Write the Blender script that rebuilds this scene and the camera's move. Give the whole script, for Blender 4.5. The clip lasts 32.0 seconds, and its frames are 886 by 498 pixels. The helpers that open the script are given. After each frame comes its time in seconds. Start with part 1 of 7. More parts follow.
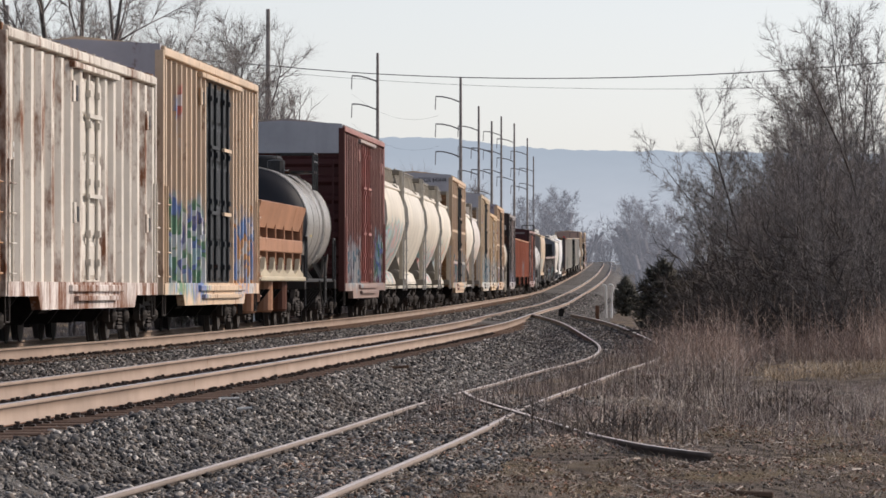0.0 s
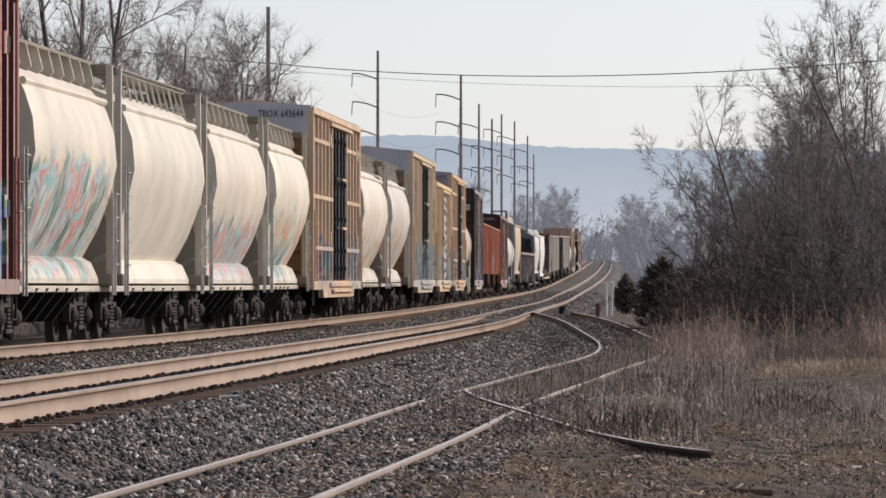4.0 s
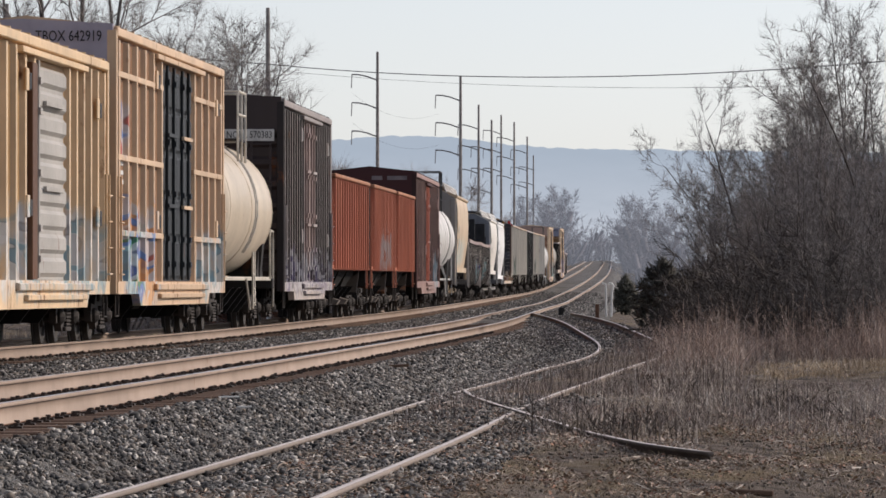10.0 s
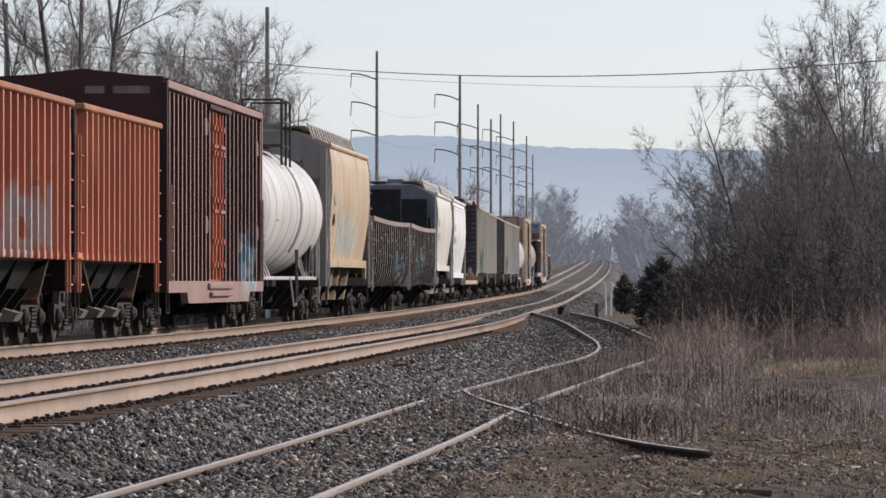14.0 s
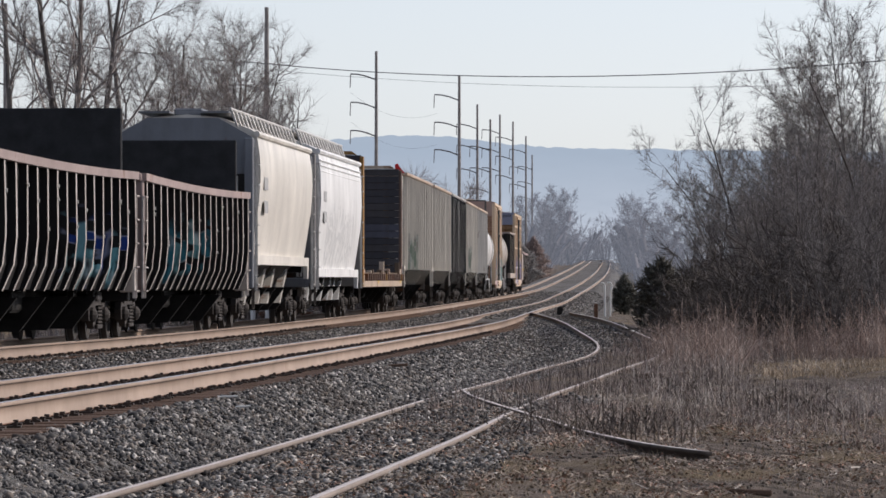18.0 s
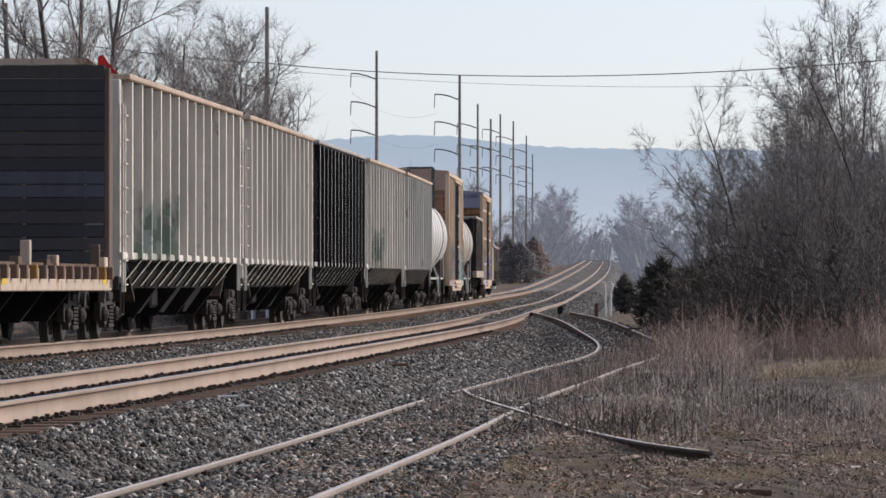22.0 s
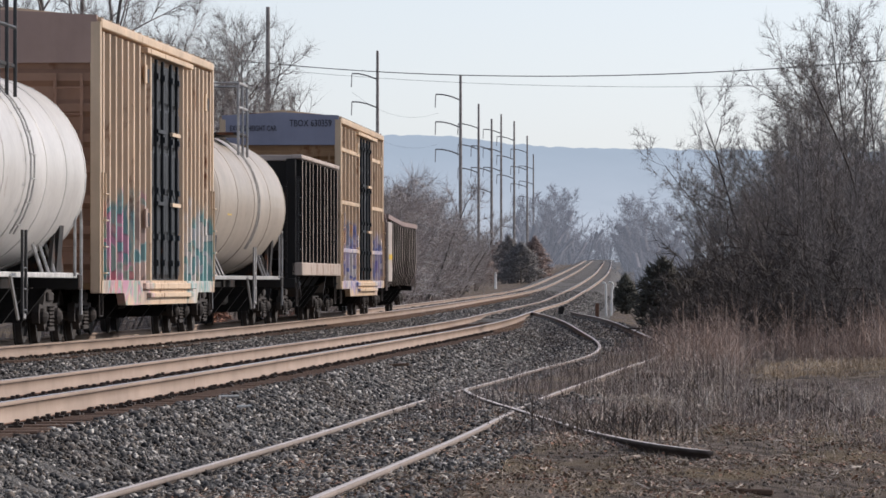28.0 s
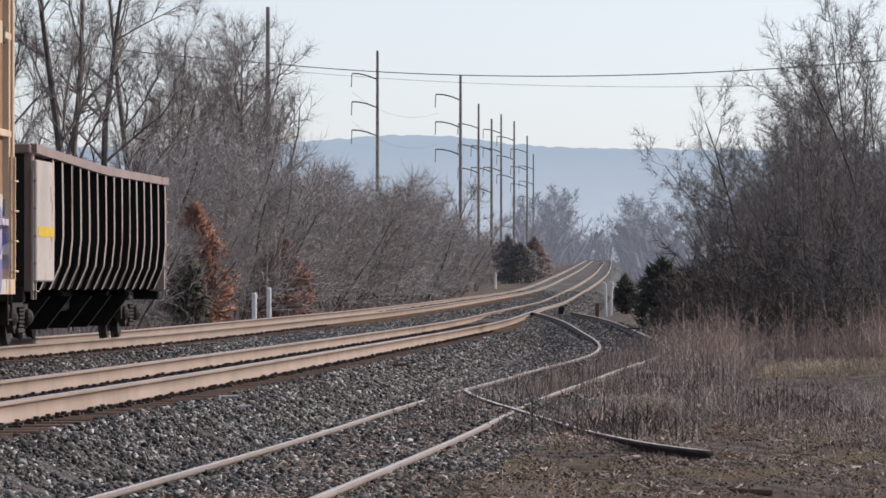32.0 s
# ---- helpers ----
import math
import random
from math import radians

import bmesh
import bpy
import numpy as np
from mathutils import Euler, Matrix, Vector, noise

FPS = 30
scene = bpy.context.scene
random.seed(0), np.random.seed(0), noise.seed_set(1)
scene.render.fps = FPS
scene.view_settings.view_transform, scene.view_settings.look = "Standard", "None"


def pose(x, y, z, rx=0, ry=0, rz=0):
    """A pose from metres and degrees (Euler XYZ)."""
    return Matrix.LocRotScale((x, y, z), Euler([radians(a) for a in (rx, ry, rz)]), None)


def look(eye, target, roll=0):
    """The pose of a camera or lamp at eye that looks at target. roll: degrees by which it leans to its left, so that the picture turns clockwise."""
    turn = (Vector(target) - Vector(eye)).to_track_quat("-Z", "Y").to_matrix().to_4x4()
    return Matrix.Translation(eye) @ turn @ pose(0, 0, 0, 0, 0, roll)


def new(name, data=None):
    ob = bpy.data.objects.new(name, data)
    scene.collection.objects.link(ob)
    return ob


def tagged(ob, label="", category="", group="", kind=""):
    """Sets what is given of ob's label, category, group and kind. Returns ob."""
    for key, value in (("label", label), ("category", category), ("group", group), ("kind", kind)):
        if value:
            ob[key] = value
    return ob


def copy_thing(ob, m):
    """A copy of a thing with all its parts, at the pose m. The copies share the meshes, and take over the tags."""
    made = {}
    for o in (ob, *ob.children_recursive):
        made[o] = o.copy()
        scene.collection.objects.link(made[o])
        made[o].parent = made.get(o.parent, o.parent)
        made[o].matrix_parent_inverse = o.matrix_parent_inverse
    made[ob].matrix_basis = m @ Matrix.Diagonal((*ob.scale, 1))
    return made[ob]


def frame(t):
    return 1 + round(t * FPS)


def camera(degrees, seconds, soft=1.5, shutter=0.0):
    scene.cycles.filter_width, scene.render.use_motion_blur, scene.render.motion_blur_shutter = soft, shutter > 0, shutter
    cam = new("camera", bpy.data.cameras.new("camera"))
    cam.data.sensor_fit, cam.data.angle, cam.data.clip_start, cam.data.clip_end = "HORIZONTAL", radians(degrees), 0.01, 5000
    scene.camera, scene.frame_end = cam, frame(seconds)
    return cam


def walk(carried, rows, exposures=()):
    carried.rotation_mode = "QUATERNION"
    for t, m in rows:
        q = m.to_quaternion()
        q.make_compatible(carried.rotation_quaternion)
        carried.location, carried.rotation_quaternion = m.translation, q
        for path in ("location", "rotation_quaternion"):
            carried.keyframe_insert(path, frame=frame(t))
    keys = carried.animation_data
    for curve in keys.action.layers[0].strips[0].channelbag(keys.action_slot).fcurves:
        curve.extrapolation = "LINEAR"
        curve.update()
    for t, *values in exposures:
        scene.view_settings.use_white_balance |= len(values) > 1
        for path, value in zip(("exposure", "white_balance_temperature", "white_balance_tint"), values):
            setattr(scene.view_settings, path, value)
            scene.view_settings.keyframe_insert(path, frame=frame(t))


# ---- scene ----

# ================= camera =================
cam = camera(8.966, 32.0, soft=1.6)
EYE = (0.0, 0.0, 0.97)
FOCAL = 10000.0
# seconds, turn to the left and tilt up, both in units of 1 / FOCAL
SWAY = [(0, 0.2, 3.9), (1, 1.6, 3.1), (2, 1.6, 0.8), (3, 1.4, -0.9), (3.6, 1.0, -0.6), (5.5, -0.2, 2.1), (7, 0.6, 2.3),
        (8, 0.1, 1.8), (10, 0, 1.6), (12, -0.1, 1.4), (13, -0.5, 1.3), (14.5, -1.3, 0.0), (17, -1.6, -0.1),
        (18.5, -2.4, 1.1), (20, -1.1, 1.1), (22, -1.5, 0.0), (24, -1.4, 0.3), (25.5, -0.2, 0.2), (28, 0, 0),
        (30, 0, -0.7), (32, 0, 0)]


def aim(dx, dy):
    return pose(*EYE, 90 + math.degrees(math.atan((68.5 + dy) / FOCAL)), 0, math.degrees(dx / FOCAL))


walk(cam, [(t, aim(dx, dy)) for t, dx, dy in SWAY], exposures=((0, 0.31, 6330, 16), (7, 0.29, 6330, 16), (12, 0.27, 6130, 15.5), (18, 0.26, 6020, 15.5), (24, 0.32, 5990, 15), (32, 0.32, 5990, 15)))

# ================= light =================
SUN_DIR = Vector((0.80, 0.36, 0.50)).normalized()
world = bpy.data.worlds.new("sky")
scene.world = world
world.use_nodes = True
wn, wl = world.node_tree.nodes, world.node_tree.links
sky = wn.new("ShaderNodeTexSky")
sky.sky_type = "NISHITA"
sky.sun_disc = False
sky.sun_elevation = math.asin(SUN_DIR.z)
sky.sun_rotation = math.atan2(SUN_DIR.x, SUN_DIR.y)
sky.air_density, sky.dust_density, sky.ozone_density = 0.9, 0.5, 1.5
pale = wn.new("ShaderNodeHueSaturation")  # thin winter haze takes most of the colour out of the sky
pale.inputs["Saturation"].default_value = 0.42
wl.new(sky.outputs[0], pale.inputs["Color"])
wl.new(pale.outputs[0], wn["Background"].inputs[0])
wn["Background"].inputs[1].default_value = 0.11
sun = new("sun", bpy.data.lights.new("sun", "SUN"))
sun.data.energy, sun.data.angle, sun.data.color = 3.0, radians(0.6), (1.0, 0.87, 0.70)
sun.matrix_world = look(SUN_DIR * 60, (0, 0, 0))


# ================= mesh tools =================
def fast_mesh(name, verts, faces, mat_index=None, smooth=False):
    """A mesh from an array of points and an array (n, 3 or 4) of corners."""
    verts, faces = np.asarray(verts, np.float32), np.asarray(faces, np.int32)
    me = bpy.data.meshes.new(name)
    n, k = faces.shape
    me.vertices.add(len(verts))
    me.vertices.foreach_set("co", verts.ravel())
    me.loops.add(n * k)
    me.loops.foreach_set("vertex_index", faces.ravel())
    me.polygons.add(n)
    me.polygons.foreach_set("loop_start", np.arange(0, n * k, k, dtype=np.int32))
    if mat_index is not None:
        me.polygons.foreach_set("material_index", np.asarray(mat_index, np.int32))
    if smooth:
        me.polygons.foreach_set("use_smooth", np.ones(n, bool))
    me.update(calc_edges=True)
    return me


class Shape:
    """Gathers boxes, bars, prisms and lathed bodies into one mesh."""

    def __init__(self):
        self.v, self.f = [], []

    def add(self, verts, faces):
        n = len(self.v)
        self.v += [tuple(p) for p in verts]
        self.f += [tuple(i + n for i in f) for f in faces]
        return self

    def box(self, x0, x1, y0, y1, z0, z1, c=0.0):
        """A box, its edges cut by c."""
        if c <= 0:
            return self.add([(x, y, z) for x in (x0, x1) for y in (y0, y1) for z in (z0, z1)],
                            [(0, 1, 3, 2), (4, 6, 7, 5), (0, 4, 5, 1), (2, 3, 7, 6), (0, 2, 6, 4), (1, 5, 7, 3)])
        bm = bmesh.new()
        bmesh.ops.create_cube(bm, size=1)
        for p in bm.verts:
            p.co = Vector(((x0 + x1) / 2 + p.co.x * (x1 - x0), (y0 + y1) / 2 + p.co.y * (y1 - y0), (z0 + z1) / 2 + p.co.z * (z1 - z0)))
        bmesh.ops.bevel(bm, geom=list(bm.edges), offset=c, segments=1, affect="EDGES")
        bm.verts.index_update()
        self.add([p.co for p in bm.verts], [[p.index for p in f.verts] for f in bm.faces])
        bm.free()
        return self

    def prism(self, outline, a, b, axis="y"):
        """An outline of (u, w) pushed from a to b. Along y: u is x, w is z. Along x: u is y, w is z. Along z: u is x, w is y."""
        put = {"y": lambda u, w, s: (u, s, w), "x": lambda u, w, s: (s, u, w), "z": lambda u, w, s: (u, w, s)}[axis]
        n = len(outline)
        self.add([put(u, w, a) for u, w in outline] + [put(u, w, b) for u, w in outline],
                 [(i, (i + 1) % n, n + (i + 1) % n, n + i) for i in range(n)] + [tuple(range(n))[::-1], tuple(range(n, 2 * n))])
        return self

    def bar(self, p, q, r=0.02, sides=6, r2=None):
        """A round bar from p to q."""
        p, q = Vector(p), Vector(q)
        d = (q - p).normalized()
        a = d.cross(Vector((0, 0, 1)) if abs(d.z) < 0.9 else Vector((1, 0, 0))).normalized()
        b = d.cross(a)
        r2 = r if r2 is None else r2
        ring = [(math.cos(2 * math.pi * i / sides), math.sin(2 * math.pi * i / sides)) for i in range(sides)]
        self.add([p + (a * c + b * s) * r for c, s in ring] + [q + (a * c + b * s) * r2 for c, s in ring],
                 [(i, (i + 1) % sides, sides + (i + 1) % sides, sides + i) for i in range(sides)]
                 + [tuple(range(sides))[::-1], tuple(range(sides, 2 * sides))])
        return self

    def pipe(self, points, r=0.02, sides=6):
        """A bent round rod through the points."""
        pts = [Vector(p) for p in points]
        verts, faces = [], []
        for i, p in enumerate(pts):
            d = (pts[min(i + 1, len(pts) - 1)] - pts[max(i - 1, 0)]).normalized()
            a = d.cross(Vector((0, 0, 1)) if abs(d.z) < 0.9 else Vector((1, 0, 0))).normalized()
            if i and a.dot(last) < 0:
                a = -a
            last, b = a, d.cross(a)
            verts += [p + (a * math.cos(2 * math.pi * k / sides) + b * math.sin(2 * math.pi * k / sides)) * r for k in range(sides)]
        for i in range(len(pts) - 1):
            faces += [(i * sides + k, i * sides + (k + 1) % sides, (i + 1) * sides + (k + 1) % sides, (i + 1) * sides + k) for k in range(sides)]
        faces += [tuple(range(sides))[::-1], tuple(range((len(pts) - 1) * sides, len(pts) * sides))]
        return self.add(verts, faces)

    def lathe(self, rows, centre, axis="x", sides=20):
        """Rows of (distance along the axis, radius), turned round the axis."""
        cx, cy, cz = centre
        put = {"x": lambda s, a, b: (cx + s, cy + a, cz + b), "y": lambda s, a, b: (cx + a, cy + s, cz + b),
               "z": lambda s, a, b: (cx + a, cy + b, cz + s)}[axis]
        verts, faces = [], []
        for s, r in rows:
            verts += [put(s, r * math.cos(2 * math.pi * i / sides), r * math.sin(2 * math.pi * i / sides)) for i in range(sides)]
        for k in range(len(rows) - 1):
            faces += [(k * sides + i, k * sides + (i + 1) % sides, (k + 1) * sides + (i + 1) % sides, (k + 1) * sides + i) for i in range(sides)]
        faces += [tuple(range(sides))[::-1], tuple(range((len(rows) - 1) * sides, len(rows) * sides))]
        return self.add(verts, faces)

    def loft(self, outline, stations, scale):
        """An outline (x, z) at each station y, changed by scale(x, z, y)."""
        n = len(outline)
        verts, faces = [], []
        for y in stations:
            verts += [(*scale(u, w, y)[:1], y, scale(u, w, y)[1]) for u, w in outline]
        for k in range(len(stations) - 1):
            faces += [(k * n + i, k * n + (i + 1) % n, (k + 1) * n + (i + 1) % n, (k + 1) * n + i) for i in range(n)]
        faces += [tuple(range(n))[::-1], tuple(range((len(stations) - 1) * n, len(stations) * n))]
        return self.add(verts, faces)

    def mesh(self, name, smooth=False):
        me = bpy.data.meshes.new(name)
        me.from_pydata(self.v, [], self.f)
        bm = bmesh.new()
        bm.from_mesh(me)
        bmesh.ops.recalc_face_normals(bm, faces=bm.faces)
        if smooth:
            for f in bm.faces:
                f.smooth = True
            for e in bm.edges:
                if len(e.link_faces) == 2 and e.calc_face_angle(0) > 0.6:
                    e.smooth = False
        bm.to_mesh(me)
        bm.free()
        return me


def part(name, shape, material, parent, label="", smooth=False, at=None):
    """One mesh object under a thing or under a part."""
    me = shape.mesh(name, smooth) if isinstance(shape, Shape) else shape
    if material is not None and not me.materials:
        me.materials.append(material)
    ob = new(name, me)
    ob.parent = parent
    if at is not None:
        ob.location = at
    if label:
        tagged(ob, label)
    return ob


def thing(name, shape, material, label, category, group="", kind="", smooth=False):
    me = shape.mesh(name, smooth) if isinstance(shape, Shape) else shape
    if me is not None and material is not None and not me.materials:
        me.materials.append(material)
    return tagged(new(name, me), label, category, group, kind)


# ================= materials =================
def nodes_of(name):
    m = bpy.data.materials.new(name)
    m.use_nodes = True
    t = m.node_tree
    return m, t.nodes, t.links, t.nodes["Principled BSDF"]


def mix_rgb(n, l, fac, a, b, blend="MIX"):
    x = n.new("ShaderNodeMix")
    x.data_type, x.blend_type = "RGBA", blend
    for slot, val in ((0, fac), (6, a), (7, b)):
        if isinstance(val, (int, float)):
            x.inputs[slot].default_value = val
        elif isinstance(val, tuple):
            x.inputs[slot].default_value = (*val, 1)
        else:
            l.new(val, x.inputs[slot])
    return x.outputs[2]


def ramp(n, l, src, lo, hi):
    r = n.new("ShaderNodeMapRange")
    r.inputs[1].default_value, r.inputs[2].default_value = lo, hi
    l.new(src, r.inputs[0])
    return r.outputs[0]


def noise_at(n, l, co, scale, detail=4, stretch=None, rough=0.55):
    if stretch:
        m = n.new("ShaderNodeMapping")
        m.inputs["Scale"].default_value = stretch
        l.new(co, m.inputs[0])
        co = m.outputs[0]
    t = n.new("ShaderNodeTexNoise")
    t.inputs["Scale"].default_value, t.inputs["Detail"].default_value, t.inputs["Roughness"].default_value = scale, detail, rough
    l.new(co, t.inputs["Vector"])
    return t.outputs[0]


def math_node(n, l, op, a, b):
    x = n.new("ShaderNodeMath")
    x.operation = op
    for i, val in enumerate((a, b)):
        if isinstance(val, (int, float)):
            x.inputs[i].default_value = val
        else:
            l.new(val, x.inputs[i])
    return x.outputs[0]


def bump_on(n, l, bsdf, height, strength, distance=0.02):
    b = n.new("ShaderNodeBump")
    b.inputs["Strength"].default_value, b.inputs["Distance"].default_value = strength, distance
    l.new(height, b.inputs["Height"])
    l.new(b.outputs[0], bsdf.inputs["Normal"])


def weathered(name, colour, rust=0.25, dirt=0.3, rough=0.55, metal=0.0, streak=1.0, owner=None, tags=(), rust_colour=(0.16, 0.06, 0.025), spot=1.6):
    """Painted steel with rain streaks, rust and grime. tags: painted scrawls, rows of (y0, y1, z0, z1, seed, colours) in the owner's space."""
    m, n, l, b = nodes_of(name)
    tc = n.new("ShaderNodeTexCoord")
    tc.object = owner
    co = tc.outputs["Object"]
    fine = noise_at(n, l, co, 9, 5)
    big = noise_at(n, l, co, 0.55, 4)
    run = noise_at(n, l, co, 3.2, 5, (1.0, 0.4, 0.09))
    base = mix_rgb(n, l, ramp(n, l, big, 0.3, 0.7), tuple(c * 0.82 for c in colour), tuple(min(1, c * 1.1) for c in colour))
    base = mix_rgb(n, l, math_node(n, l, "MULTIPLY", ramp(n, l, run, 0.5, 0.72), dirt * streak), base, tuple(0.4 * c + k for c, k in zip(colour, (0.018, 0.014, 0.011))))
    for y0, y1, z0, z1, seed, colours in tags:
        sep = n.new("ShaderNodeSeparateXYZ")
        l.new(co, sep.inputs[0])
        wob = noise_at(n, l, co, 1.7, 3)
        inside = None
        for axis, lo, hi, soft in (("Y", y0, y1, 0.35), ("Z", z0, z1, 0.25)):
            pos = math_node(n, l, "ADD", sep.outputs[axis], math_node(n, l, "MULTIPLY", math_node(n, l, "SUBTRACT", wob, 0.5), 1.5))
            a = math_node(n, l, "MULTIPLY", ramp(n, l, pos, lo, lo + soft), ramp(n, l, pos, hi, hi - soft))
            inside = a if inside is None else math_node(n, l, "MULTIPLY", inside, a)
        mp = n.new("ShaderNodeMapping")
        mp.inputs["Location"].default_value = (seed, seed * 1.7, seed * 0.6)
        mp.inputs["Scale"].default_value = (0.2, 0.45, 0.6)
        l.new(co, mp.inputs[0])
        wt = n.new("ShaderNodeTexNoise")
        wt.inputs["Scale"].default_value, wt.inputs["Detail"].default_value, wt.inputs["Distortion"].default_value = 1.5, 2.0, 0.9
        l.new(mp.outputs[0], wt.inputs["Vector"])
        wav = wt.outputs[0]
        cr = n.new("ShaderNodeValToRGB")
        cr.color_ramp.interpolation = "LINEAR"
        stops = []
        for i, c in enumerate(colours):
            lo = 0.0 if i == 0 else 0.36 + 0.28 * (i - 1) / max(1, len(colours) - 1)
            hi = 0.36 + 0.28 * i / max(1, len(colours) - 1)
            edge = (0.62, 0.62, 0.62) if i % 2 else (0.05, 0.05, 0.07)
            stops += [(lo + 0.004, c), (hi - 0.014, tuple(0.9 * x for x in c)), (hi - 0.006, tuple(0.45 * x + 0.55 * y for x, y in zip(c, edge)))]
        while len(cr.color_ramp.elements) < len(stops):
            cr.color_ramp.elements.new(0.5)
        for e, (at, c) in zip(cr.color_ramp.elements, stops):
            e.position, e.color = at, (*c, 1)
        l.new(wav, cr.inputs[0])
        wear = math_node(n, l, "MULTIPLY", ramp(n, l, noise_at(n, l, co, 5, 5, (1, 1, 0.3)), 0.30, 0.5), 0.85)
        base = mix_rgb(n, l, math_node(n, l, "MULTIPLY", inside, wear), base, cr.outputs[0])
    rst = math_node(n, l, "ADD", noise_at(n, l, co, spot, 7, (1, 1, 0.35), 0.68), math_node(n, l, "MULTIPLY", fine, 0.15))
    rmask = ramp(n, l, rst, 0.76 - rust * 0.45, 0.84 - rust * 0.3)
    base = mix_rgb(n, l, rmask, base, rust_colour)
    base = mix_rgb(n, l, math_node(n, l, "MULTIPLY", ramp(n, l, fine, 0.45, 0.75), dirt * 0.5), base, tuple(0.45 * c + k for c, k in zip(colour, (0.016, 0.013, 0.011))))
    info = n.new("ShaderNodeObjectInfo")
    base = mix_rgb(n, l, math_node(n, l, "MULTIPLY", info.outputs["Random"], 0.16), base, (0.03, 0.026, 0.022))
    l.new(base, b.inputs["Base Color"])
    rr = math_node(n, l, "ADD", math_node(n, l, "MULTIPLY", rmask, 0.3), math_node(n, l, "ADD", rough - 0.1, math_node(n, l, "MULTIPLY", fine, 0.2)))
    l.new(rr, b.inputs["Roughness"])
    b.inputs["Metallic"].default_value = metal
    b.inputs["Specular IOR Level"].default_value = 0.18
    bump_on(n, l, b, math_node(n, l, "ADD", big, math_node(n, l, "MULTIPLY", fine, 0.3)), 0.25, 0.03)
    return m


def plain(name, colour, rough=0.7, metal=0.0, var=0.25, scale=4.0, bump=0.2, island=False):
    """A surface with grain at two scales."""
    m, n, l, b = nodes_of(name)
    tc = n.new("ShaderNodeTexCoord")
    co = tc.outputs["Object"]
    a, c = noise_at(n, l, co, scale, 5), noise_at(n, l, co, scale * 9, 3)
    base = mix_rgb(n, l, ramp(n, l, a, 0.3, 0.7), tuple(x * (1 - var) for x in colour), tuple(min(1, x * (1 + var)) for x in colour))
    base = mix_rgb(n, l, math_node(n, l, "MULTIPLY", ramp(n, l, c, 0.45, 0.8), var), base, tuple(x * 0.35 for x in colour))
    if island:
        g = n.new("ShaderNodeNewGeometry")
        base = mix_rgb(n, l, math_node(n, l, "MULTIPLY", g.outputs["Random Per Island"], 0.75), base, tuple(x * 0.25 for x in colour))
    l.new(base, b.inputs["Base Color"])
    b.inputs["Roughness"].default_value, b.inputs["Metallic"].default_value = rough, metal
    b.inputs["Specular IOR Level"].default_value = 0.5 if metal else 0.2
    if bump:
        bump_on(n, l, b, c, bump, 0.01)
    return m


def two_tone(name, first, second, scale, rough=0.95, third=None, fine=14.0, bump=0.6, depth=0.05, third_scale=0.35):
    """Ground covers: two colours in patches, with a third in larger stains."""
    m, n, l, b = nodes_of(name)
    co = n.new("ShaderNodeTexCoord").outputs["Object"]
    a, c = noise_at(n, l, co, scale, 6), noise_at(n, l, co, fine, 5, None, 0.7)
    base = mix_rgb(n, l, ramp(n, l, a, 0.38, 0.62), first, second)
    if third:
        base = mix_rgb(n, l, ramp(n, l, noise_at(n, l, co, third_scale, 5), 0.5, 0.66), base, third)
    base = mix_rgb(n, l, math_node(n, l, "MULTIPLY", ramp(n, l, c, 0.4, 0.75), 0.6), base, tuple(x * 0.3 for x in first))
    l.new(base, b.inputs["Base Color"])
    b.inputs["Roughness"].default_value = rough
    b.inputs["Specular IOR Level"].default_value = 0.1
    bump_on(n, l, b, c, bump, depth)
    return m


def stones_mat():
    m, n, l, b = nodes_of("ballast_stone")
    g = n.new("ShaderNodeNewGeometry")
    co = n.new("ShaderNodeTexCoord").outputs["Object"]
    cr = n.new("ShaderNodeValToRGB")
    e = cr.color_ramp.elements
    e[0].position, e[0].color = 0.0, (0.03, 0.031, 0.034, 1)
    e[1].position, e[1].color = 1.0, (0.58, 0.55, 0.51, 1)
    for p, c in ((0.3, (0.064, 0.065, 0.067, 1)), (0.62, (0.168, 0.164, 0.159, 1)), (0.78, (0.155, 0.128, 0.105, 1)), (0.88, (0.33, 0.315, 0.30, 1))):
        x = e.new(p)
        x.color = c
    l.new(g.outputs["Random Per Island"], cr.inputs[0])
    big = noise_at(n, l, co, 0.3, 4)
    base = mix_rgb(n, l, math_node(n, l, "MULTIPLY", ramp(n, l, big, 0.45, 0.7), 0.5), cr.outputs[0], (0.07, 0.055, 0.045))
    l.new(base, b.inputs["Base Color"])
    b.inputs["Roughness"].default_value = 0.85
    b.inputs["Specular IOR Level"].default_value = 0.2
    bump_on(n, l, b, noise_at(n, l, co, 60, 3), 0.3, 0.01)
    return m


M_STONE = stones_mat()
M_BED = two_tone("ballast_bed", (0.15, 0.147, 0.143), (0.26, 0.25, 0.235), 7.0, third=(0.075, 0.06, 0.05), fine=26.0, bump=1.0, depth=0.06)
M_GROUND = two_tone("dry_field", (0.26, 0.214, 0.18), (0.085, 0.072, 0.063), 3.0, third=(0.25, 0.195, 0.125), fine=38.0, bump=1.0, depth=0.06, third_scale=0.45)
M_RAILFOOT = plain("rail_foot", (0.17, 0.095, 0.065), 0.85, 0, 0.4, 3.0, 0.2)
M_RAIL = weathered("rail_rust", (0.345, 0.265, 0.21), rust=0.08, dirt=0.25, rough=0.75, rust_colour=(0.22, 0.11, 0.06))
M_RAILOLD = weathered("old_rail", (0.30, 0.25, 0.215), rust=0.12, dirt=0.3, rough=0.8)
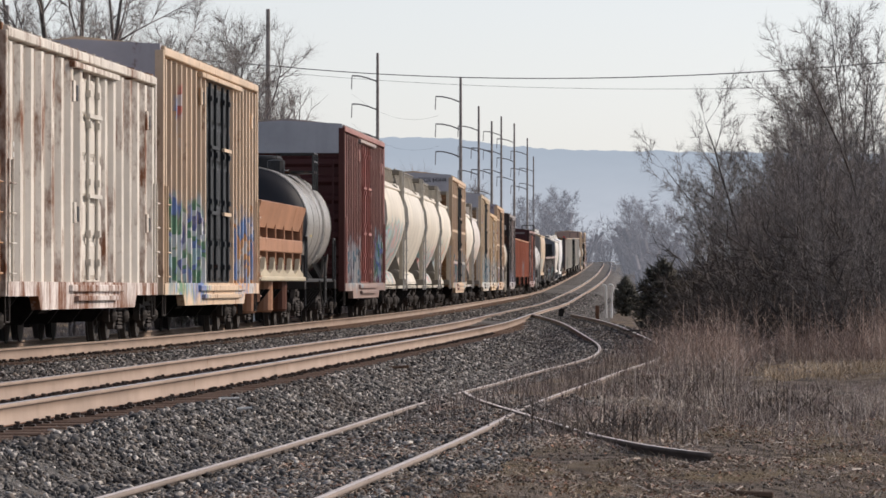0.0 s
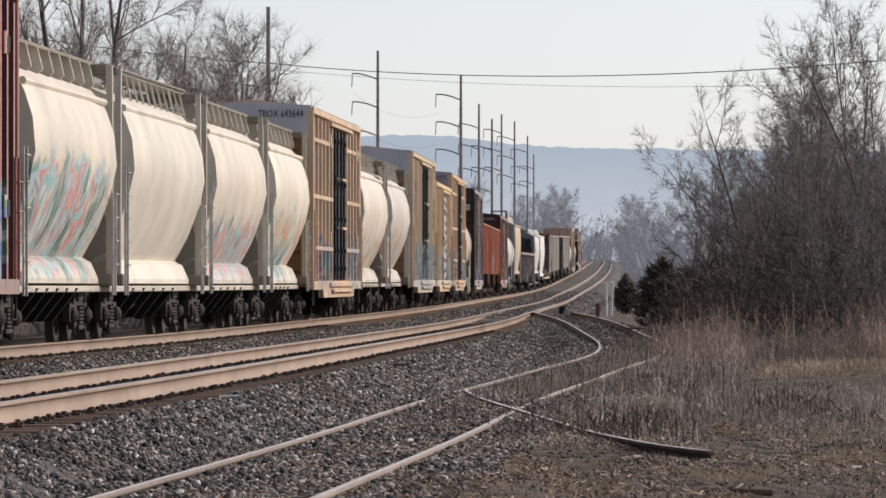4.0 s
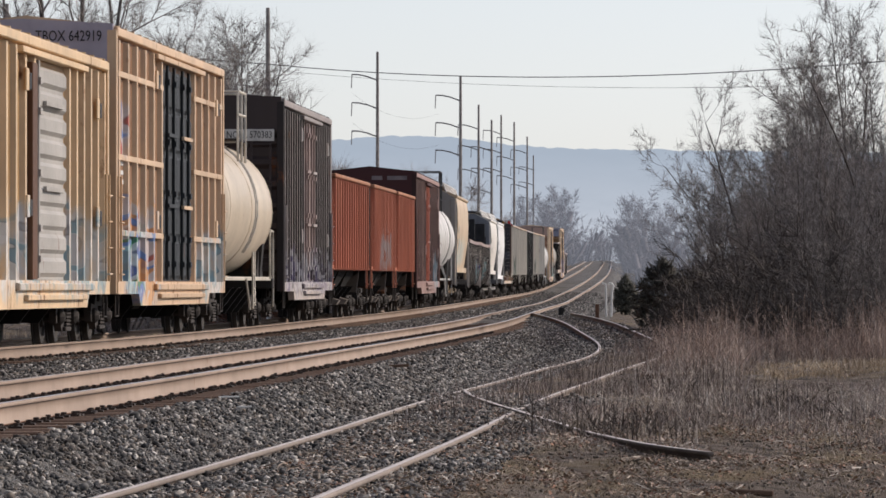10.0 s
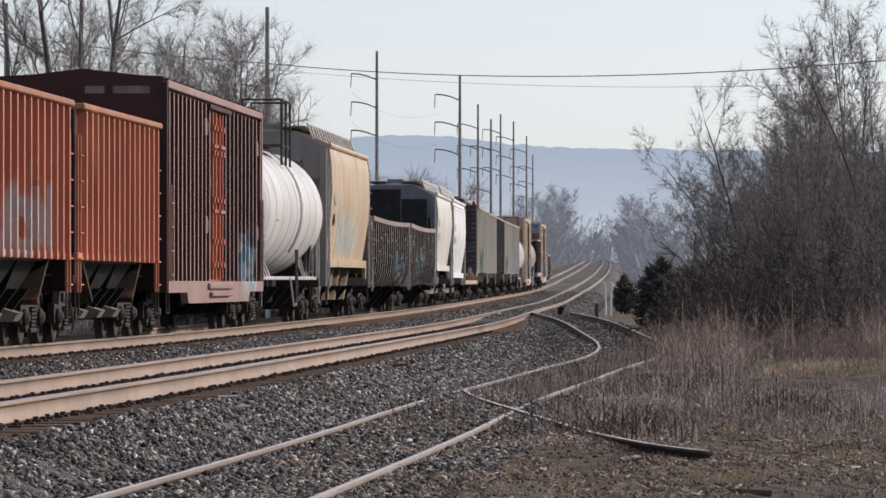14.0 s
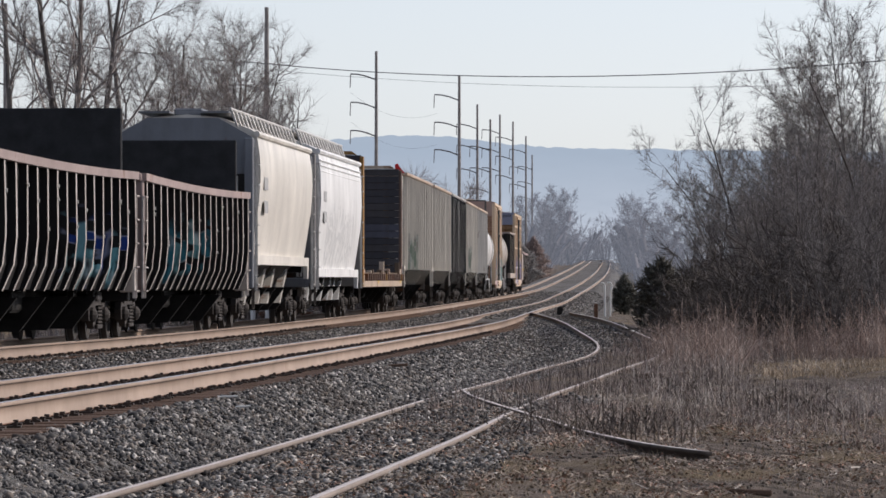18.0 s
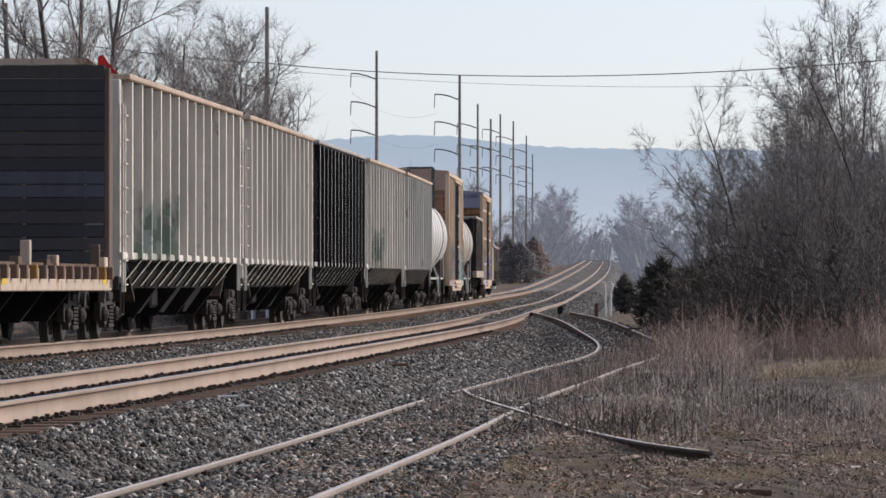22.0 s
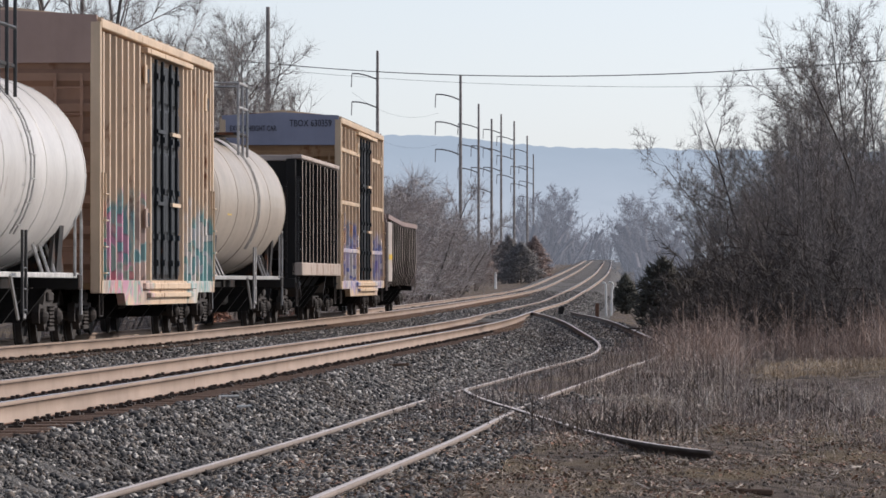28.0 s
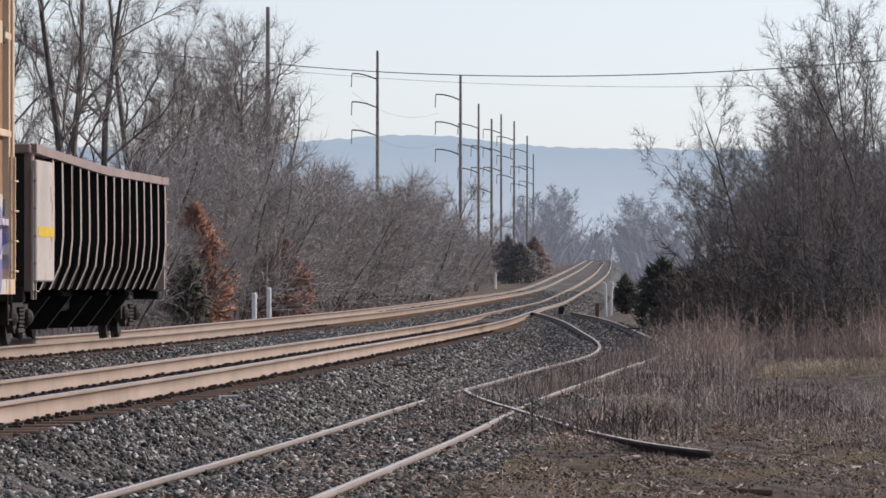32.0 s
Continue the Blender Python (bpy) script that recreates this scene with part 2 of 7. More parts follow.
M_RAILTOP = plain("rail_top", (0.55, 0.54, 0.53), 0.28, 1.0, 0.1, 3.0, 0.05)
M_RAILWORN = plain("rail_top_worn", (0.56, 0.50, 0.46), 0.5, 0.1, 0.2, 2.0, 0.1)
M_TIE = plain("tie_wood", (0.125, 0.082, 0.06), 0.9, 0, 0.4, 3.0, 0.6)
M_CLIP = plain("clip_steel", (0.05, 0.035, 0.028), 0.75, 0.3, 0.3, 8.0, 0.2)
# shade and sun put into the grime: a dark and a lighter tone
M_TRUCK = plain("truck_grime_shaded", (0.015, 0.013, 0.012), 0.8, 0.1, 0.5, 3.0, 0.3)
M_TRUCKLIT = plain("truck_dust_sunlit", (0.03, 0.024, 0.021), 0.85, 0.1, 0.5, 3.0, 0.3)
# near-black, the shade under the cars put into the colour
M_UNDERSHADE = plain("underframe_shade", (0.011, 0.010, 0.0095), 0.9, 0.0, 0.5, 3.0, 0.3)
M_WHEEL = plain("wheel_steel", (0.022, 0.018, 0.016), 0.7, 0.2, 0.4, 3.0, 0.1)
M_BLACK = plain("black_steel", (0.02, 0.02, 0.022), 0.55, 0.0, 0.4, 3.0, 0.2)
M_TEXT = plain("stencil_dark", (0.03, 0.03, 0.035), 0.7, 0, 0.2, 5, 0)
M_TEXTW = plain("stencil_white", (0.62, 0.62, 0.6), 0.7, 0, 0.2, 5, 0)
M_HAND = plain("handrail_grey", (0.45, 0.44, 0.42), 0.55, 0.2, 0.3, 5, 0)
M_MARK = plain("stencil_grey", (0.36, 0.36, 0.36), 0.7, 0, 0.25, 5, 0)


# ================= the line of the tracks =================
def spline(xs, ys):
    xs, ys = np.array(xs, float), np.array(ys, float)
    n, h = len(xs), np.diff(xs)
    a, b = np.zeros((n, n)), np.zeros(n)
    a[0, 0] = a[-1, -1] = 1
    for i in range(1, n - 1):
        a[i, i - 1:i + 2] = h[i - 1], 2 * (h[i - 1] + h[i]), h[i]
        b[i] = 3 * ((ys[i + 1] - ys[i]) / h[i] - (ys[i] - ys[i - 1]) / h[i - 1])
    c = np.linalg.solve(a, b)
    lin = (ys[1:] - ys[:-1]) / h - h * (2 * c[:-1] + c[1:]) / 3
    cub = (c[1:] - c[:-1]) / (3 * h)
    last = lin[-1] + 2 * c[-2] * h[-1] + 3 * cub[-1] * h[-1] ** 2

    def at(q):
        q = np.asarray(q, float)
        k = np.clip(np.searchsorted(xs, q) - 1, 0, n - 2)
        d = np.clip(q, xs[0], xs[-1]) - xs[k]
        return ys[k] + lin[k] * d + c[k] * d * d + cub[k] * d ** 3 + np.minimum(q - xs[0], 0) * lin[0] + np.maximum(q - xs[-1], 0) * last
    return at


main_x = spline([60, 80, 100, 120, 145, 175, 210, 260, 320, 400, 500, 650, 900, 1200, 1550],
                [-8.60, -7.55, -6.40, -5.35, -4.18, -2.81, -1.51, 0.06, 1.845, 4.62, 8.39, 13.95, 22.0, 30.9, 39.9])
main_z = spline([0, 60, 110, 160, 245, 370, 470, 605, 800, 1550, 2500], [0.10, 0.10, 0.11, 0.18, 0.3, 0.52, 0.92, 2.09, 3.75, 8.5, 9.5])
second_x = spline([48, 62, 77.5, 100, 130, 168, 205, 240, 300, 349, 400, 500, 650, 900, 1200, 1550],
                  [-4.52, -3.74, -2.96, -1.87, -0.45, 1.1, 2.2, 3.2, 5.0, 6.75, 8.55, 12.4, 18.0, 26.0, 34.9, 43.9])
second_z = spline([0, 120, 240, 349, 450, 605, 800, 1550, 2500], [0, 0, 0.02, 0.12, 0.7, 2.05, 3.75, 8.5, 9.5])
side_x = spline([38, 50, 60, 70, 86, 95, 105, 117, 126, 135, 150, 171, 204, 226], [-2.40, -1.66, -1.09, -0.57, 0.46, 1.12, 1.86, 2.9, 3.45, 3.72, 3.78, 3.76, 3.62, 3.5])
side_z = spline([30, 60, 110, 135, 150, 171, 204, 230], [-0.43, -0.5, -0.5, -0.36, -0.25, -0.1, 0.0, 0.02])
stub_x = spline([49.2, 50.6, 54.3, 61, 70, 77, 82], [2.32, 2.08, 1.72, 1.32, 0.8, 0.44, 0.3])


def smooth_step(a, b, v):
    t = np.clip((v - a) / (b - a), 0, 1)
    return t * t * (3 - 2 * t)


def ground_z(x, y):
    """Height of the earth under the ballast and the field."""
    x, y = np.asarray(x, float), np.asarray(y, float)
    yy = np.clip(y, 0, 2500)
    z1, z2 = main_z(yy), second_z(yy)
    a, b = main_x(y), second_x(y)
    low = z2 - 0.65
    left = z1 - 0.35 - 0.45 * smooth_step(1.7, 3.6, a - x)
    left = left + 0.5 * smooth_step(4, 16, a - x)
    mid = z1 + (z2 - z1) * np.clip((x - a) / (b - a), 0, 1) - 0.36
    right = z2 - 0.36 - 0.29 * smooth_step(1.2, 2.6, x - b)
    field = low + 0.75 * smooth_step(8, 17, x - b) * smooth_step(40, 90, y)
    z = np.where(x < a, left, np.where(x < b, mid, np.where(x < b + 3, right, field)))
    # soil and stone have filled the old siding nearly to its rail heads
    c = side_x(np.clip(y, 30, 226)) + 0.75
    z = z + (np.maximum(z, side_z(np.clip(y, 30, 226)) - 0.075 - 0.07 * smooth_step(138, 150, y)) - z) * (1 - smooth_step(1.1, 2.6, np.abs(x - c))) * smooth_step(10, 30, y) * (1 - smooth_step(226, 245, y))
    # and the loose rail lies half sunk in the soil
    d = np.abs(x - stub_x(np.clip(y, 49, 82)))
    bump = 0.07 * np.sin(x * 1.7 + 0.6 * y) * np.sin(y * 0.47 + x * 0.3) + 0.05 * np.sin(x * 4.1 - y * 1.3)
    z = z + bump * smooth_step(2.5, 5, np.maximum(a - x, x - b)) * (0.25 + 0.75 * smooth_step(0.9, 2.2, np.abs(x - c)))
    return z + np.maximum(0, -0.55 - z) * (1 - smooth_step(0.5, 1.3, d)) * smooth_step(45, 49, y) * (1 - smooth_step(80, 84, y))


def strip_mesh(name, ys, offs, zfun):
    """A sheet with rows at the stations ys; offs(y) gives the x of each column."""
    xs = np.array([offs(y) for y in ys])
    n, k = xs.shape
    yy = np.repeat(np.array(ys)[:, None], k, 1)
    v = np.stack([xs, yy, zfun(xs, yy)], -1).reshape(-1, 3)
    i = np.arange(n - 1)[:, None] * k + np.arange(k - 1)[None]
    f = np.stack([i, i + 1, i + k + 1, i + k], -1).reshape(-1, 4)
    return fast_mesh(name, v, f, smooth=True)


def steps(*rows):
    out = []
    for a, b, d in rows:
        out += list(np.arange(a, b, d))
    return out + [rows[-1][1]]


LONG = steps((-700, 0, 50), (0, 30, 5), (30, 250, 0.8), (250, 700, 8), (700, 1650, 25), (1650, 4600, 200))
SPAN = np.concatenate([-np.geomspace(30, 2500, 14)[::-1], np.arange(-25, -4, 1.5), np.arange(-4, 16, 0.35), np.arange(16, 30, 1.5), np.geomspace(31, 2500, 14)])
thing("ground", strip_mesh("ground", LONG, lambda y: second_x(y) + SPAN, ground_z), M_GROUND, "dry brown winter field beside the railway", "ground", kind="structure")


def bed_z(x, y):
    yy = np.clip(y, 0, 2500)
    z1, z2 = main_z(yy), second_z(yy)
    a, b = main_x(y), second_x(y)
    z = z1 + (z2 - z1) * np.clip((x - a) / (b - a), 0, 1) - 0.215
    z = z - 0.62 * smooth_step(1.7, 3.2, a - x) - 0.41 * smooth_step(1.35, 2.6, x - b)
    # the near track's ties stand clear of the stones; further off the stones lie over them
    z = z - 0.05 * (1 - smooth_step(1.1, 1.5, np.abs(x - b))) * (1 - smooth_step(150, 210, y)) + 0.035 * smooth_step(170, 230, y)
    return z + 0.02 * np.sin(x * 5 + y * 2.3) * np.sin(y * 3.1 - x * 2)


thing("ballast_bed", strip_mesh("ballast_bed", steps((-700, 0, 50), (0, 30, 2), (30, 250, 0.8), (250, 700, 6), (700, 1560, 20)),
      lambda y: np.concatenate([main_x(y) + np.array([-3.3, -2.6, -1.8, -1.2, -0.5, 0.3, 1.0, 1.7]), second_x(y) + np.array([-1.9, -1.6, -1.25, -0.5, 0.2, 0.9, 1.25, 1.5, 1.8, 2.2, 2.6, 3.2, 3.9])]), bed_z),
      M_BED, "grey crushed stone ballast under two tracks", "ballast", kind="structure")

RAIL_SECTION = [(-0.075, -0.185), (0.075, -0.185), (0.075, -0.172), (0.012, -0.155), (0.009, -0.045), (0.037, -0.035), (0.037, -0.006), (0.028, 0.0),
                (-0.028, 0.0), (-0.037, -0.006), (-0.037, -0.035), (-0.009, -0.045), (-0.012, -0.155), (-0.075, -0.172)]


def rail_mesh(name, ys, xfun, zfun, top, sides=None):
    sec = np.array(RAIL_SECTION)
    ys = np.array(ys, float)
    n, k = len(ys), len(sec)
    x, z = xfun(ys), zfun(ys)
    v = np.stack([x[:, None] + sec[None, :, 0], np.repeat(ys[:, None], k, 1), z[:, None] + sec[None, :, 1]], -1).reshape(-1, 3)
    i = np.arange(n - 1)[:, None] * k
    j = np.arange(k)[None]
    f = np.stack([i + j, i + k + j, i + k + (j + 1) % k, i + (j + 1) % k], -1).reshape(-1, 4)
    # 3 is the underside of the head, coloured dark to paint its shade
    idx = np.tile(np.array([0, 2, 0, 0, 3, 0, 0, 1, 0, 0, 3, 0, 0, 2]), n - 1)
    me = fast_mesh(name, v, f, idx)
    bm = bmesh.new()
    bm.from_mesh(me)
    bmesh.ops.holes_fill(bm, edges=[e for e in bm.edges if len(e.link_faces) == 1], sides=0)
    bmesh.ops.recalc_face_normals(bm, faces=bm.faces)
    bm.to_mesh(me)
    bm.free()
    me.materials.append(sides or M_RAIL)
    me.materials.append(top)
    me.materials.append(M_RAILFOOT)
    me.materials.append(M_CLIP)
    return me


RAIL_STEPS = steps((-700, 0, 50), (0, 30, 5), (30, 250, 2), (250, 700, 6), (700, 1560, 20))


def track(label, xfun, zfun, near, far):
    t = thing("railway_track", None, None, label, "railway track", "parallel railway tracks", "structure")
    for side in (-0.7525, 0.7525):
        part("rail", rail_mesh("rail", RAIL_STEPS, lambda y: xfun(y) + side, zfun, M_RAILTOP), None, t)
    tie = Shape().box(-1.3, 1.3, -0.11, 0.11, -0.17, 0, 0.012).mesh("tie")
    tie.materials.append(M_TIE)
    plate = Shape()
    for s in (-0.7525, 0.7525):
        plate.box(s - 0.17, s + 0.17, -0.09, 0.09, 0.0, 0.018)
        for e in (-0.115, 0.115):
            for w in (-0.06, 0.06):
                plate.box(s + e - 0.02, s + e + 0.02, w - 0.016, w + 0.016, 0.0, 0.045)
    plate = plate.mesh("fastening")
    plate.materials.append(M_CLIP)
    rnd = random.Random(4)
    y, count = near, 0
    while y < far:
        m = Matrix.Translation((float(xfun(y)) + rnd.uniform(-0.04, 0.04), y, float(zfun(y)) - 0.2 - rnd.uniform(0.0, 0.012))) @ Euler((0, 0, rnd.uniform(-0.03, 0.03))).to_matrix().to_4x4()
        for nm, me in (("tie", tie), ("fastening", plate)):
            ob = new(nm, me)
            ob.parent = t
            ob.matrix_basis = m
        y += rnd.uniform(0.48, 0.58)
    # the ties further off and behind the camera, too small to tell apart
    ys = np.concatenate([np.arange(-300, near - 0.2, 0.53), np.arange(y, 1100, 0.53)])
    cube = np.array([(a, b, c) for a in (-1.3, 1.3) for b in (-0.11, 0.11) for c in (-0.17, 0)])
    quads = np.array([(0, 1, 3, 2), (4, 6, 7, 5), (0, 4, 5, 1), (2, 3, 7, 6), (0, 2, 6, 4), (1, 5, 7, 3)])
    v = cube[None] + np.stack([xfun(ys), ys, zfun(ys) - 0.2], -1)[:, None]
    f = quads[None] + 8 * np.arange(len(ys))[:, None, None]
    tagged(part("distant_ties", fast_mesh("distant_ties", v.reshape(-1, 3), f.reshape(-1, 4)), M_TIE, t), kind="stuff")
    return t


track("straight steel track the freight train runs on", main_x, main_z, 70, 150)
track("rusty steel track with wooden ties, empty", second_x, second_z, 38, 150)

siding = thing("siding_track", None, None, "rusty disused siding joining the track, half overgrown", "railway track", "", "structure")
for off in (0.0, 1.505):
    part("rail", rail_mesh("rail", steps((10, 30, 4), (30, 226, 1.5)) if off == 0 else steps((10, 30, 4), (30, 222, 1.5)), lambda y: side_x(y) + off, side_z, M_RAILWORN, M_RAILOLD), None, siding)
tie = Shape().box(-1.3, 1.3, -0.11, 0.11, -0.17, 0, 0.012).mesh("tie")
tie.materials.append(M_TIE)
for i in range(int((226 - 34) / 0.6)):
    y = 34 + 0.6 * i
    ob = new("tie", tie)
    ob.parent = siding
    ob.matrix_basis = Matrix.Translation((float(side_x(y)) + 0.75, y, float(side_z(y)) - 0.25))
# sides in a darker rail colour, which paints in their shade
part("loose_rail", rail_mesh("loose_rail", steps((49.2, 82, 0.6)), stub_x, lambda y: -0.50 + 0.05 * smooth_step(60, 49, y), M_RAILWORN, plain("rail_shade_side", (0.075, 0.062, 0.056), 0.8, 0, 0.4, 3.0, 0.3)), None, siding, "dark loose rail left from a removed switch")


# ================= rolling stock =================
SPEED = 21.168
TRAIN = []


def new_car(name, near, far, label, category):
    """An empty at the middle of a car on the rail; near and far: the distances of its two ends at the start."""
    car = tagged(new(name), label, category, "cars of the freight train")
    mid = (near + far) / 2
    # the slack between the cars is a little longer towards the tail, and bunched ahead of the orange hoppers
    TRAIN.append((car, mid + 0.0033 * (mid - 90) - (1.0 if mid < 362 else 0.0), far - near))
    return car


def worn_sunlit_faces(me, base, edge):
    """Gives a rib its paint and, on the face turned out from the car, a paler colour for wear and painted sunlight."""
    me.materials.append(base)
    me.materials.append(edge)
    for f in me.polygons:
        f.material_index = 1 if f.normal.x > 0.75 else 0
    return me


def text_mesh(words, size, width=0.0):
    cu = bpy.data.curves.new("stencil", "FONT")
    cu.body, cu.size, cu.extrude, cu.align_x, cu.align_y = words, size, 0.004, "CENTER", "CENTER"
    cu.resolution_u = 2
    ob = new("stencil", cu)
    bpy.context.view_layer.update()
    me = bpy.data.meshes.new_from_object(ob.evaluated_get(bpy.context.evaluated_depsgraph_get()))
    bpy.data.objects.remove(ob)
    if width:
        xs = [v.co.x for v in me.vertices]
        k = width / (max(xs) - min(xs))
        for v in me.vertices:
            v.co.x *= k
    return me


def end_text(words, size, x, y, z, mat, parent, width=0.0):
    """Writing on the near end of a car, upright."""
    ob = part("lettering", text_mesh(words, size, width), mat, parent)
    ob.matrix_basis = pose(x, y, z, 90, 0, 0)
    return ob


def bars(parent, mat, x, ys, zs, thick=0.05, name="marking"):
    """Writing too small to read: plain bars on the near side of a car."""
    s = Shape()
    for z in zs:
        s.box(x, x + 0.004, ys[0], ys[1], z, z + thick)
    return part(name, s, mat, parent)


def truck_meshes():
    fr = Shape()
    out = [(-1.16, 0.5), (-1.08, 0.63), (-0.62, 0.6), (-0.36, 0.84), (0.36, 0.84), (0.62, 0.6), (1.08, 0.63), (1.16, 0.5), (1.1, 0.33), (0.94, 0.33), (0.7, 0.42),
           (0.42, 0.2), (-0.42, 0.2), (-0.7, 0.42), (-0.94, 0.33), (-1.1, 0.33)]
    fr.prism(out, 0.96, 1.07, "x")
    for y in (-0.87, 0.87):
        fr.lathe([(0.95, 0.13), (1.12, 0.13), (1.15, 0.1), (1.18, 0.06)], (0, y, 0.43), "x", 10)
    fr.box(1.06, 1.12, -0.30, 0.30, 0.66, 0.80, 0.02).box(1.06, 1.13, -0.34, 0.34, 0.2, 0.27, 0.015)
    frame_r = fr.mesh("side_frame")
    frame_l = Shape().add([(-x, y, z) for x, y, z in fr.v], fr.f).mesh("side_frame")
    ws = Shape()
    ws.bar((-1.0, 0, 0), (1.0, 0, 0), 0.08, 10)
    for s in (-1, 1):
        rows = [(0.69, 0.10), (0.69, 0.455), (0.715, 0.455), (0.725, 0.425), (0.815, 0.415), (0.82, 0.36), (0.78, 0.33), (0.79, 0.16), (0.84, 0.14), (0.84, 0.08)]
        ws.lathe([(s * a, r) for a, r in rows], (0, 0, 0), "x", 18)
    sp = Shape()
    for y in (-0.1, 0.1):
        rows = []
        for k in range(6):
            rows += [(0.058 * k, 0.055), (0.058 * k + 0.024, 0.08)]
        sp.lathe([(z, r) for z, r in rows], (0, y, 0), "z", 6)
    bo = Shape().box(-1.02, 1.02, -0.2, 0.2, 0.5, 0.78, 0.03).lathe([(0.78, 0.35), (0.9, 0.33)], (0, 0, 0), "z", 14)
    bo.box(-0.72, 0.72, -0.75, -0.62, 0.38, 0.5).box(-0.72, 0.72, 0.62, 0.75, 0.38, 0.5)
    return {"r": frame_r, "l": frame_l, "wheelset": ws.mesh("wheelset", True), "spring": sp.mesh("spring_nest", True), "bolster": bo.mesh("truck")}


M_DUST = plain("dusty_steel", (0.22, 0.19, 0.165), 0.8, 0, 0.5, 3.0, 0.3)
TM = truck_meshes()
# sunlit tone on the near side frame, shaded tone on the far one
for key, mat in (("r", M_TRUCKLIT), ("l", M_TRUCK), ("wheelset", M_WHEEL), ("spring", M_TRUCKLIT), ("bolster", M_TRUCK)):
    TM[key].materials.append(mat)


def truck(car, y):
    t = part("truck", TM["bolster"], None, car, at=(0, y, 0))
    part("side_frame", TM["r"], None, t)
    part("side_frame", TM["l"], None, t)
    for w in (-0.87, 0.87):
        part("wheelset", TM["wheelset"], None, t, at=(0, w, 0.42))
    for s in (-1.08, 1.08):
        part("spring_nest", TM["spring"], None, t, at=(s, 0, 0.27))
    return t


def coupler(car, y, way):
    s = Shape().box(-0.1, 0.1, min(y, y + way * 0.62), max(y, y + way * 0.62), 0.78, 0.92, 0.02)
    s.box(-0.17, 0.19, min(y + way * 0.5, y + way * 0.74), max(y + way * 0.5, y + way * 0.74), 0.72, 0.98, 0.04)
    s.pipe([(0.3, y, 0.75), (0.34, y + way * 0.25, 0.5), (0.3, y + way * 0.5, 0.42)], 0.03)
    part("coupler", s, M_TRUCKLIT, car)


def running_gear(car, length, inset=1.75, sill_z=0.98):
    h = length / 2
    for y in (-h + inset, h - inset):
        truck(car, y)
    for y, way in ((-h + 0.02, -1), (h - 0.02, 1)):
        coupler(car, y, way)
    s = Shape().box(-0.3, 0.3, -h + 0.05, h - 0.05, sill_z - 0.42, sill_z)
    part("centre_sill", s, M_UNDERSHADE, car)
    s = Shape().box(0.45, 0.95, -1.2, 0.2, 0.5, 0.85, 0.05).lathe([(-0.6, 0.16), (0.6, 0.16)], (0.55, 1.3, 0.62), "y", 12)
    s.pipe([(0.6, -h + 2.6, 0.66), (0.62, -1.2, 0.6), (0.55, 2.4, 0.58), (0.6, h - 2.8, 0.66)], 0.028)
    part("brake_gear", s, M_UNDERSHADE, car)
    # added below in the shade colour to close the bright view under the car
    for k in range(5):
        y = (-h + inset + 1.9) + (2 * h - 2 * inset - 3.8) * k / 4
        part("crossbearer", Shape().prism([(-1.3, sill_z - 0.12), (1.3, sill_z - 0.12), (0.9, sill_z - 0.64), (-0.9, sill_z - 0.64)], y - 0.06, y + 0.06), M_UNDERSHADE, car)


RUNGS = {}


def rung_mesh(wide, along, mat):
    """One rung, bent out from the stiles; alike rungs share it."""
    key = (wide, along, mat.name)
    if key not in RUNGS:
        w = wide / 2
        pts = [(0.01, -w, 0), (0.07, -w, 0), (0.07, w, 0), (0.01, w, 0)] if along == "y" else [(-w, -0.01, 0), (-w, -0.07, 0), (w, -0.07, 0), (w, -0.01, 0)]
        RUNGS[key] = Shape().pipe(pts, 0.014, 5).mesh("rung")
        RUNGS[key].materials.append(mat)
    return RUNGS[key]


def ladder(car, x, y, z0, z1, mat, wide=0.42, along="y", pitch=0.42):
    """A ladder on a car's side (along y) or end (along x): two stiles and its rungs."""
    top = None
    for e in (-wide / 2, wide / 2):
        if along == "y":
            s = Shape().box(x, x + 0.035, y + e - 0.025, y + e + 0.025, z0, z1)
        else:
            s = Shape().box(x + e - 0.025, x + e + 0.025, y - 0.035, y, z0, z1)
        top = part("ladder", s, mat, car) if top is None else (part("stile", s, mat, top), top)[1]
    z = z0 + 0.12
    while z < z1:
        part("rung", rung_mesh(wide, along, mat), None, top, at=(x, y, z))
        z += pitch
    return top


def stirrup(car, x, y, mat, z0=0.42, z1=0.95):
    s = Shape().pipe([(x, y - 0.2, z1), (x, y - 0.2, z0), (x, y + 0.2, z0), (x, y + 0.2, z1)], 0.022, 5)
    return part("step", s, mat, car)


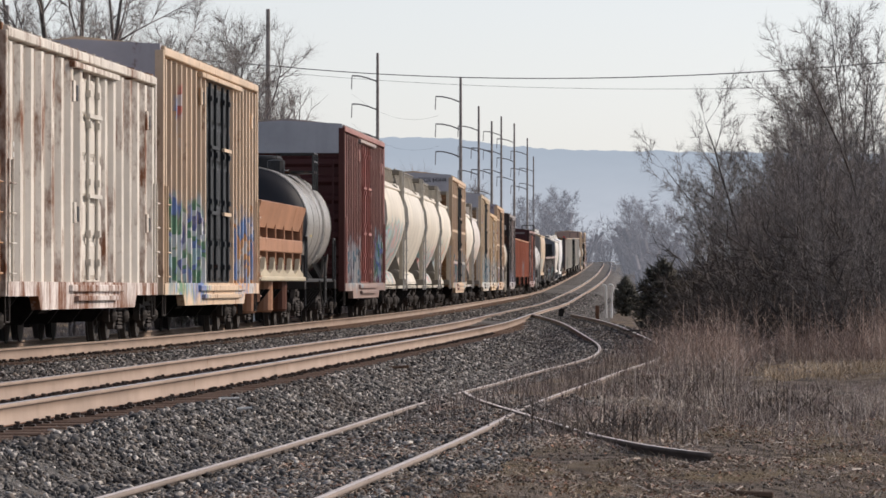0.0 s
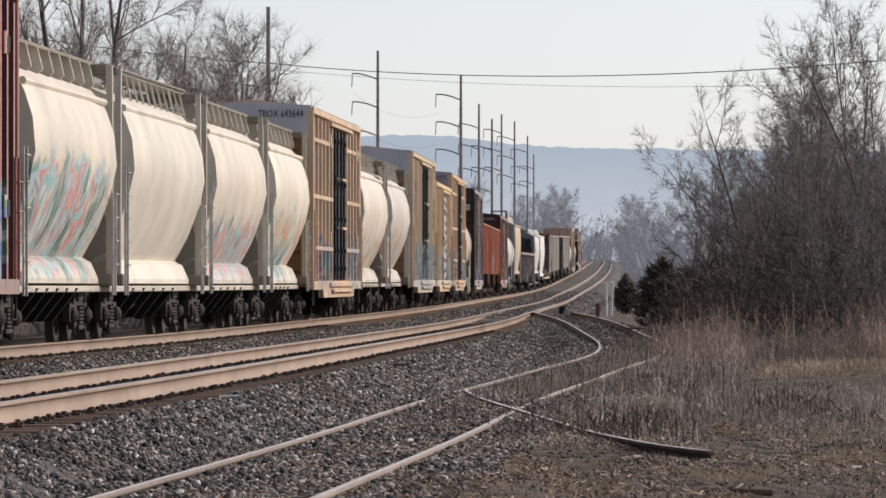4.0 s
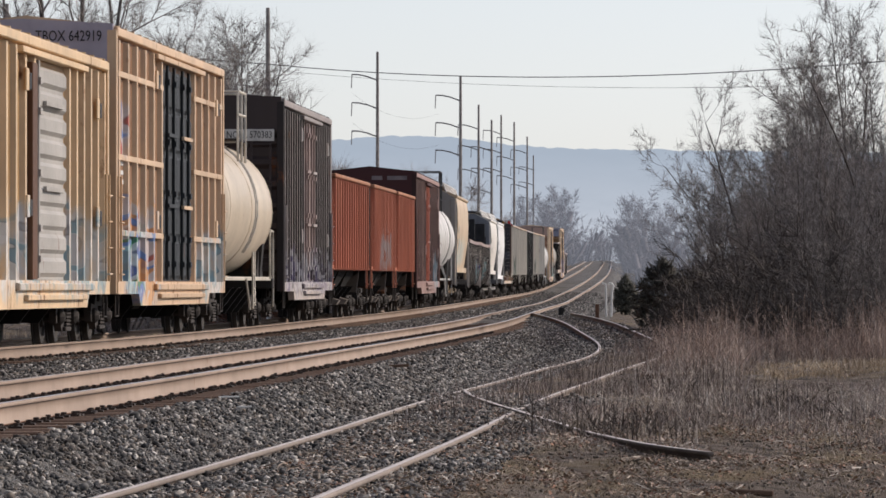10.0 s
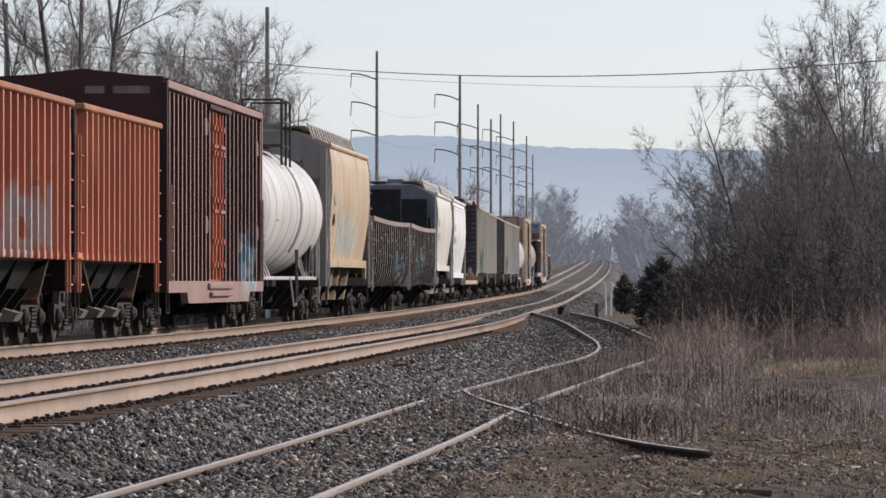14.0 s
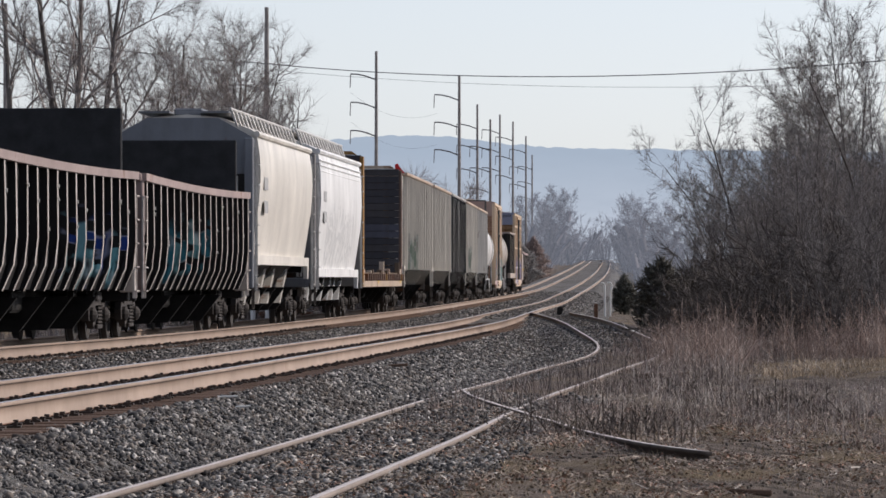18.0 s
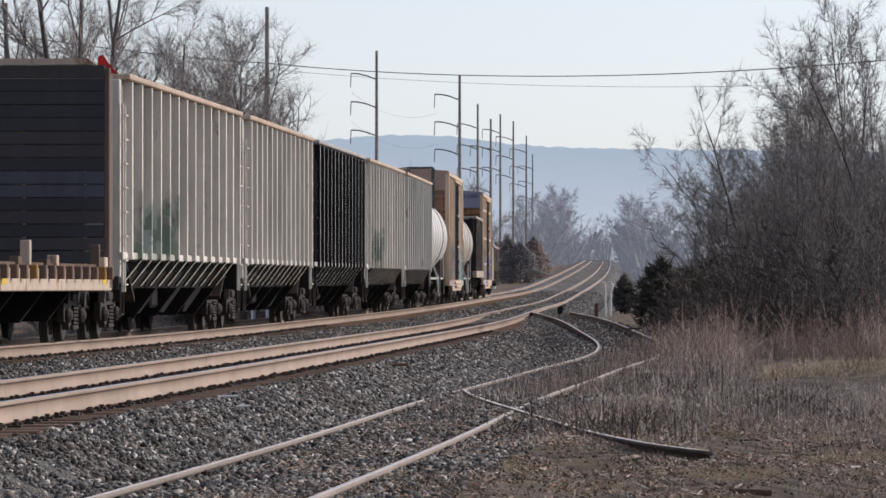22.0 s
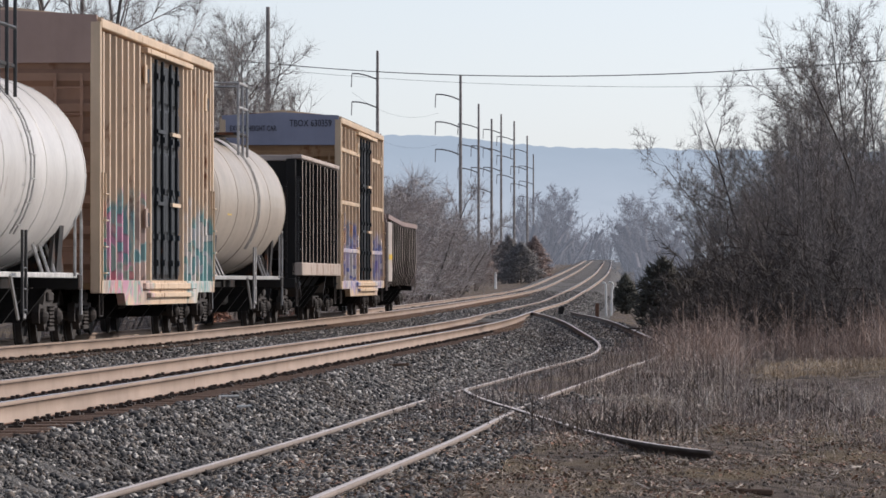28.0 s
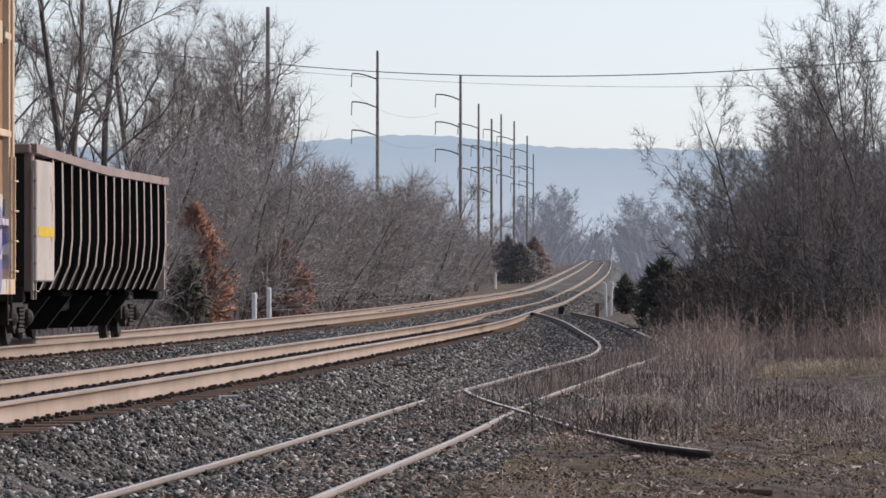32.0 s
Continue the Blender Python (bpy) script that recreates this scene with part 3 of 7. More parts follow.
def box_car(near, far, label, colour, post_colour, height=5.24, posts=(8, 8), post_w=0.17, door=(0.40, 0.66), door_colour=(0.03, 0.035, 0.04), bands=(),
            cap=None, words="", cap_words="", tags=(), rust=0.25, dirt=0.3, door_panels=2, ribs=7, door_tags=True, sill=None, roof_colour=None, dark_ends=1.0,
            word_mat=None, sliding=False, low_door=False, end_colour=None):
    car = new_car("boxcar", near, far, label, "boxcar")
    L = far - near
    h = L / 2
    side = weathered("boxcar_side", colour, rust, dirt, owner=car, tags=tags)
    post = weathered("boxcar_post", post_colour, rust * 0.8, dirt * 0.8, owner=car, tags=tags, rough=0.5)
    end = weathered("boxcar_end", end_colour or colour, rust, dirt * dark_ends, owner=car)
    sillm = weathered("boxcar_sill", sill or post_colour, rust * 1.2, dirt, owner=car, tags=tags)
    doorm = weathered("boxcar_door", door_colour, rust * 0.6, dirt, owner=car, tags=tags if door_tags else ())
    roofm = weathered("boxcar_roof", roof_colour or post_colour, rust, dirt, owner=car)
    top = height - 0.16
    part("body", Shape().box(-1.42, 1.475, -h + 0.12, h - 0.12, 0.84, top), side, car)
    # corrugated ends
    for way in (-1, 1):
        out, z, dz = [(way * (h - 0.2), 0.9)], 0.9, (top - 0.75 - 0.95) / ribs
        for k in range(ribs):
            a = 0.95 + k * dz
            out += [(way * (h - 0.1), a), (way * (h - 0.1), a + dz * 0.42), (way * (h - 0.015), a + dz * 0.6), (way * (h - 0.015), a + dz * 0.85), (way * (h - 0.1), a + dz)]
        out += [(way * (h - 0.1), top), (way * (h - 0.2), top)]
        part("end_panel", Shape().prism(out, -1.46, 1.46, "x"), end, car)
        part("end_cap", Shape().prism([(-1.5, height - 0.82), (1.5, height - 0.82), (1.5, height - 0.06), (0, height + 0.02), (-1.5, height - 0.06)], way * (h - 0.16), way * (h + 0.012)),
             weathered("boxcar_cap", cap, 0.05, 0.15, owner=car) if cap else end, car)
    for s in (1, -1):
        for y in (-h + 0.07, h - 0.07):
            part("corner_post", Shape().box(min(s * 1.4, s * 1.565), max(s * 1.4, s * 1.565), y - 0.085, y + 0.085, 0.78, top, 0.012), side if colour[0] < 0.1 and y < 0 else post, car)
        part("top_plate", Shape().box(min(s * 1.42, s * 1.58), max(s * 1.42, s * 1.58), -h + 0.1, h - 0.1, top - 0.10, top + 0.04, 0.015), post, car)
        part("side_sill", Shape().prism([(-h + 0.06, 0.99), (h - 0.06, 0.99), (h - 0.06, 0.78), (h - L * 0.17, 0.78), (h - L * 0.185, 0.58), (-h + L * 0.185, 0.58), (-h + L * 0.17, 0.78), (-h + 0.06, 0.78)],
                                        s * 1.45, s * 1.585, "x"), sillm, car)
    rf = Shape().prism([(-1.56, top), (1.56, top), (1.56, top + 0.05), (0, height + 0.06), (-1.56, top + 0.05)], -h + 0.1, h - 0.1)
    k = -h + 0.6
    while k < h - 0.4:
        rf.prism([(-1.54, top + 0.04), (1.54, top + 0.04), (1.54, top + 0.085), (0, height + 0.1), (-1.54, top + 0.085)], k, k + 0.07)
        k += 1.1
    part("roof", rf, roofm, car)
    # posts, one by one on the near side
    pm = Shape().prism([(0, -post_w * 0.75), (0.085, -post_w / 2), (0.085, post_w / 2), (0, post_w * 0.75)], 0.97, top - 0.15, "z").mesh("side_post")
    # on dark cars the post sides take the wall colour as painted shade
    worn_sunlit_faces(pm, side if colour[0] < 0.1 else post, post)
    d0, d1 = -h + L * door[0], -h + L * door[1]
    spots = list(np.linspace(-h + 0.5, d0 - 0.3, posts[0])) + list(np.linspace(d1 + 0.3, h - 0.5, posts[1]))
    for y in spots:
        part("side_post", pm, None, car, at=(1.474, y, 0))
    back = Shape()
    for y in spots:
        back.box(-1.52, -1.42, y - 0.05, y + 0.05, 1.1, top - 0.15)
    tagged(part("far_posts", back, post, car), kind="stuff")
    for z in bands:
        for a, b in ((-h + 0.3, d0 - 0.12), (d1 + 0.12, h - 0.3)):
            part("side_band", Shape().box(1.41, 1.562, a, b, z - 0.05, z + 0.05, 0.01), post, car)
    # doors with their lock rods
    w = (d1 - d0) / door_panels
    zt = top - 0.32 if not low_door else top - 0.5
    for i in range(door_panels):
        a = d0 + i * w
        nb = 9 if sliding else 5
        dz, out = (zt - 1.0) / nb, [(1.39, 1.0)]
        for q in range(nb):
            z, o = 1.0 + q * dz, 1.54 if sliding else 1.515
            out += [(1.49, z), (1.49, z + 0.04), (o, z + 0.1), (o, z + dz - 0.08), (1.49, z + dz - 0.02)]
        s = Shape().prism(out + [(1.39, zt)], a + 0.02, a + w - 0.02)
        d = part("door", s, doorm, car)
        for q in ((0.26, 0.70) if not sliding else (0.04,)):
            y = a + w * q
            r = Shape().box(1.52, 1.57, y - 0.055, y + 0.055, 1.02, zt + 0.05, 0.01)
            part("lock_rod", r, doorm, d)
            for z in (1.25, 1.7, 2.5, 3.4, zt - 0.3):
                part("lock_bracket", Shape().box(1.53, 1.60, y - 0.11, y + 0.11, z, z + 0.1), doorm, d)
        for z in (2.3, 3.55):
            part("door_handle", Shape().box(1.55, 1.60, a + w * 0.2, a + w * 0.8, z, z + 0.065), post if i else doorm, d)
    if sliding:
        part("door_edge", Shape().box(1.46, 1.56, d0 - 0.55, d0 - 0.02, 1.0, zt, 0.01), weathered("door_edge", (0.12, 0.06, 0.035), 0.3, 0.3, owner=car), car, "dark rusty door jamb")
    part("door_track", Shape().box(1.47, 1.63, d0 - w * 0.6, d1 + w * 0.6, top - 0.24, top - 0.15, 0.01), roofm, car)
    part("door_track", Shape().box(1.47, 1.65, d0 - w * 0.75, d1 + w * 0.75, 0.84, 0.95, 0.015), sillm, car)
    part("door_step", Shape().box(1.58, 1.66, d0 - w * 0.5, d1 + w * 0.5, 0.70, 0.78, 0.01), sillm, car)
    ladder(car, 1.56, -h + 0.32, 0.98, 2.7, post)
    ladder(car, 1.56, h - 0.32, 0.98, 2.7, post)
    ladder(car, 1.05, -h - 0.015, 0.98, height - 1.0, end, along="x")
    for y in (-h + 0.3, h - 0.3):
        stirrup(car, 1.53, y, M_TRUCKLIT)
    for y, z in ((d0 - 1.2, top - 0.6), (h - 1.5, top - 0.75), (d0 - 1.1, 2.05), (h - 1.5, 2.0)):
        b = Shape().box(1.555, 1.59, y - 0.26, y + 0.02, z - 0.16, z + 0.16, 0.008)
        part("placard_board", b, post, car)
        part("placard_board", Shape().box(1.555, 1.592, y + 0.06, y + 0.3, z - 0.14, z + 0.1, 0.008), M_BLACK, car)
    if cap_words:
        end_text(cap_words, 0.25, 0.78, -h - 0.02, height - 0.27, word_mat or M_TEXT, car, 1.08)
    if words:
        end_text(words, 0.2, -0.7, -h - 0.02, height - 0.4, word_mat or M_TEXT, car, 1.2)
    bars(car, M_TEXTW, 1.478, (-h + 1.3, -h + 1.75), (2.6, 2.75, 2.9), 0.07)
    running_gear(car, L)
    return car


BULGE = [(0.5, 1.0), (0.78, 1.12), (0.98, 1.36), (1.22, 1.8), (1.43, 2.35), (1.54, 2.85), (1.5, 3.35), (1.38, 3.72), (1.31, 3.86), (1.27, 3.9), (1.12, 4.08), (0.72, 4.25), (0, 4.32)]
BULGE = [(x * 1.045, z) for x, z in BULGE]


def small_hopper(near, far, label, colour, tags=(), rails=False, dirt=0.2, skirt=True):
    """A short covered hopper with round sides, a slab post at each end and a walkway on brackets."""
    car = new_car("covered_hopper", near, far, label, "covered hopper")
    L = far - near
    h = L / 2
    paint = weathered("hopper_paint", colour, 0.06, dirt, owner=car, tags=tags, rough=0.45, rust_colour=(0.3, 0.2, 0.12), spot=0.9)
    # darker copy of the paint; ends and walkway carry their shade in it
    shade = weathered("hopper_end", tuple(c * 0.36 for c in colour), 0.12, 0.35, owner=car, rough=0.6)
    railm = weathered("hopper_rail", tuple(c * 0.75 for c in colour), 0.1, 0.3, owner=car)
    out = BULGE + [(-x, z) for x, z in BULGE[-2::-1]]

    def shape(u, w, y):
        k = max(0.0, abs(y) - (h - 1.6)) / 0.25
        k = min(1.0, k) * 0.035
        return u * (1 - k), w - 0.0 * k
    st = [-h + 1.3, -h + 1.37, -h + 1.6, -h * 0.5, 0, h * 0.5, h - 0.8, h - 0.6, h - 0.5]
    part("body", Shape().loft(out, st, shape), paint, car, smooth=True)
    # rolled seam along the shoulder
    for s in (1, -1):
        part("shoulder_seam", Shape().bar((s * 1.35, -h + 1.36, 3.88), (s * 1.35, h - 0.55, 3.88), 0.06, 8), paint, car)
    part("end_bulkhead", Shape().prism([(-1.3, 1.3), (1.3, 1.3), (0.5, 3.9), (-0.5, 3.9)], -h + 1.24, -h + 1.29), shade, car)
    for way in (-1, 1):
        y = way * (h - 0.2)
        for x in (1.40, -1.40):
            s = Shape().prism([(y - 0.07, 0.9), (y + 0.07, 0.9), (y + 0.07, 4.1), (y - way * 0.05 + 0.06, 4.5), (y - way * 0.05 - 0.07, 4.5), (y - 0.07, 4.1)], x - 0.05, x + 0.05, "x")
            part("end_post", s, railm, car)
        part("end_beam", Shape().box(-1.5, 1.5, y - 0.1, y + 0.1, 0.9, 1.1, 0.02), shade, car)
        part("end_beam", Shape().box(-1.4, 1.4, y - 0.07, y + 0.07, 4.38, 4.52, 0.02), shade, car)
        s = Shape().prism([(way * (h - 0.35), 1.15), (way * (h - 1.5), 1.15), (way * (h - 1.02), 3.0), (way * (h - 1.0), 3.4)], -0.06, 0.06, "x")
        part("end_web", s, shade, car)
        ladder(car, 1.49, way * (h - 0.5), 0.75, 2.9 if way < 0 else 2.4, M_HAND, 0.36, pitch=0.38)
    if skirt:
        part("skirt", Shape().prism([(0.85, 0.92), (1.26, 0.94), (1.26, 1.02), (1.14, 1.28), (1.0, 1.36), (0.8, 1.2)], -h + 1.3, h - 0.6), paint, car)
    for s in (1, -1):
        part("side_sill", Shape().box(min(s * 1.1, s * 1.42), max(s * 1.1, s * 1.26), -h + 0.2, h - 0.2, 0.80, 0.90, 0.015), railm, car)
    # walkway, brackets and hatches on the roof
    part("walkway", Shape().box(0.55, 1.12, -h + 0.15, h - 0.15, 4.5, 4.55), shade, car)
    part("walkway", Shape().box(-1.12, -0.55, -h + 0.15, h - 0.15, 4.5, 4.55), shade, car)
    y = -h + 0.9
    while y < h - 0.6:
        if rails:
            s = Shape().bar((1.1, y, 4.5), (1.2, y, 4.08), 0.022, 5)
        else:
            s = Shape().prism([(1.12, 4.5), (1.2, 4.16), (1.08, 4.06), (0.95, 4.16), (0.92, 4.5)], y, y + 0.09)
        part("bracket", s, railm, car)
        y += 1.0 if rails else 1.3
    if rails:
        part("walkway_rail", Shape().bar((1.14, -h + 0.2, 4.57), (1.14, h - 0.2, 4.57), 0.024, 6), shade, car)
    for k in (-0.3, 0, 0.3):
        part("roof_hatch", Shape().lathe([(0, 0.36), (0.16, 0.36), (0.2, 0.3)], (0, k * L, 4.3), "z", 16), shade, car)
    # discharge cones
    for k in (-0.2, 0.2):
        part("discharge_cone", Shape().prism([(k * L - 2.0, 1.15), (k * L + 2.0, 1.15), (k * L + 0.35, 0.35), (k * L - 0.35, 0.35)], -0.75, 0.75, "x"), M_UNDERSHADE, car)
    part("air_tank", Shape().lathe([(-0.42, 0.1), (-0.38, 0.2), (0.38, 0.2), (0.42, 0.1)], (1.12, -h + 0.75, 1.22), "y", 12), shade, car)
    bars(car, M_MARK, 1.545, (-h + 1.6, -h + 2.6), (2.75,), 0.3)
    running_gear(car, L, 1.7)
    return car


def big_hopper(near, far, label, colour, end_colour, height=4.5, tags=(), rust=0.15, words="", words2="", roof_rails=True, lines=False, skirt_z=1.55, black_end=False, rust_colour=(0.30, 0.15, 0.06)):
    """A long covered hopper: full sides swelling a little, crowned roof with a railed walkway, chutes below."""
    car = new_car("covered_hopper", near, far, label, "covered hopper")
    L = far - near
    h = L / 2
    paint = weathered("grain_paint", colour, rust, 0.25, owner=car, tags=tags, rough=0.42, rust_colour=rust_colour, spot=0.6)
    end = weathered("grain_end", end_colour, rust * 0.7, 0.3, owner=car, rough=0.6)
    chutem = weathered("grain_chute", (0.035, 0.03, 0.026), 0.2, 0.3, owner=car)
    beamm = weathered("grain_beam", tuple(c * 0.55 for c in colour), 0.3, 0.4, owner=car)
    e = height
    prof = [(1.36, skirt_z - 0.02), (1.38, skirt_z + 0.12), (1.44, skirt_z + 0.5), (1.53, skirt_z + 1.1), (1.57, skirt_z + 1.7), (1.55, e - 0.55), (1.5, e - 0.2), (1.46, e - 0.14), (1.46, e - 0.06), (1.36, e), (0.7, e + 0.26), (0, e + 0.32)]
    out = prof + [(-x, z) for x, z in prof[-2::-1]]
    part("body", Shape().loft(out, [-h + 1.0, -h + 1.3, 0, h - 1.3, h - 1.0], lambda u, w, y: (u, w)), paint, car, smooth=True)
    part("roof_edge", Shape().bar((1.49, -h + 0.9, e - 0.1), (1.49, h - 0.9, e - 0.1), 0.07, 8), paint, car)
    # ends: a flat gabled plate held by posts, the deck below it open
    for way in (-1, 1):
        y = way * (h - 0.12)
        s = Shape().prism([(-1.46, e - 0.95), (1.46, e - 0.95), (1.46, e - 0.18), (0.75, e + 0.22), (-0.75, e + 0.22), (-1.46, e - 0.18)], y - 0.04, y + 0.04)
        part("end_plate", s, end, car)
        part("end_recess", Shape().box(-1.3, 1.3, way * (h - 0.98) - 0.05, way * (h - 0.98) + 0.05, 1.2, e - 0.6), M_BLACK if black_end else end, car)
        for x in (1.4, -1.4):
            part("end_post", Shape().box(x - 0.09, x + 0.09, y - 0.16, y + 0.16, 0.85, e - 0.2, 0.02), end, car)
        part("end_sill", Shape().box(-1.45, 1.45, y - 0.15, y + 0.15, 0.85, 1.08, 0.02), end, car)
        part("slope_web", Shape().prism([(way * (h - 0.3), 1.08), (way * (h - 2.0), 1.08), (way * (h - 1.0), 2.6)], -0.08, 0.08, "x"), end, car)
        ladder(car, 1.5, way * (h - 0.45), 0.8, e - 0.4, M_HAND, 0.38)
        ladder(car, 0.95, -h + 0.06 if way < 0 else h - 0.06, 1.1, e - 1.0, M_HAND, 0.38, along="x")
        stirrup(car, 1.46, way * (h - 0.3), M_TRUCKLIT)
    for s in (1, -1):
        part("side_sill", Shape().prism([(-h + 0.9, skirt_z), (h - 0.9, skirt_z), (h - 0.9, skirt_z - 0.18), (h - 1.1, skirt_z - 0.5), (h - 1.3, skirt_z - 0.5), (h - 1.35, skirt_z - 0.2), (-h + 1.35, skirt_z - 0.2), (-h + 1.3, skirt_z - 0.5), (-h + 1.1, skirt_z - 0.5), (-h + 0.9, skirt_z - 0.18)],
                                        s * 1.37, s * 1.47, "x"), paint, car)
    for k in (-0.24, 0.02, 0.26) if lines else (-0.18, 0.18):
        w = L * (0.13 if lines else 0.19)
        s = Shape()
        c = k * L
        top = [(-1.3, c - w), (1.3, c - w), (1.3, c + w), (-1.3, c + w)]
        bot = [(-0.5, c - 0.35), (0.5, c - 0.35), (0.5, c + 0.35), (-0.5, c + 0.35)]
        s.add([(x, y, skirt_z - 0.05) for x, y in top] + [(x, y, 0.42) for x, y in bot], [(0, 1, 5, 4), (1, 2, 6, 5), (2, 3, 7, 6), (3, 0, 4, 7), (4, 5, 6, 7), (3, 2, 1, 0)])
        ch = part("chute", s, chutem, car)
        for y in (c - w * 0.35, c + w * 0.75):
            part("chute_rib", Shape().prism([(y - 0.2, skirt_z - 0.1), (y + 0.3, skirt_z - 0.1), (y - w * 0.75 + 0.2, 0.5), (y - w * 0.75 - 0.25, 0.5)], 0.98, 1.14, "x"), beamm, ch)
    part("walkway", Shape().box(0.3, 0.95, -h + 0.3, h - 0.3, e + 0.33, e + 0.37), end, car)
    part("walkway", Shape().box(-0.95, -0.3, -h + 0.3, h - 0.3, e + 0.33, e + 0.37), end, car)
    part("roof_hatch", Shape().box(-0.3, 0.3, -h + 1.4, h - 1.4, e + 0.3, e + 0.46, 0.03), end, car)
    if roof_rails:
        y = -h + 0.5
        while y < h - 0.2:
            part("rail_post", Shape().bar((1.12, y, e + 0.04), (0.98, y, e + 0.42), 0.028, 5), M_HAND, car)
            y += 1.05
        part("walkway_rail", Shape().bar((0.98, -h + 0.4, e + 0.42), (0.98, h - 0.4, e + 0.42), 0.03, 6), M_HAND, car)
    if lines:
        for z in (e - 0.32, e - 0.45, e - 0.58):
            part("side_bead", Shape().bar((1.535, -h + 1.1, z), (1.535, h - 1.1, z), 0.025, 6), paint, car)
    if words:
        end_text(words, 0.3, 0.5 if words2 != "-" else 0.7, -h + 0.065, e - 0.62 if words2 else e - 0.5, M_TEXT, car, 0.75)
    if words2 and words2 != "-":
        end_text(words2, 0.3, 0.5, -h + 0.065, e - 0.86, M_TEXT, car, 0.75)
    for z in (2.45, 2.95):
        bars(car, M_MARK, 1.575, (-h + 1.9, -h + 2.9), (z,), 0.26)
    running_gear(car, L, 1.8)
    return car


def open_hopper(near, far, label, colour, rib_colour, height=4.4, ribs=14, low=1.35, rim_colour=(0.45, 0.34, 0.24), rust=0.2, kick=True, tags=(), rib_w=0.15, depth=0.12, end_colour=None, doors=False, inset=0.35, dark_posts=False, sill=None, jitter=0.0):
    """An open hopper: plated sides with upright ribs, a rim on top, slope sheets and outlets below."""
    car = new_car("open_hopper", near, far, label, "open hopper")
    L = far - near
    h = L / 2
    plate = weathered("hopper_plate", colour, rust if colour[0] > 0.1 else 0.04, 0.35 if colour[0] > 0.1 else 0.1, owner=car, tags=tags, rough=0.65)
    ribm = weathered("hopper_rib", rib_colour, rust * 0.8, 0.25, owner=car, tags=tags, rough=0.6)
    rimm = weathered("hopper_rim", rim_colour, rust, 0.2, owner=car, rough=0.6)
    endm = weathered("hopper_end", end_colour or colour, rust, 0.4, owner=car)
    # near-black, painted as the shade below the body and between cars
    slopem = weathered("hopper_slope_shade", (0.02, 0.016, 0.014), 0.25, 0.3, owner=car)
    dark = colour[0] < 0.1
    for s in (1, -1):
        part("side_plate", Shape().box(min(s * 1.36, s * 1.42), max(s * 1.36, s * 1.42), -h + inset, h - inset, low, height - 0.05), plate, car)
        part("top_rim", Shape().box(min(s * 1.32, s * 1.58), max(s * 1.32, s * 1.58), -h + inset - 0.05, h - inset + 0.05, height - 0.1, height, 0.02), rimm, car)
        part("side_sill", Shape().box(min(s * 1.36, s * (1.6 if sill else 1.5)), max(s * 1.36, s * (1.6 if sill else 1.5)), -h + 0.2, h - 0.2, low - 0.02 if not sill else low - 0.08, low + 0.1 if not sill else low + 0.22, 0.015), weathered("hopper_sill", sill, 0.35, 0.4, owner=car) if sill else ribm, car)
    for way in (-1, 1):
        part("end_plate", Shape().box(-1.4, 1.4, way * (h - 0.75) - 0.03, way * (h - 0.75) + 0.03, low + 0.5, height - 0.05), endm, car)
        part("end_rim", Shape().box(-1.4, 1.4, way * (h - 0.75) - 0.08, way * (h - 0.75) + 0.08, height - 0.14, height, 0.02), rimm, car)
        s = Shape().prism([(way * (h - 0.7), low + 0.6), (way * (h - 3.2), 0.7), (way * (h - 3.2), 0.62), (way * (h - 0.7), low + 0.5)], -1.36, 1.36, "x")
        part("slope_sheet", s, slopem, car)
        # far posts take the shade colour too, as the dark gap between cars
        for x in (1.32, -1.32):
            part("corner_post", Shape().box(x - 0.1, x + 0.12, way * (h - 0.3) - 0.1, way * (h - 0.3) + 0.1, 0.85, height - 0.1, 0.015), slopem if way > 0 or dark_posts else plate if dark else ribm, car)
        for x in (-0.45, 0.45):
            part("end_brace", Shape().box(x - 0.06, x + 0.06, way * (h - 0.6) - 0.06, way * (h - 0.6) + 0.06, 0.95, low + 0.8), endm, car)
        part("end_sill", Shape().box(-1.45, 1.45, way * (h - 0.2) - 0.14, way * (h - 0.2) + 0.14, 0.82, 1.06, 0.02), endm, car)
        ladder(car, 1.46, way * (h - 0.42), 0.8, height - 0.5, M_BLACK if colour[0] < 0.1 else ribm, 0.36, pitch=0.4)
        ladder(car, 1.05, -h + 0.1 if way < 0 else h - 0.02, 0.95, height - 0.6, endm if colour[0] < 0.1 else ribm, 0.36, along="x")
        stirrup(car, 1.46, way * (h - 0.3), M_TRUCKLIT)
    part("floor_pan", Shape().box(-1.3, 1.3, -h + 1.2, h - 1.2, low - 0.05, low + 0.02), endm, car)
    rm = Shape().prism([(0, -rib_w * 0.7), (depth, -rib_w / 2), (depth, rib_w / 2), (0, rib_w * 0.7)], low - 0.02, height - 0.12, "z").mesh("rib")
    worn_sunlit_faces(rm, plate if dark else ribm, ribm)
    km = None
    if kick:
        km = Shape().add([(depth - 0.05, -rib_w / 2, low), (depth + 0.005, -rib_w / 2, low), (depth - 0.05, rib_w / 2, low), (depth + 0.005, rib_w / 2, low),
                          (-0.2, -rib_w / 2 - 0.55, low - 0.46), (-0.15, -rib_w / 2 - 0.55, low - 0.46), (-0.2, rib_w / 2 - 0.55, low - 0.46), (-0.15, rib_w / 2 - 0.55, low - 0.46)],
                         [(0, 1, 3, 2), (4, 6, 7, 5), (0, 4, 5, 1), (2, 3, 7, 6), (0, 2, 6, 4), (1, 5, 7, 3)]).mesh("rib_foot")
        # foot sides and lower plate near-black, painted as the shade below the body
        worn_sunlit_faces(km, M_UNDERSHADE, ribm)
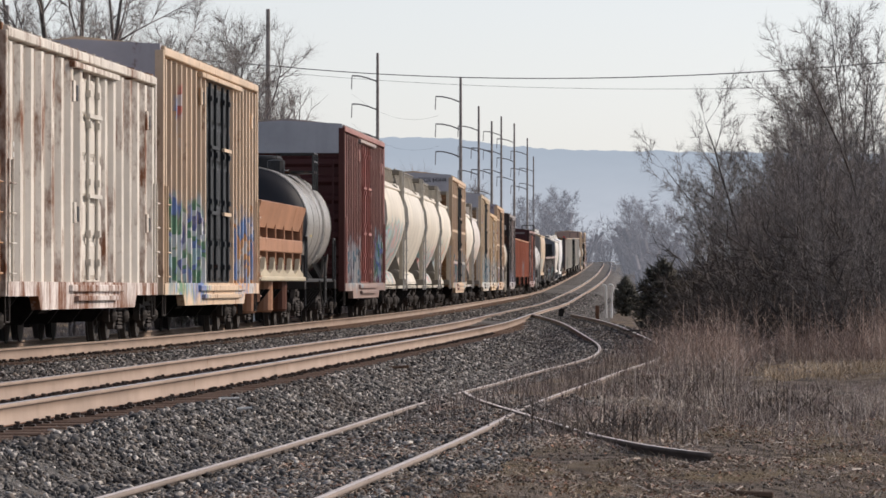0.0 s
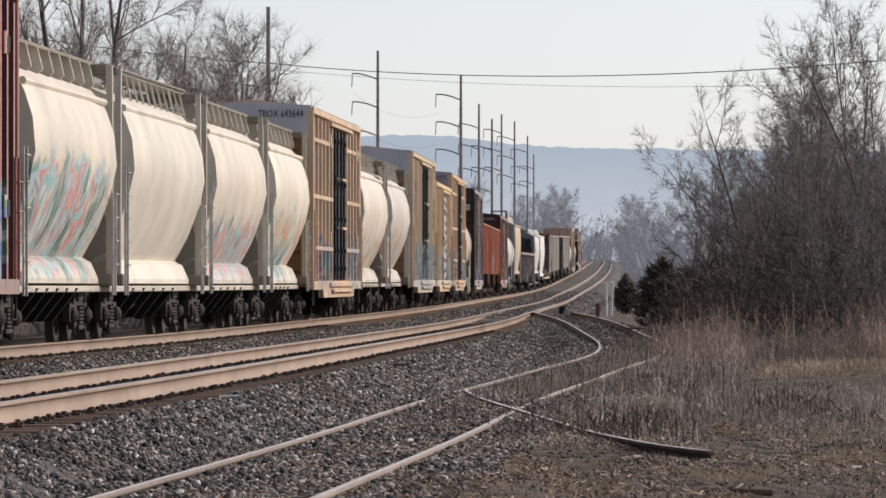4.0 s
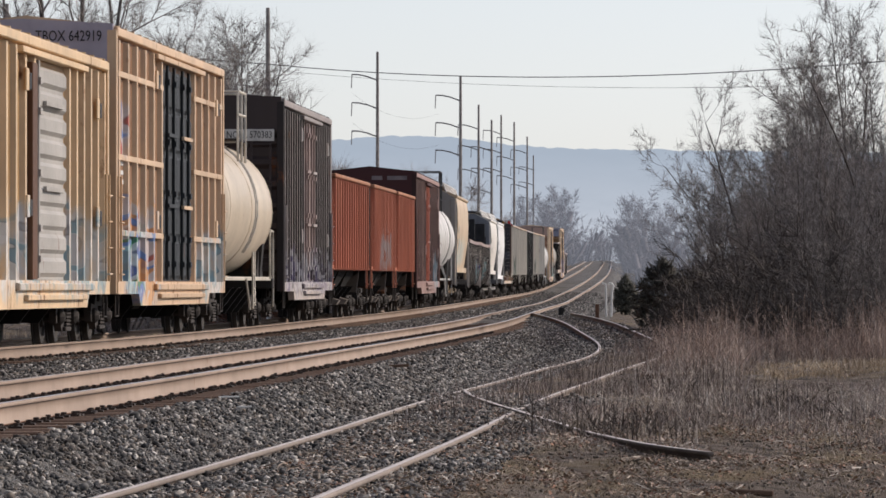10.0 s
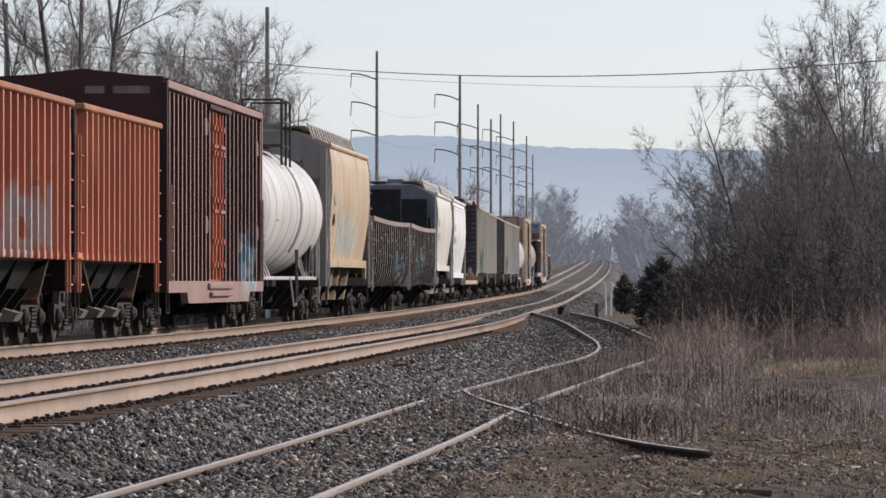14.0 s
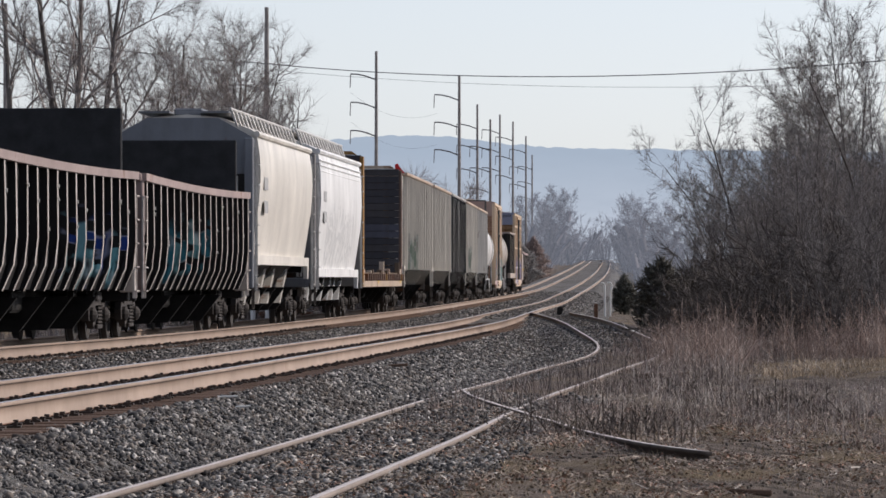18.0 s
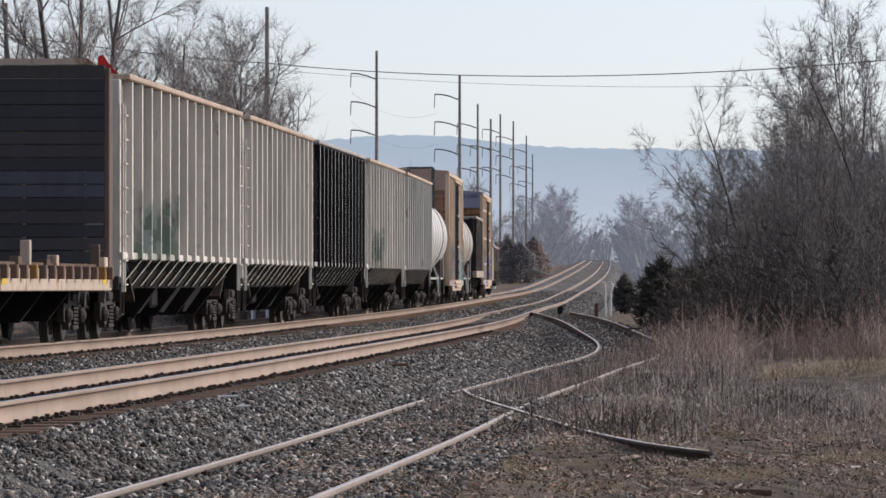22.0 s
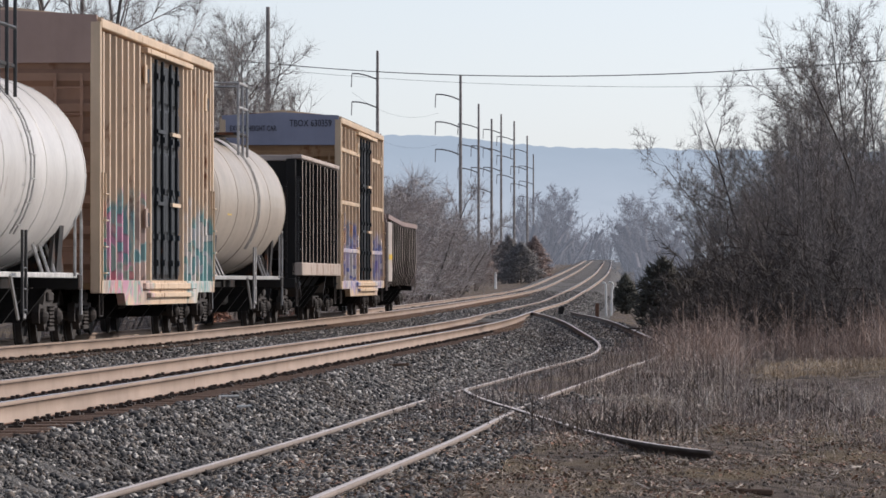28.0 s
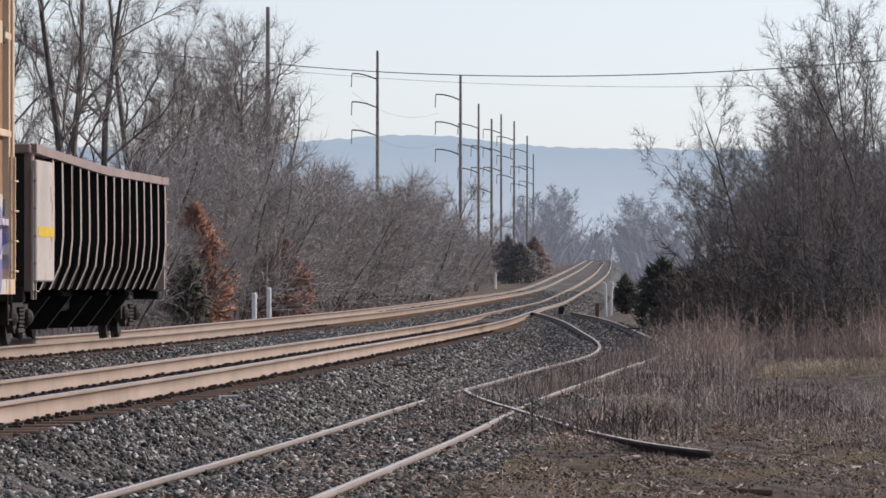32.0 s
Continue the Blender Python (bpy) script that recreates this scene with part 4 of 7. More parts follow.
        part("lower_plate", Shape().prism([(1.3, low), (1.32, low), (1.02, low - 0.5), (1.0, low - 0.5)], -h + 1.3, h - 1.3), M_UNDERSHADE, car)
    ys = np.linspace(-h + inset + 0.4, h - inset - 0.4, ribs)
    for i, y in enumerate(ys):
        rib = part("rib", rm, None, car, at=(1.42, float(y), 0))
        if jitter:
            rib.rotation_euler = (jitter * math.sin(9.1 * i), 0, 0)
            rib.location.y += jitter * 2.0 * math.sin(5.3 * i + 1.0)
        if km and 1 <= i < ribs - 1:
            part("rib_foot", km, None, car, at=(1.42, float(y), 0))
    back = Shape()
    for y in ys:
        back.box(-1.52, -1.42, y - 0.04, y + 0.04, low, height - 0.12)
    tagged(part("far_ribs", back, ribm, car), kind="stuff")
    n = 4 if not doors else 3
    for k in range(n):
        c = -h + 2.6 + (L - 5.2) * (k + 0.5) / n
        w = (L - 5.2) / n * 0.47
        s = Shape().add([(-1.3, c - w, low - 0.02), (1.3, c - w, low - 0.02), (1.3, c + w, low - 0.02), (-1.3, c + w, low - 0.02), (-0.8, c - 0.3, 0.4), (0.8, c - 0.3, 0.4), (0.8, c + 0.3, 0.4), (-0.8, c + 0.3, 0.4)],
                        [(0, 1, 5, 4), (1, 2, 6, 5), (2, 3, 7, 6), (3, 0, 4, 7), (4, 5, 6, 7), (3, 2, 1, 0)])
        part("outlet", s, M_UNDERSHADE, car)
        if doors:
            part("outlet_door", Shape().prism([(0.7, 0.36), (1.12, 0.38), (1.2, 0.5), (0.8, 0.62)], c - 0.35, c + 0.3), M_DUST, car)
    running_gear(car, L, 1.75)
    return car


def gondola(near, far, label, colour, rib_colour, height=2.99, ribs=18, rim_colour=(0.36, 0.28, 0.26), sag=0.03, tags=(), low=0.85, bent=0.0, dots=False, wall=0.0, wide=0.2, corner=0.0):
    """A gondola: thin sides with curved ribs, a bent rim, open on top."""
    car = new_car("gondola", near, far, label, "gondola car")
    L = far - near
    h = L / 2
    plate = weathered("gondola_plate", colour, 0.1, 0.1, owner=car, tags=tags, rough=0.7, rust_colour=(0.06, 0.035, 0.025))
    ribm = weathered("gondola_rib", rib_colour, 0.35, 0.3, owner=car, rough=0.6, rust_colour=(0.07, 0.045, 0.035))
    rimm = weathered("gondola_rim", rim_colour, 0.25, 0.3, owner=car, rough=0.6)

    def top(y):
        return height + sag * (2 * (y / h) ** 2 - 1) if not bent else height + bent * max(0.0, -y / h - 0.05)
    st = list(np.linspace(-h + 0.12, h - 0.12, 13))
    for s in (1, -1):
        v, f = [], []
        for y in st:
            v += [(s * 1.40, y, top(y)), (s * 1.44, y, top(y)), (s * 1.42, y, low + 0.35), (s * 1.30, y, low), (s * 1.26, y, low), (s * 1.38, y, low + 0.35)]
        for k in range(len(st) - 1):
            f += [(k * 6 + i, k * 6 + (i + 1) % 6, k * 6 + 6 + (i + 1) % 6, k * 6 + 6 + i) for i in range(6)]
        f += [(5, 4, 3, 2, 1, 0), tuple(range(len(v) - 6, len(v)))]
        part("side_plate", Shape().add(v, f), plate, car)
        r = Shape()
        for a, b in zip(st, st[1:]):
            za, zb = top(a), top(b)
            r.add([(s * 1.36, a, za - 0.05), (s * 1.58, a, za - 0.05), (s * 1.58, a, za + 0.08), (s * 1.36, a, za + 0.08), (s * 1.36, b, zb - 0.05), (s * 1.58, b, zb - 0.05), (s * 1.58, b, zb + 0.08), (s * 1.36, b, zb + 0.08)],
                  [(0, 1, 5, 4), (1, 2, 6, 5), (2, 3, 7, 6), (3, 0, 4, 7), (0, 3, 2, 1), (4, 5, 6, 7)])
        part("top_rim", r, rimm, car)
    part("floor_plate", Shape().box(-1.3, 1.3, -h + 0.15, h - 0.15, low, low + 0.12), plate, car)
    rnd = random.Random(int(near))
    for y in np.linspace(-h + max(0.45, corner + 0.15), h - 0.45, ribs):
        y = float(y)
        t, j = top(y) - 0.05, rnd.uniform(-0.06, 0.06)
        path = [(1.44, y + j, t), (1.55, y + j, t), (1.56, y, t - 0.8), (1.56, y, low + 0.75), (1.52, y - 0.02, low + 0.35), (1.36, y - 0.05, low - 0.02), (1.24, y - 0.05, low - 0.02), (1.41, y, low + 0.35)]
        s = Shape()
        n = len(path)
        s.add([(a, b - wide / 2, c) for a, b, c in path] + [(a, b + wide / 2, c) for a, b, c in path], [(i, (i + 1) % n, n + (i + 1) % n, n + i) for i in range(n)] + [tuple(range(n))[::-1], tuple(range(n, 2 * n))])
        rib = part("rib", worn_sunlit_faces(s.mesh("rib"), plate, ribm), None, car)
        if dots:
            s = Shape()
            for q in range(rnd.choice((0, 1, 1, 2))):
                s.lathe([(0, 0.028), (0.02, 0.028)], (1.56, y + 0.03, low + rnd.uniform(0.7, 1.6)), "x", 8)
            if s.v:
                part("bolt_plate", s, M_HAND, rib)
    if corner:
        pale = weathered("corner_plate", (0.50, 0.44, 0.40), 0.35, 0.35, owner=car)
        part("corner_plate", Shape().box(1.45, 1.585, -h + 0.1, -h + corner, low + 0.1, top(-h) - 0.15, 0.02), pale, car, "rust-streaked pale corner plate")
        part("yellow_mark", Shape().box(1.586, 1.592, -h + 0.25, -h + corner - 0.1, low + 0.75, low + 0.9), plain("yellow_mark", (0.6, 0.4, 0.03), 0.6, 0, 0.2, 5, 0), car)
    if wall:
        part("end_wall", Shape().box(-1.34, 1.3, h - 0.32, h - 0.2, low, wall, 0.02), M_BLACK, car, "tall black end wall")
    back = Shape()
    for y in np.linspace(-h + 0.45, h - 0.45, ribs):
        back.box(-1.56, -1.42, y - 0.04, y + 0.04, low, top(y))
    tagged(part("far_ribs", back, ribm, car), kind="stuff")
    for way in (-1, 1):
        part("end_plate", Shape().box(-1.4, 1.4, way * (h - 0.1) - 0.04, way * (h - 0.1) + 0.04, low, top(way * h) - 0.02), plate, car)
        part("end_rim", Shape().box(-1.5, 1.5, way * (h - 0.1) - 0.1, way * (h - 0.1) + 0.1, top(way * h) - 0.06, top(way * h) + 0.08, 0.02), rimm, car)
        for x in (1.38, -1.38):
            part("corner_post", Shape().box(x - 0.12, x + 0.14, way * (h - 0.22) - 0.12, way * (h - 0.22) + 0.12, low - 0.05, top(way * h), 0.02), rimm if way < 0 else ribm, car)
        ladder(car, 1.5, way * (h - 0.25), 0.7, top(way * h) - 0.3, ribm, 0.34, pitch=0.4)
        part("end_sill", Shape().box(-1.4, 1.4, way * (h - 0.1) - 0.12, way * (h - 0.1) + 0.12, low - 0.2, low + 0.02, 0.02), plate, car)
    running_gear(car, L, 1.9, low)
    return car


def tank_car(near, far, label, colour, radius=1.45, axis_z=2.62, head=None, rail_colour=None, tall=0.95, tags=(), rust=0.08, marks=None, platform=1.2, brackets=True, jacket=3, rough=0.38, dome=True, over=0.45, deck=None):
    """A tank car: a bellied cylinder with dished heads on cradles, platform and railing on top, handrails round the deck."""
    car = new_car("tank_car", near, far, label, "tank car")
    L = far - near
    h = L / 2
    paint = weathered("tank_paint", colour, rust, 0.22, owner=car, tags=tags, rough=rough, rust_colour=(0.25, 0.15, 0.09), spot=0.7)
    headm = weathered("tank_head", head or colour, rust, 0.3, owner=car, rough=0.45)
    railm = plain("tank_rail", rail_colour or (0.5, 0.48, 0.45), 0.55, 0.2, 0.3, 5, 0)
    deckm = plain("tank_deck", deck, 0.55, 0.1, 0.3, 5, 0) if deck else railm
    frame = weathered("tank_frame", (0.03, 0.028, 0.027), 0.3, 0.3, owner=car)
    e = h - over
    body = e - 0.62
    cap = [(0.62 * math.sin(a), radius * math.cos(a)) for a in np.linspace(0, math.pi / 2 - 0.06, 8)]
    rows = [(-body - d, r) for d, r in cap[::-1]] + [(body + d, r) for d, r in cap]
    if head:
        part("tank", Shape().lathe([(-body - 0.12, radius)] + rows[len(cap):], (0, 0, axis_z), "y", 40), paint, car, smooth=True)
        part("tank_head", Shape().lathe(rows[:len(cap) - 1] + [(-body - 0.1, radius * 1.002)], (0, 0, axis_z), "y", 40), headm, car, smooth=True)
    else:
        part("tank", Shape().lathe(rows, (0, 0, axis_z), "y", 40), paint, car, smooth=True)
    for y in np.linspace(-body + 0.05, body - 0.05, jacket + 2):
        part("jacket_band", Shape().lathe([(-0.035, radius + 0.006), (-0.02, radius + 0.016), (0.02, radius + 0.016), (0.035, radius + 0.006)], (0, float(y), axis_z), "y", 40), paint, car, smooth=True)
    # ladder bent round the barrel at the middle
    s = Shape()
    for dy in (-0.2, 0.2):
        s.pipe([((radius + 0.1) * math.sin(a), dy, axis_z + (radius + 0.1) * math.cos(a)) for a in np.linspace(0.25, 2.2, 12)], 0.014, 5)
    for a in np.linspace(0.4, 2.1, 9):
        s.bar(((radius + 0.12) * math.sin(a), -0.2, axis_z + (radius + 0.12) * math.cos(a)), ((radius + 0.12) * math.sin(a), 0.2, axis_z + (radius + 0.12) * math.cos(a)), 0.012, 5)
    part("barrel_ladder", s, M_HAND, car)
    part("ladder", Shape().bar((1.5, -0.2, 0.5), (1.5, -0.2, axis_z - 0.9), 0.025, 5).bar((1.5, 0.2, 0.5), (1.5, 0.2, axis_z - 0.9), 0.025, 5)
         .bar((1.5, -0.2, 0.55), (1.5, 0.2, 0.55), 0.02, 5).bar((1.5, -0.2, 0.85), (1.5, 0.2, 0.85), 0.02, 5).bar((1.5, -0.2, 1.15), (1.5, 0.2, 1.15), 0.02, 5), railm, car)
    t = axis_z + radius
    if dome:
        part("dome", Shape().lathe([(-0.15, 0.42), (0.3, 0.42), (0.36, 0.36), (0.38, 0.1)], (0, 0.3, t), "z", 18), M_BLACK, car)
        part("valve", Shape().lathe([(-0.1, 0.22), (0.25, 0.22), (0.28, 0.1)], (0.35, -0.9, t - 0.03), "z", 12), M_BLACK, car)
    part("platform", Shape().box(0.2, 1.25, -platform, platform, t - 0.08, t - 0.02, 0.01).box(-1.25, -0.2, -platform, platform, t - 0.08, t - 0.02, 0.01), frame, car)
    topm = railm if rail_colour else M_HAND
    for x in (1.25, -1.25):
        for y in (-platform, 0, platform):
            part("railing_post", Shape().bar((x, y, t - 0.5), (x, y, t + tall), 0.03, 6), topm, car)
        for z in (tall, tall * 0.5):
            part("railing_bar", Shape().bar((x, -platform, t + z), (x, platform, t + z), 0.028, 6), topm, car)
    for y in (-platform, platform):
        part("railing_bar", Shape().pipe([(1.25, y, t + tall), (0.35, y, t + tall), (0.35, y, t)], 0.028, 6), topm, car)
    # frame, end sills and handrails
    for s in (1, -1):
        x0, x1 = sorted((s * 1.25, s * 1.36))
        part("deck_rail", Shape().box(x0, x1, -h + 0.2, h - 0.2, 1.02, 1.1, 0.01), deckm, car)
    for way in (-1, 1):
        y = way * (h - 0.25)
        part("end_sill", Shape().box(-1.4, 1.4, y - 0.2, y + 0.2, 0.84, 1.08, 0.02).box(-0.35, 0.35, min(y, way * (h - 3.4)), max(y, way * (h - 3.4)), 0.8, 1.1), frame, car)
        for x in (1.38, -1.38):
            s = Shape().pipe([(x, y + 0.15, 0.45), (x, y + 0.15, 1.95), (x, y + 0.05, 2.1), (x, y - way * 0.55, 2.12), (x, y - way * 0.65, 2.0), (x, y - way * 0.65, 1.05)], 0.026, 6)
            part("handrail", s, deckm, car)
        yb = way * (h - 2.0)
        part("cradle", Shape().prism([(-1.25, 1.02), (1.25, 1.02), (1.32, axis_z - 0.7), (0.9, axis_z - 1.12), (0, axis_z - radius - 0.02), (-0.9, axis_z - 1.12), (-1.32, axis_z - 0.7)], yb - 0.25, yb + 0.25), frame, car)
        part("cradle_gusset", Shape().prism([(yb - 0.9, 1.02), (yb + 0.9, 1.02), (yb + 0.2, axis_z - 0.75), (yb - 0.2, axis_z - 0.75)], 1.18, 1.24, "x"), frame, car)
        if brackets:
            for k in (0.6, 1.35, 2.1):
                q = way * (h - 2.0 - k)
                part("bracket", Shape().bar((1.28, q, 1.08), (1.05, q + way * 0.35, axis_z - 0.95), 0.03, 5), deckm, car)
        part("step_ladder", Shape().bar((1.42, way * 0.9 - 0.0, 1.05), (1.46, way * 0.35, 0.42), 0.025, 5), deckm, car)
    if marks:
        bars(car, plain("tank_mark", marks, 0.6, 0, 0.3, 5, 0), math.sqrt(radius ** 2 - 0.3 ** 2) - 0.0, (-body * 0.75, -body * 0.75 + 0.9), (axis_z - 0.3, axis_z - 0.16), 0.08, "marking")
    running_gear(car, L, 1.75)
    return car


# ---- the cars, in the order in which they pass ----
# tan walls set darker than their posts, partly as shade between the posts
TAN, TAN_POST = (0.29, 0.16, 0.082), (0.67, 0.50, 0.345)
GREYCAP = (0.46, 0.46, 0.50)
BLUES = ((0.04, 0.10, 0.35), (0.55, 0.62, 0.66), (0.05, 0.25, 0.14), (0.08, 0.2, 0.5), (0.3, 0.5, 0.55))
REDS = ((0.5, 0.08, 0.07), (0.55, 0.5, 0.5), (0.10, 0.25, 0.55), (0.6, 0.3, 0.12), (0.5, 0.55, 0.6))
PINKS = ((0.6, 0.18, 0.25), (0.25, 0.4, 0.35), (0.55, 0.25, 0.4), (0.12, 0.35, 0.38), (0.6, 0.45, 0.4))
GREYS = ((0.35, 0.38, 0.42), (0.5, 0.52, 0.54), (0.2, 0.35, 0.42), (0.6, 0.6, 0.58))
PASTEL = ((0.66, 0.70, 0.68), (0.22, 0.52, 0.55), (0.62, 0.25, 0.24), (0.35, 0.52, 0.62), (0.08, 0.28, 0.24))
ORANGES = ((0.66, 0.52, 0.42), (0.62, 0.28, 0.16), (0.45, 0.56, 0.48), (0.7, 0.62, 0.55))
PURPLE = ((0.22, 0.2, 0.55), (0.5, 0.45, 0.62), (0.14, 0.2, 0.5), (0.6, 0.58, 0.6))


def build_train():
    box_car(60.0, 78.9, "tan boxcar with rusty ribbed ends, leaving first", (0.34, 0.17, 0.08), (0.45, 0.26, 0.13))
    box_car(79.6, 98.9, "dirty cream white ribbed boxcar with rust stains", (0.40, 0.345, 0.285), (0.74, 0.69, 0.61), height=4.66, posts=(8, 7), post_w=0.30,
            door=(0.46, 0.60), door_colour=(0.66, 0.62, 0.55), door_panels=1, rust=0.52, end_colour=(0.42, 0.24, 0.14), sill=(0.72, 0.66, 0.62), ribs=8)
    box_car(99.9, 119.2, "tan ribbed boxcar with black double doors and blue graffiti", (0.33, 0.22, 0.132), (0.66, 0.51, 0.365), cap=GREYCAP, cap_words="", posts=(9, 8), door=(0.42, 0.69),
            tags=((-9, -1.5, 0.6, 2.6, 3.1, BLUES), (4, 9, 0.6, 2.5, 7.7, REDS), (-7.5, -5.8, 3.6, 4.6, 1.3, REDS)))
    dump_car(120.5, 134.3)
    tank_car(135.0, 146.4, "grey tank car with a black head", (0.34, 0.33, 0.31), radius=1.36, axis_z=2.42, head=(0.02, 0.022, 0.028), rail_colour=(0.03, 0.03, 0.03), platform=0.7, tall=0.4, marks=(0.6, 0.5, 0.2), rough=0.3, over=0.95)
    box_car(147.2, 165.4, "maroon ribbed boxcar with a pale roof end", (0.08, 0.024, 0.02), (0.43, 0.215, 0.185), cap=(0.40, 0.41, 0.44), posts=(10, 9), door=(0.40, 0.64), door_colour=(0.34, 0.14, 0.12), height=5.18,
            tags=((-8, -2, 0.8, 2.2, 5.2, GREYS), (4, 8, 1.0, 2.5, 2.2, BLUES)), sill=(0.34, 0.25, 0.22), rust=0.15, roof_colour=(0.42, 0.36, 0.33), end_colour=(0.06, 0.02, 0.02))
    CREAM = (0.74, 0.68, 0.57)
    small_hopper(165.9, 177.9, "cream covered hopper with pastel graffiti on its round side", CREAM, ((-5.5, 5, 0.9, 2.9, 4.4, PASTEL),))
    small_hopper(178.6, 192.3, "cream covered hopper with round sides and a railed walkway", (0.75, 0.70, 0.60), (), rails=True)
    small_hopper(193.0, 206.4, "cream covered hopper with white and teal graffiti", CREAM, ((-6, 6, 0.9, 2.3, 9.1, PASTEL),))
    small_hopper(207.3, 219.3, "cream covered hopper with faded red graffiti", CREAM, ((-5, 5, 0.9, 2.6, 6.0, ORANGES), (-5, 3, 0.9, 1.9, 2.0, PASTEL)))
    box_car(219.9, 238.3, "tan boxcar with horizontal bands, black double doors and graffiti", TAN, TAN_POST, cap=GREYCAP, cap_words="TBOX 643644", posts=(6, 5), door=(0.40, 0.68), bands=(4.38, 3.02, 1.78),
            tags=((-8.6, -1.8, 0.6, 2.1, 8.3, PINKS), (4, 8.6, 0.6, 2.2, 4.1, GREYS), (-7.6, -6.4, 3.0, 4.2, 1.1, REDS)))
    small_hopper(238.9, 252.2, "cream covered hopper with peach lettering graffiti", (0.75, 0.69, 0.58), ((-5.5, 6, 1.0, 2.3, 3.3, ORANGES),), rails=True)
    small_hopper(252.9, 265.4, "off-white covered hopper with pink graffiti", (0.72, 0.66, 0.60), ((-5, 5, 0.9, 2.5, 5.9, ORANGES),), rails=True)
    box_car(266.7, 285.2, "tan ribbed boxcar with black doors and grey-blue graffiti", (0.35, 0.235, 0.14), (0.66, 0.52, 0.36), cap=GREYCAP, cap_words="", posts=(9, 8), door=(0.40, 0.68),
            tags=((-9, 9, 0.5, 2.35, 2.7, GREYS), (-8.5, -6.5, 3.3, 4.4, 6.6, REDS)))
    box_car(286.1, 302.9, "golden yellow boxcar with a silver sliding door", (0.36, 0.215, 0.085), (0.68, 0.50, 0.31), height=4.62, posts=(8, 6), door=(0.47, 0.68), door_colour=(0.42, 0.40, 0.37), door_panels=1, sliding=True, tags=((-8, 8, 0.7, 2.1, 1.9, GREYS),),
            door_tags=False)
    box_car(303.8, 322.3, "tan boxcar with horizontal bands and blue and orange graffiti", (0.29, 0.158, 0.082), (0.64, 0.46, 0.305), cap=(0.34, 0.32, 0.38), cap_words="TBOX 642919", posts=(6, 5), door=(0.40, 0.68), bands=(4.38, 3.02, 1.78),
            tags=((-8.4, -3, 0.5, 2.3, 4.9, REDS), (-8.4, -5, 0.5, 2.0, 8.9, BLUES), (4.5, 9, 0.6, 2.0, 2.9, GREYS), (-8.2, -7.2, 3.0, 4.0, 4.0, REDS)))
    tank_car(323.2, 336.6, "cream tank car with a railed top platform", (0.68, 0.58, 0.45), radius=1.47, axis_z=2.52, rail_colour=(0.55, 0.5, 0.42), jacket=1, platform=0.9, brackets=False, over=0.9)
    c = box_car(337.2, 353.2, "dark brown ribbed boxcar with faded pink doors", (0.026, 0.021, 0.022), (0.33, 0.29, 0.275), height=5.16, posts=(9, 8), post_w=0.12, door=(0.42, 0.66), door_colour=(0.32, 0.25, 0.23), rust=0.15, sill=(0.48, 0.42, 0.38),
                roof_colour=(0.3, 0.27, 0.26), end_colour=(0.05, 0.038, 0.038), tags=((-8, 8, 0.6, 1.7, 3.8, ((0.5, 0.48, 0.48), (0.08, 0.07, 0.09), (0.45, 0.44, 0.46), (0.14, 0.12, 0.2))),))
    part("name_board", Shape().box(0.25, 1.35, -8.07, -8.03, 4.12, 4.38), plain("board_white", (0.5, 0.49, 0.47), 0.7), c)
    end_text("NOKL 570383", 0.22, 0.8, -8.075, 4.25, M_TEXT, c, 1.0)
    # plates darkened as the shade between ribs; ribs paler for wear and sun
    ORANGE, ORIB = (0.24, 0.05, 0.028), (0.57, 0.215, 0.13)
    for a, b, tg in ((354.2, 369.6, ()), (369.9, 382.2, ((-2.5, 3.5, 1.2, 2.4, 5.5, ((0.27, 0.06, 0.033), (0.5, 0.48, 0.46), (0.48, 0.46, 0.45))),)), (382.6, 394.6, ())):
        c = open_hopper(a, b, "orange-red open hopper with upright ribs, faded lettering" if tg else "orange-red open hopper with upright ribs", ORANGE, ORIB, height=3.74, ribs=15, low=1.32, rim_colour=(0.40, 0.19, 0.11), rust=0.12, kick=False, tags=tg,
                        rib_w=0.13, doors=True, inset=0.45, depth=0.14, dark_posts=True, end_colour=(0.06, 0.02, 0.014))
        hh = (b - a) / 2
        for k in range(4):
            part("painted_mark", Shape().box(1.423, 1.428, -hh + 1.5, -hh + 2.8, 2.7 + k * 0.25, 2.86 + k * 0.25), M_TEXTW, c)
    c = box_car(395.0, 414.9, "dark maroon ribbed boxcar with red door", (0.045, 0.02, 0.019), (0.36, 0.225, 0.195), height=4.66, posts=(11, 10), post_w=0.15, door=(0.42, 0.56), door_colour=(0.42, 0.14, 0.09), door_panels=2, rust=0.12, sill=(0.33, 0.22, 0.195),
                roof_colour=(0.07, 0.03, 0.03), end_colour=(0.075, 0.025, 0.025), cap=(0.07, 0.025, 0.026), tags=((4.5, 8.5, 0.7, 2.0, 7.1, GREYS),))
    for z, x0, x1 in ((4.3, 0.1, 0.45), (4.3, 0.6, 1.25), (3.7, -1.2, -0.5), (3.58, -1.2, -0.4)):
        part("lettering", Shape().box(x0, x1, -9.972, -9.965, z, z + (0.13 if z > 4 else 0.06)), plain("faint_letter", (0.2, 0.17, 0.17), 0.7), c)
    tank_car(416.3, 434.9, "white tank car with black railing on top", (0.74, 0.72, 0.69), over=0.3, radius=1.52, axis_z=2.62, rail_colour=(0.03, 0.03, 0.03), platform=1.3, jacket=7, tall=1.0, marks=(0.1, 0.1, 0.1), deck=(0.5, 0.49, 0.47))
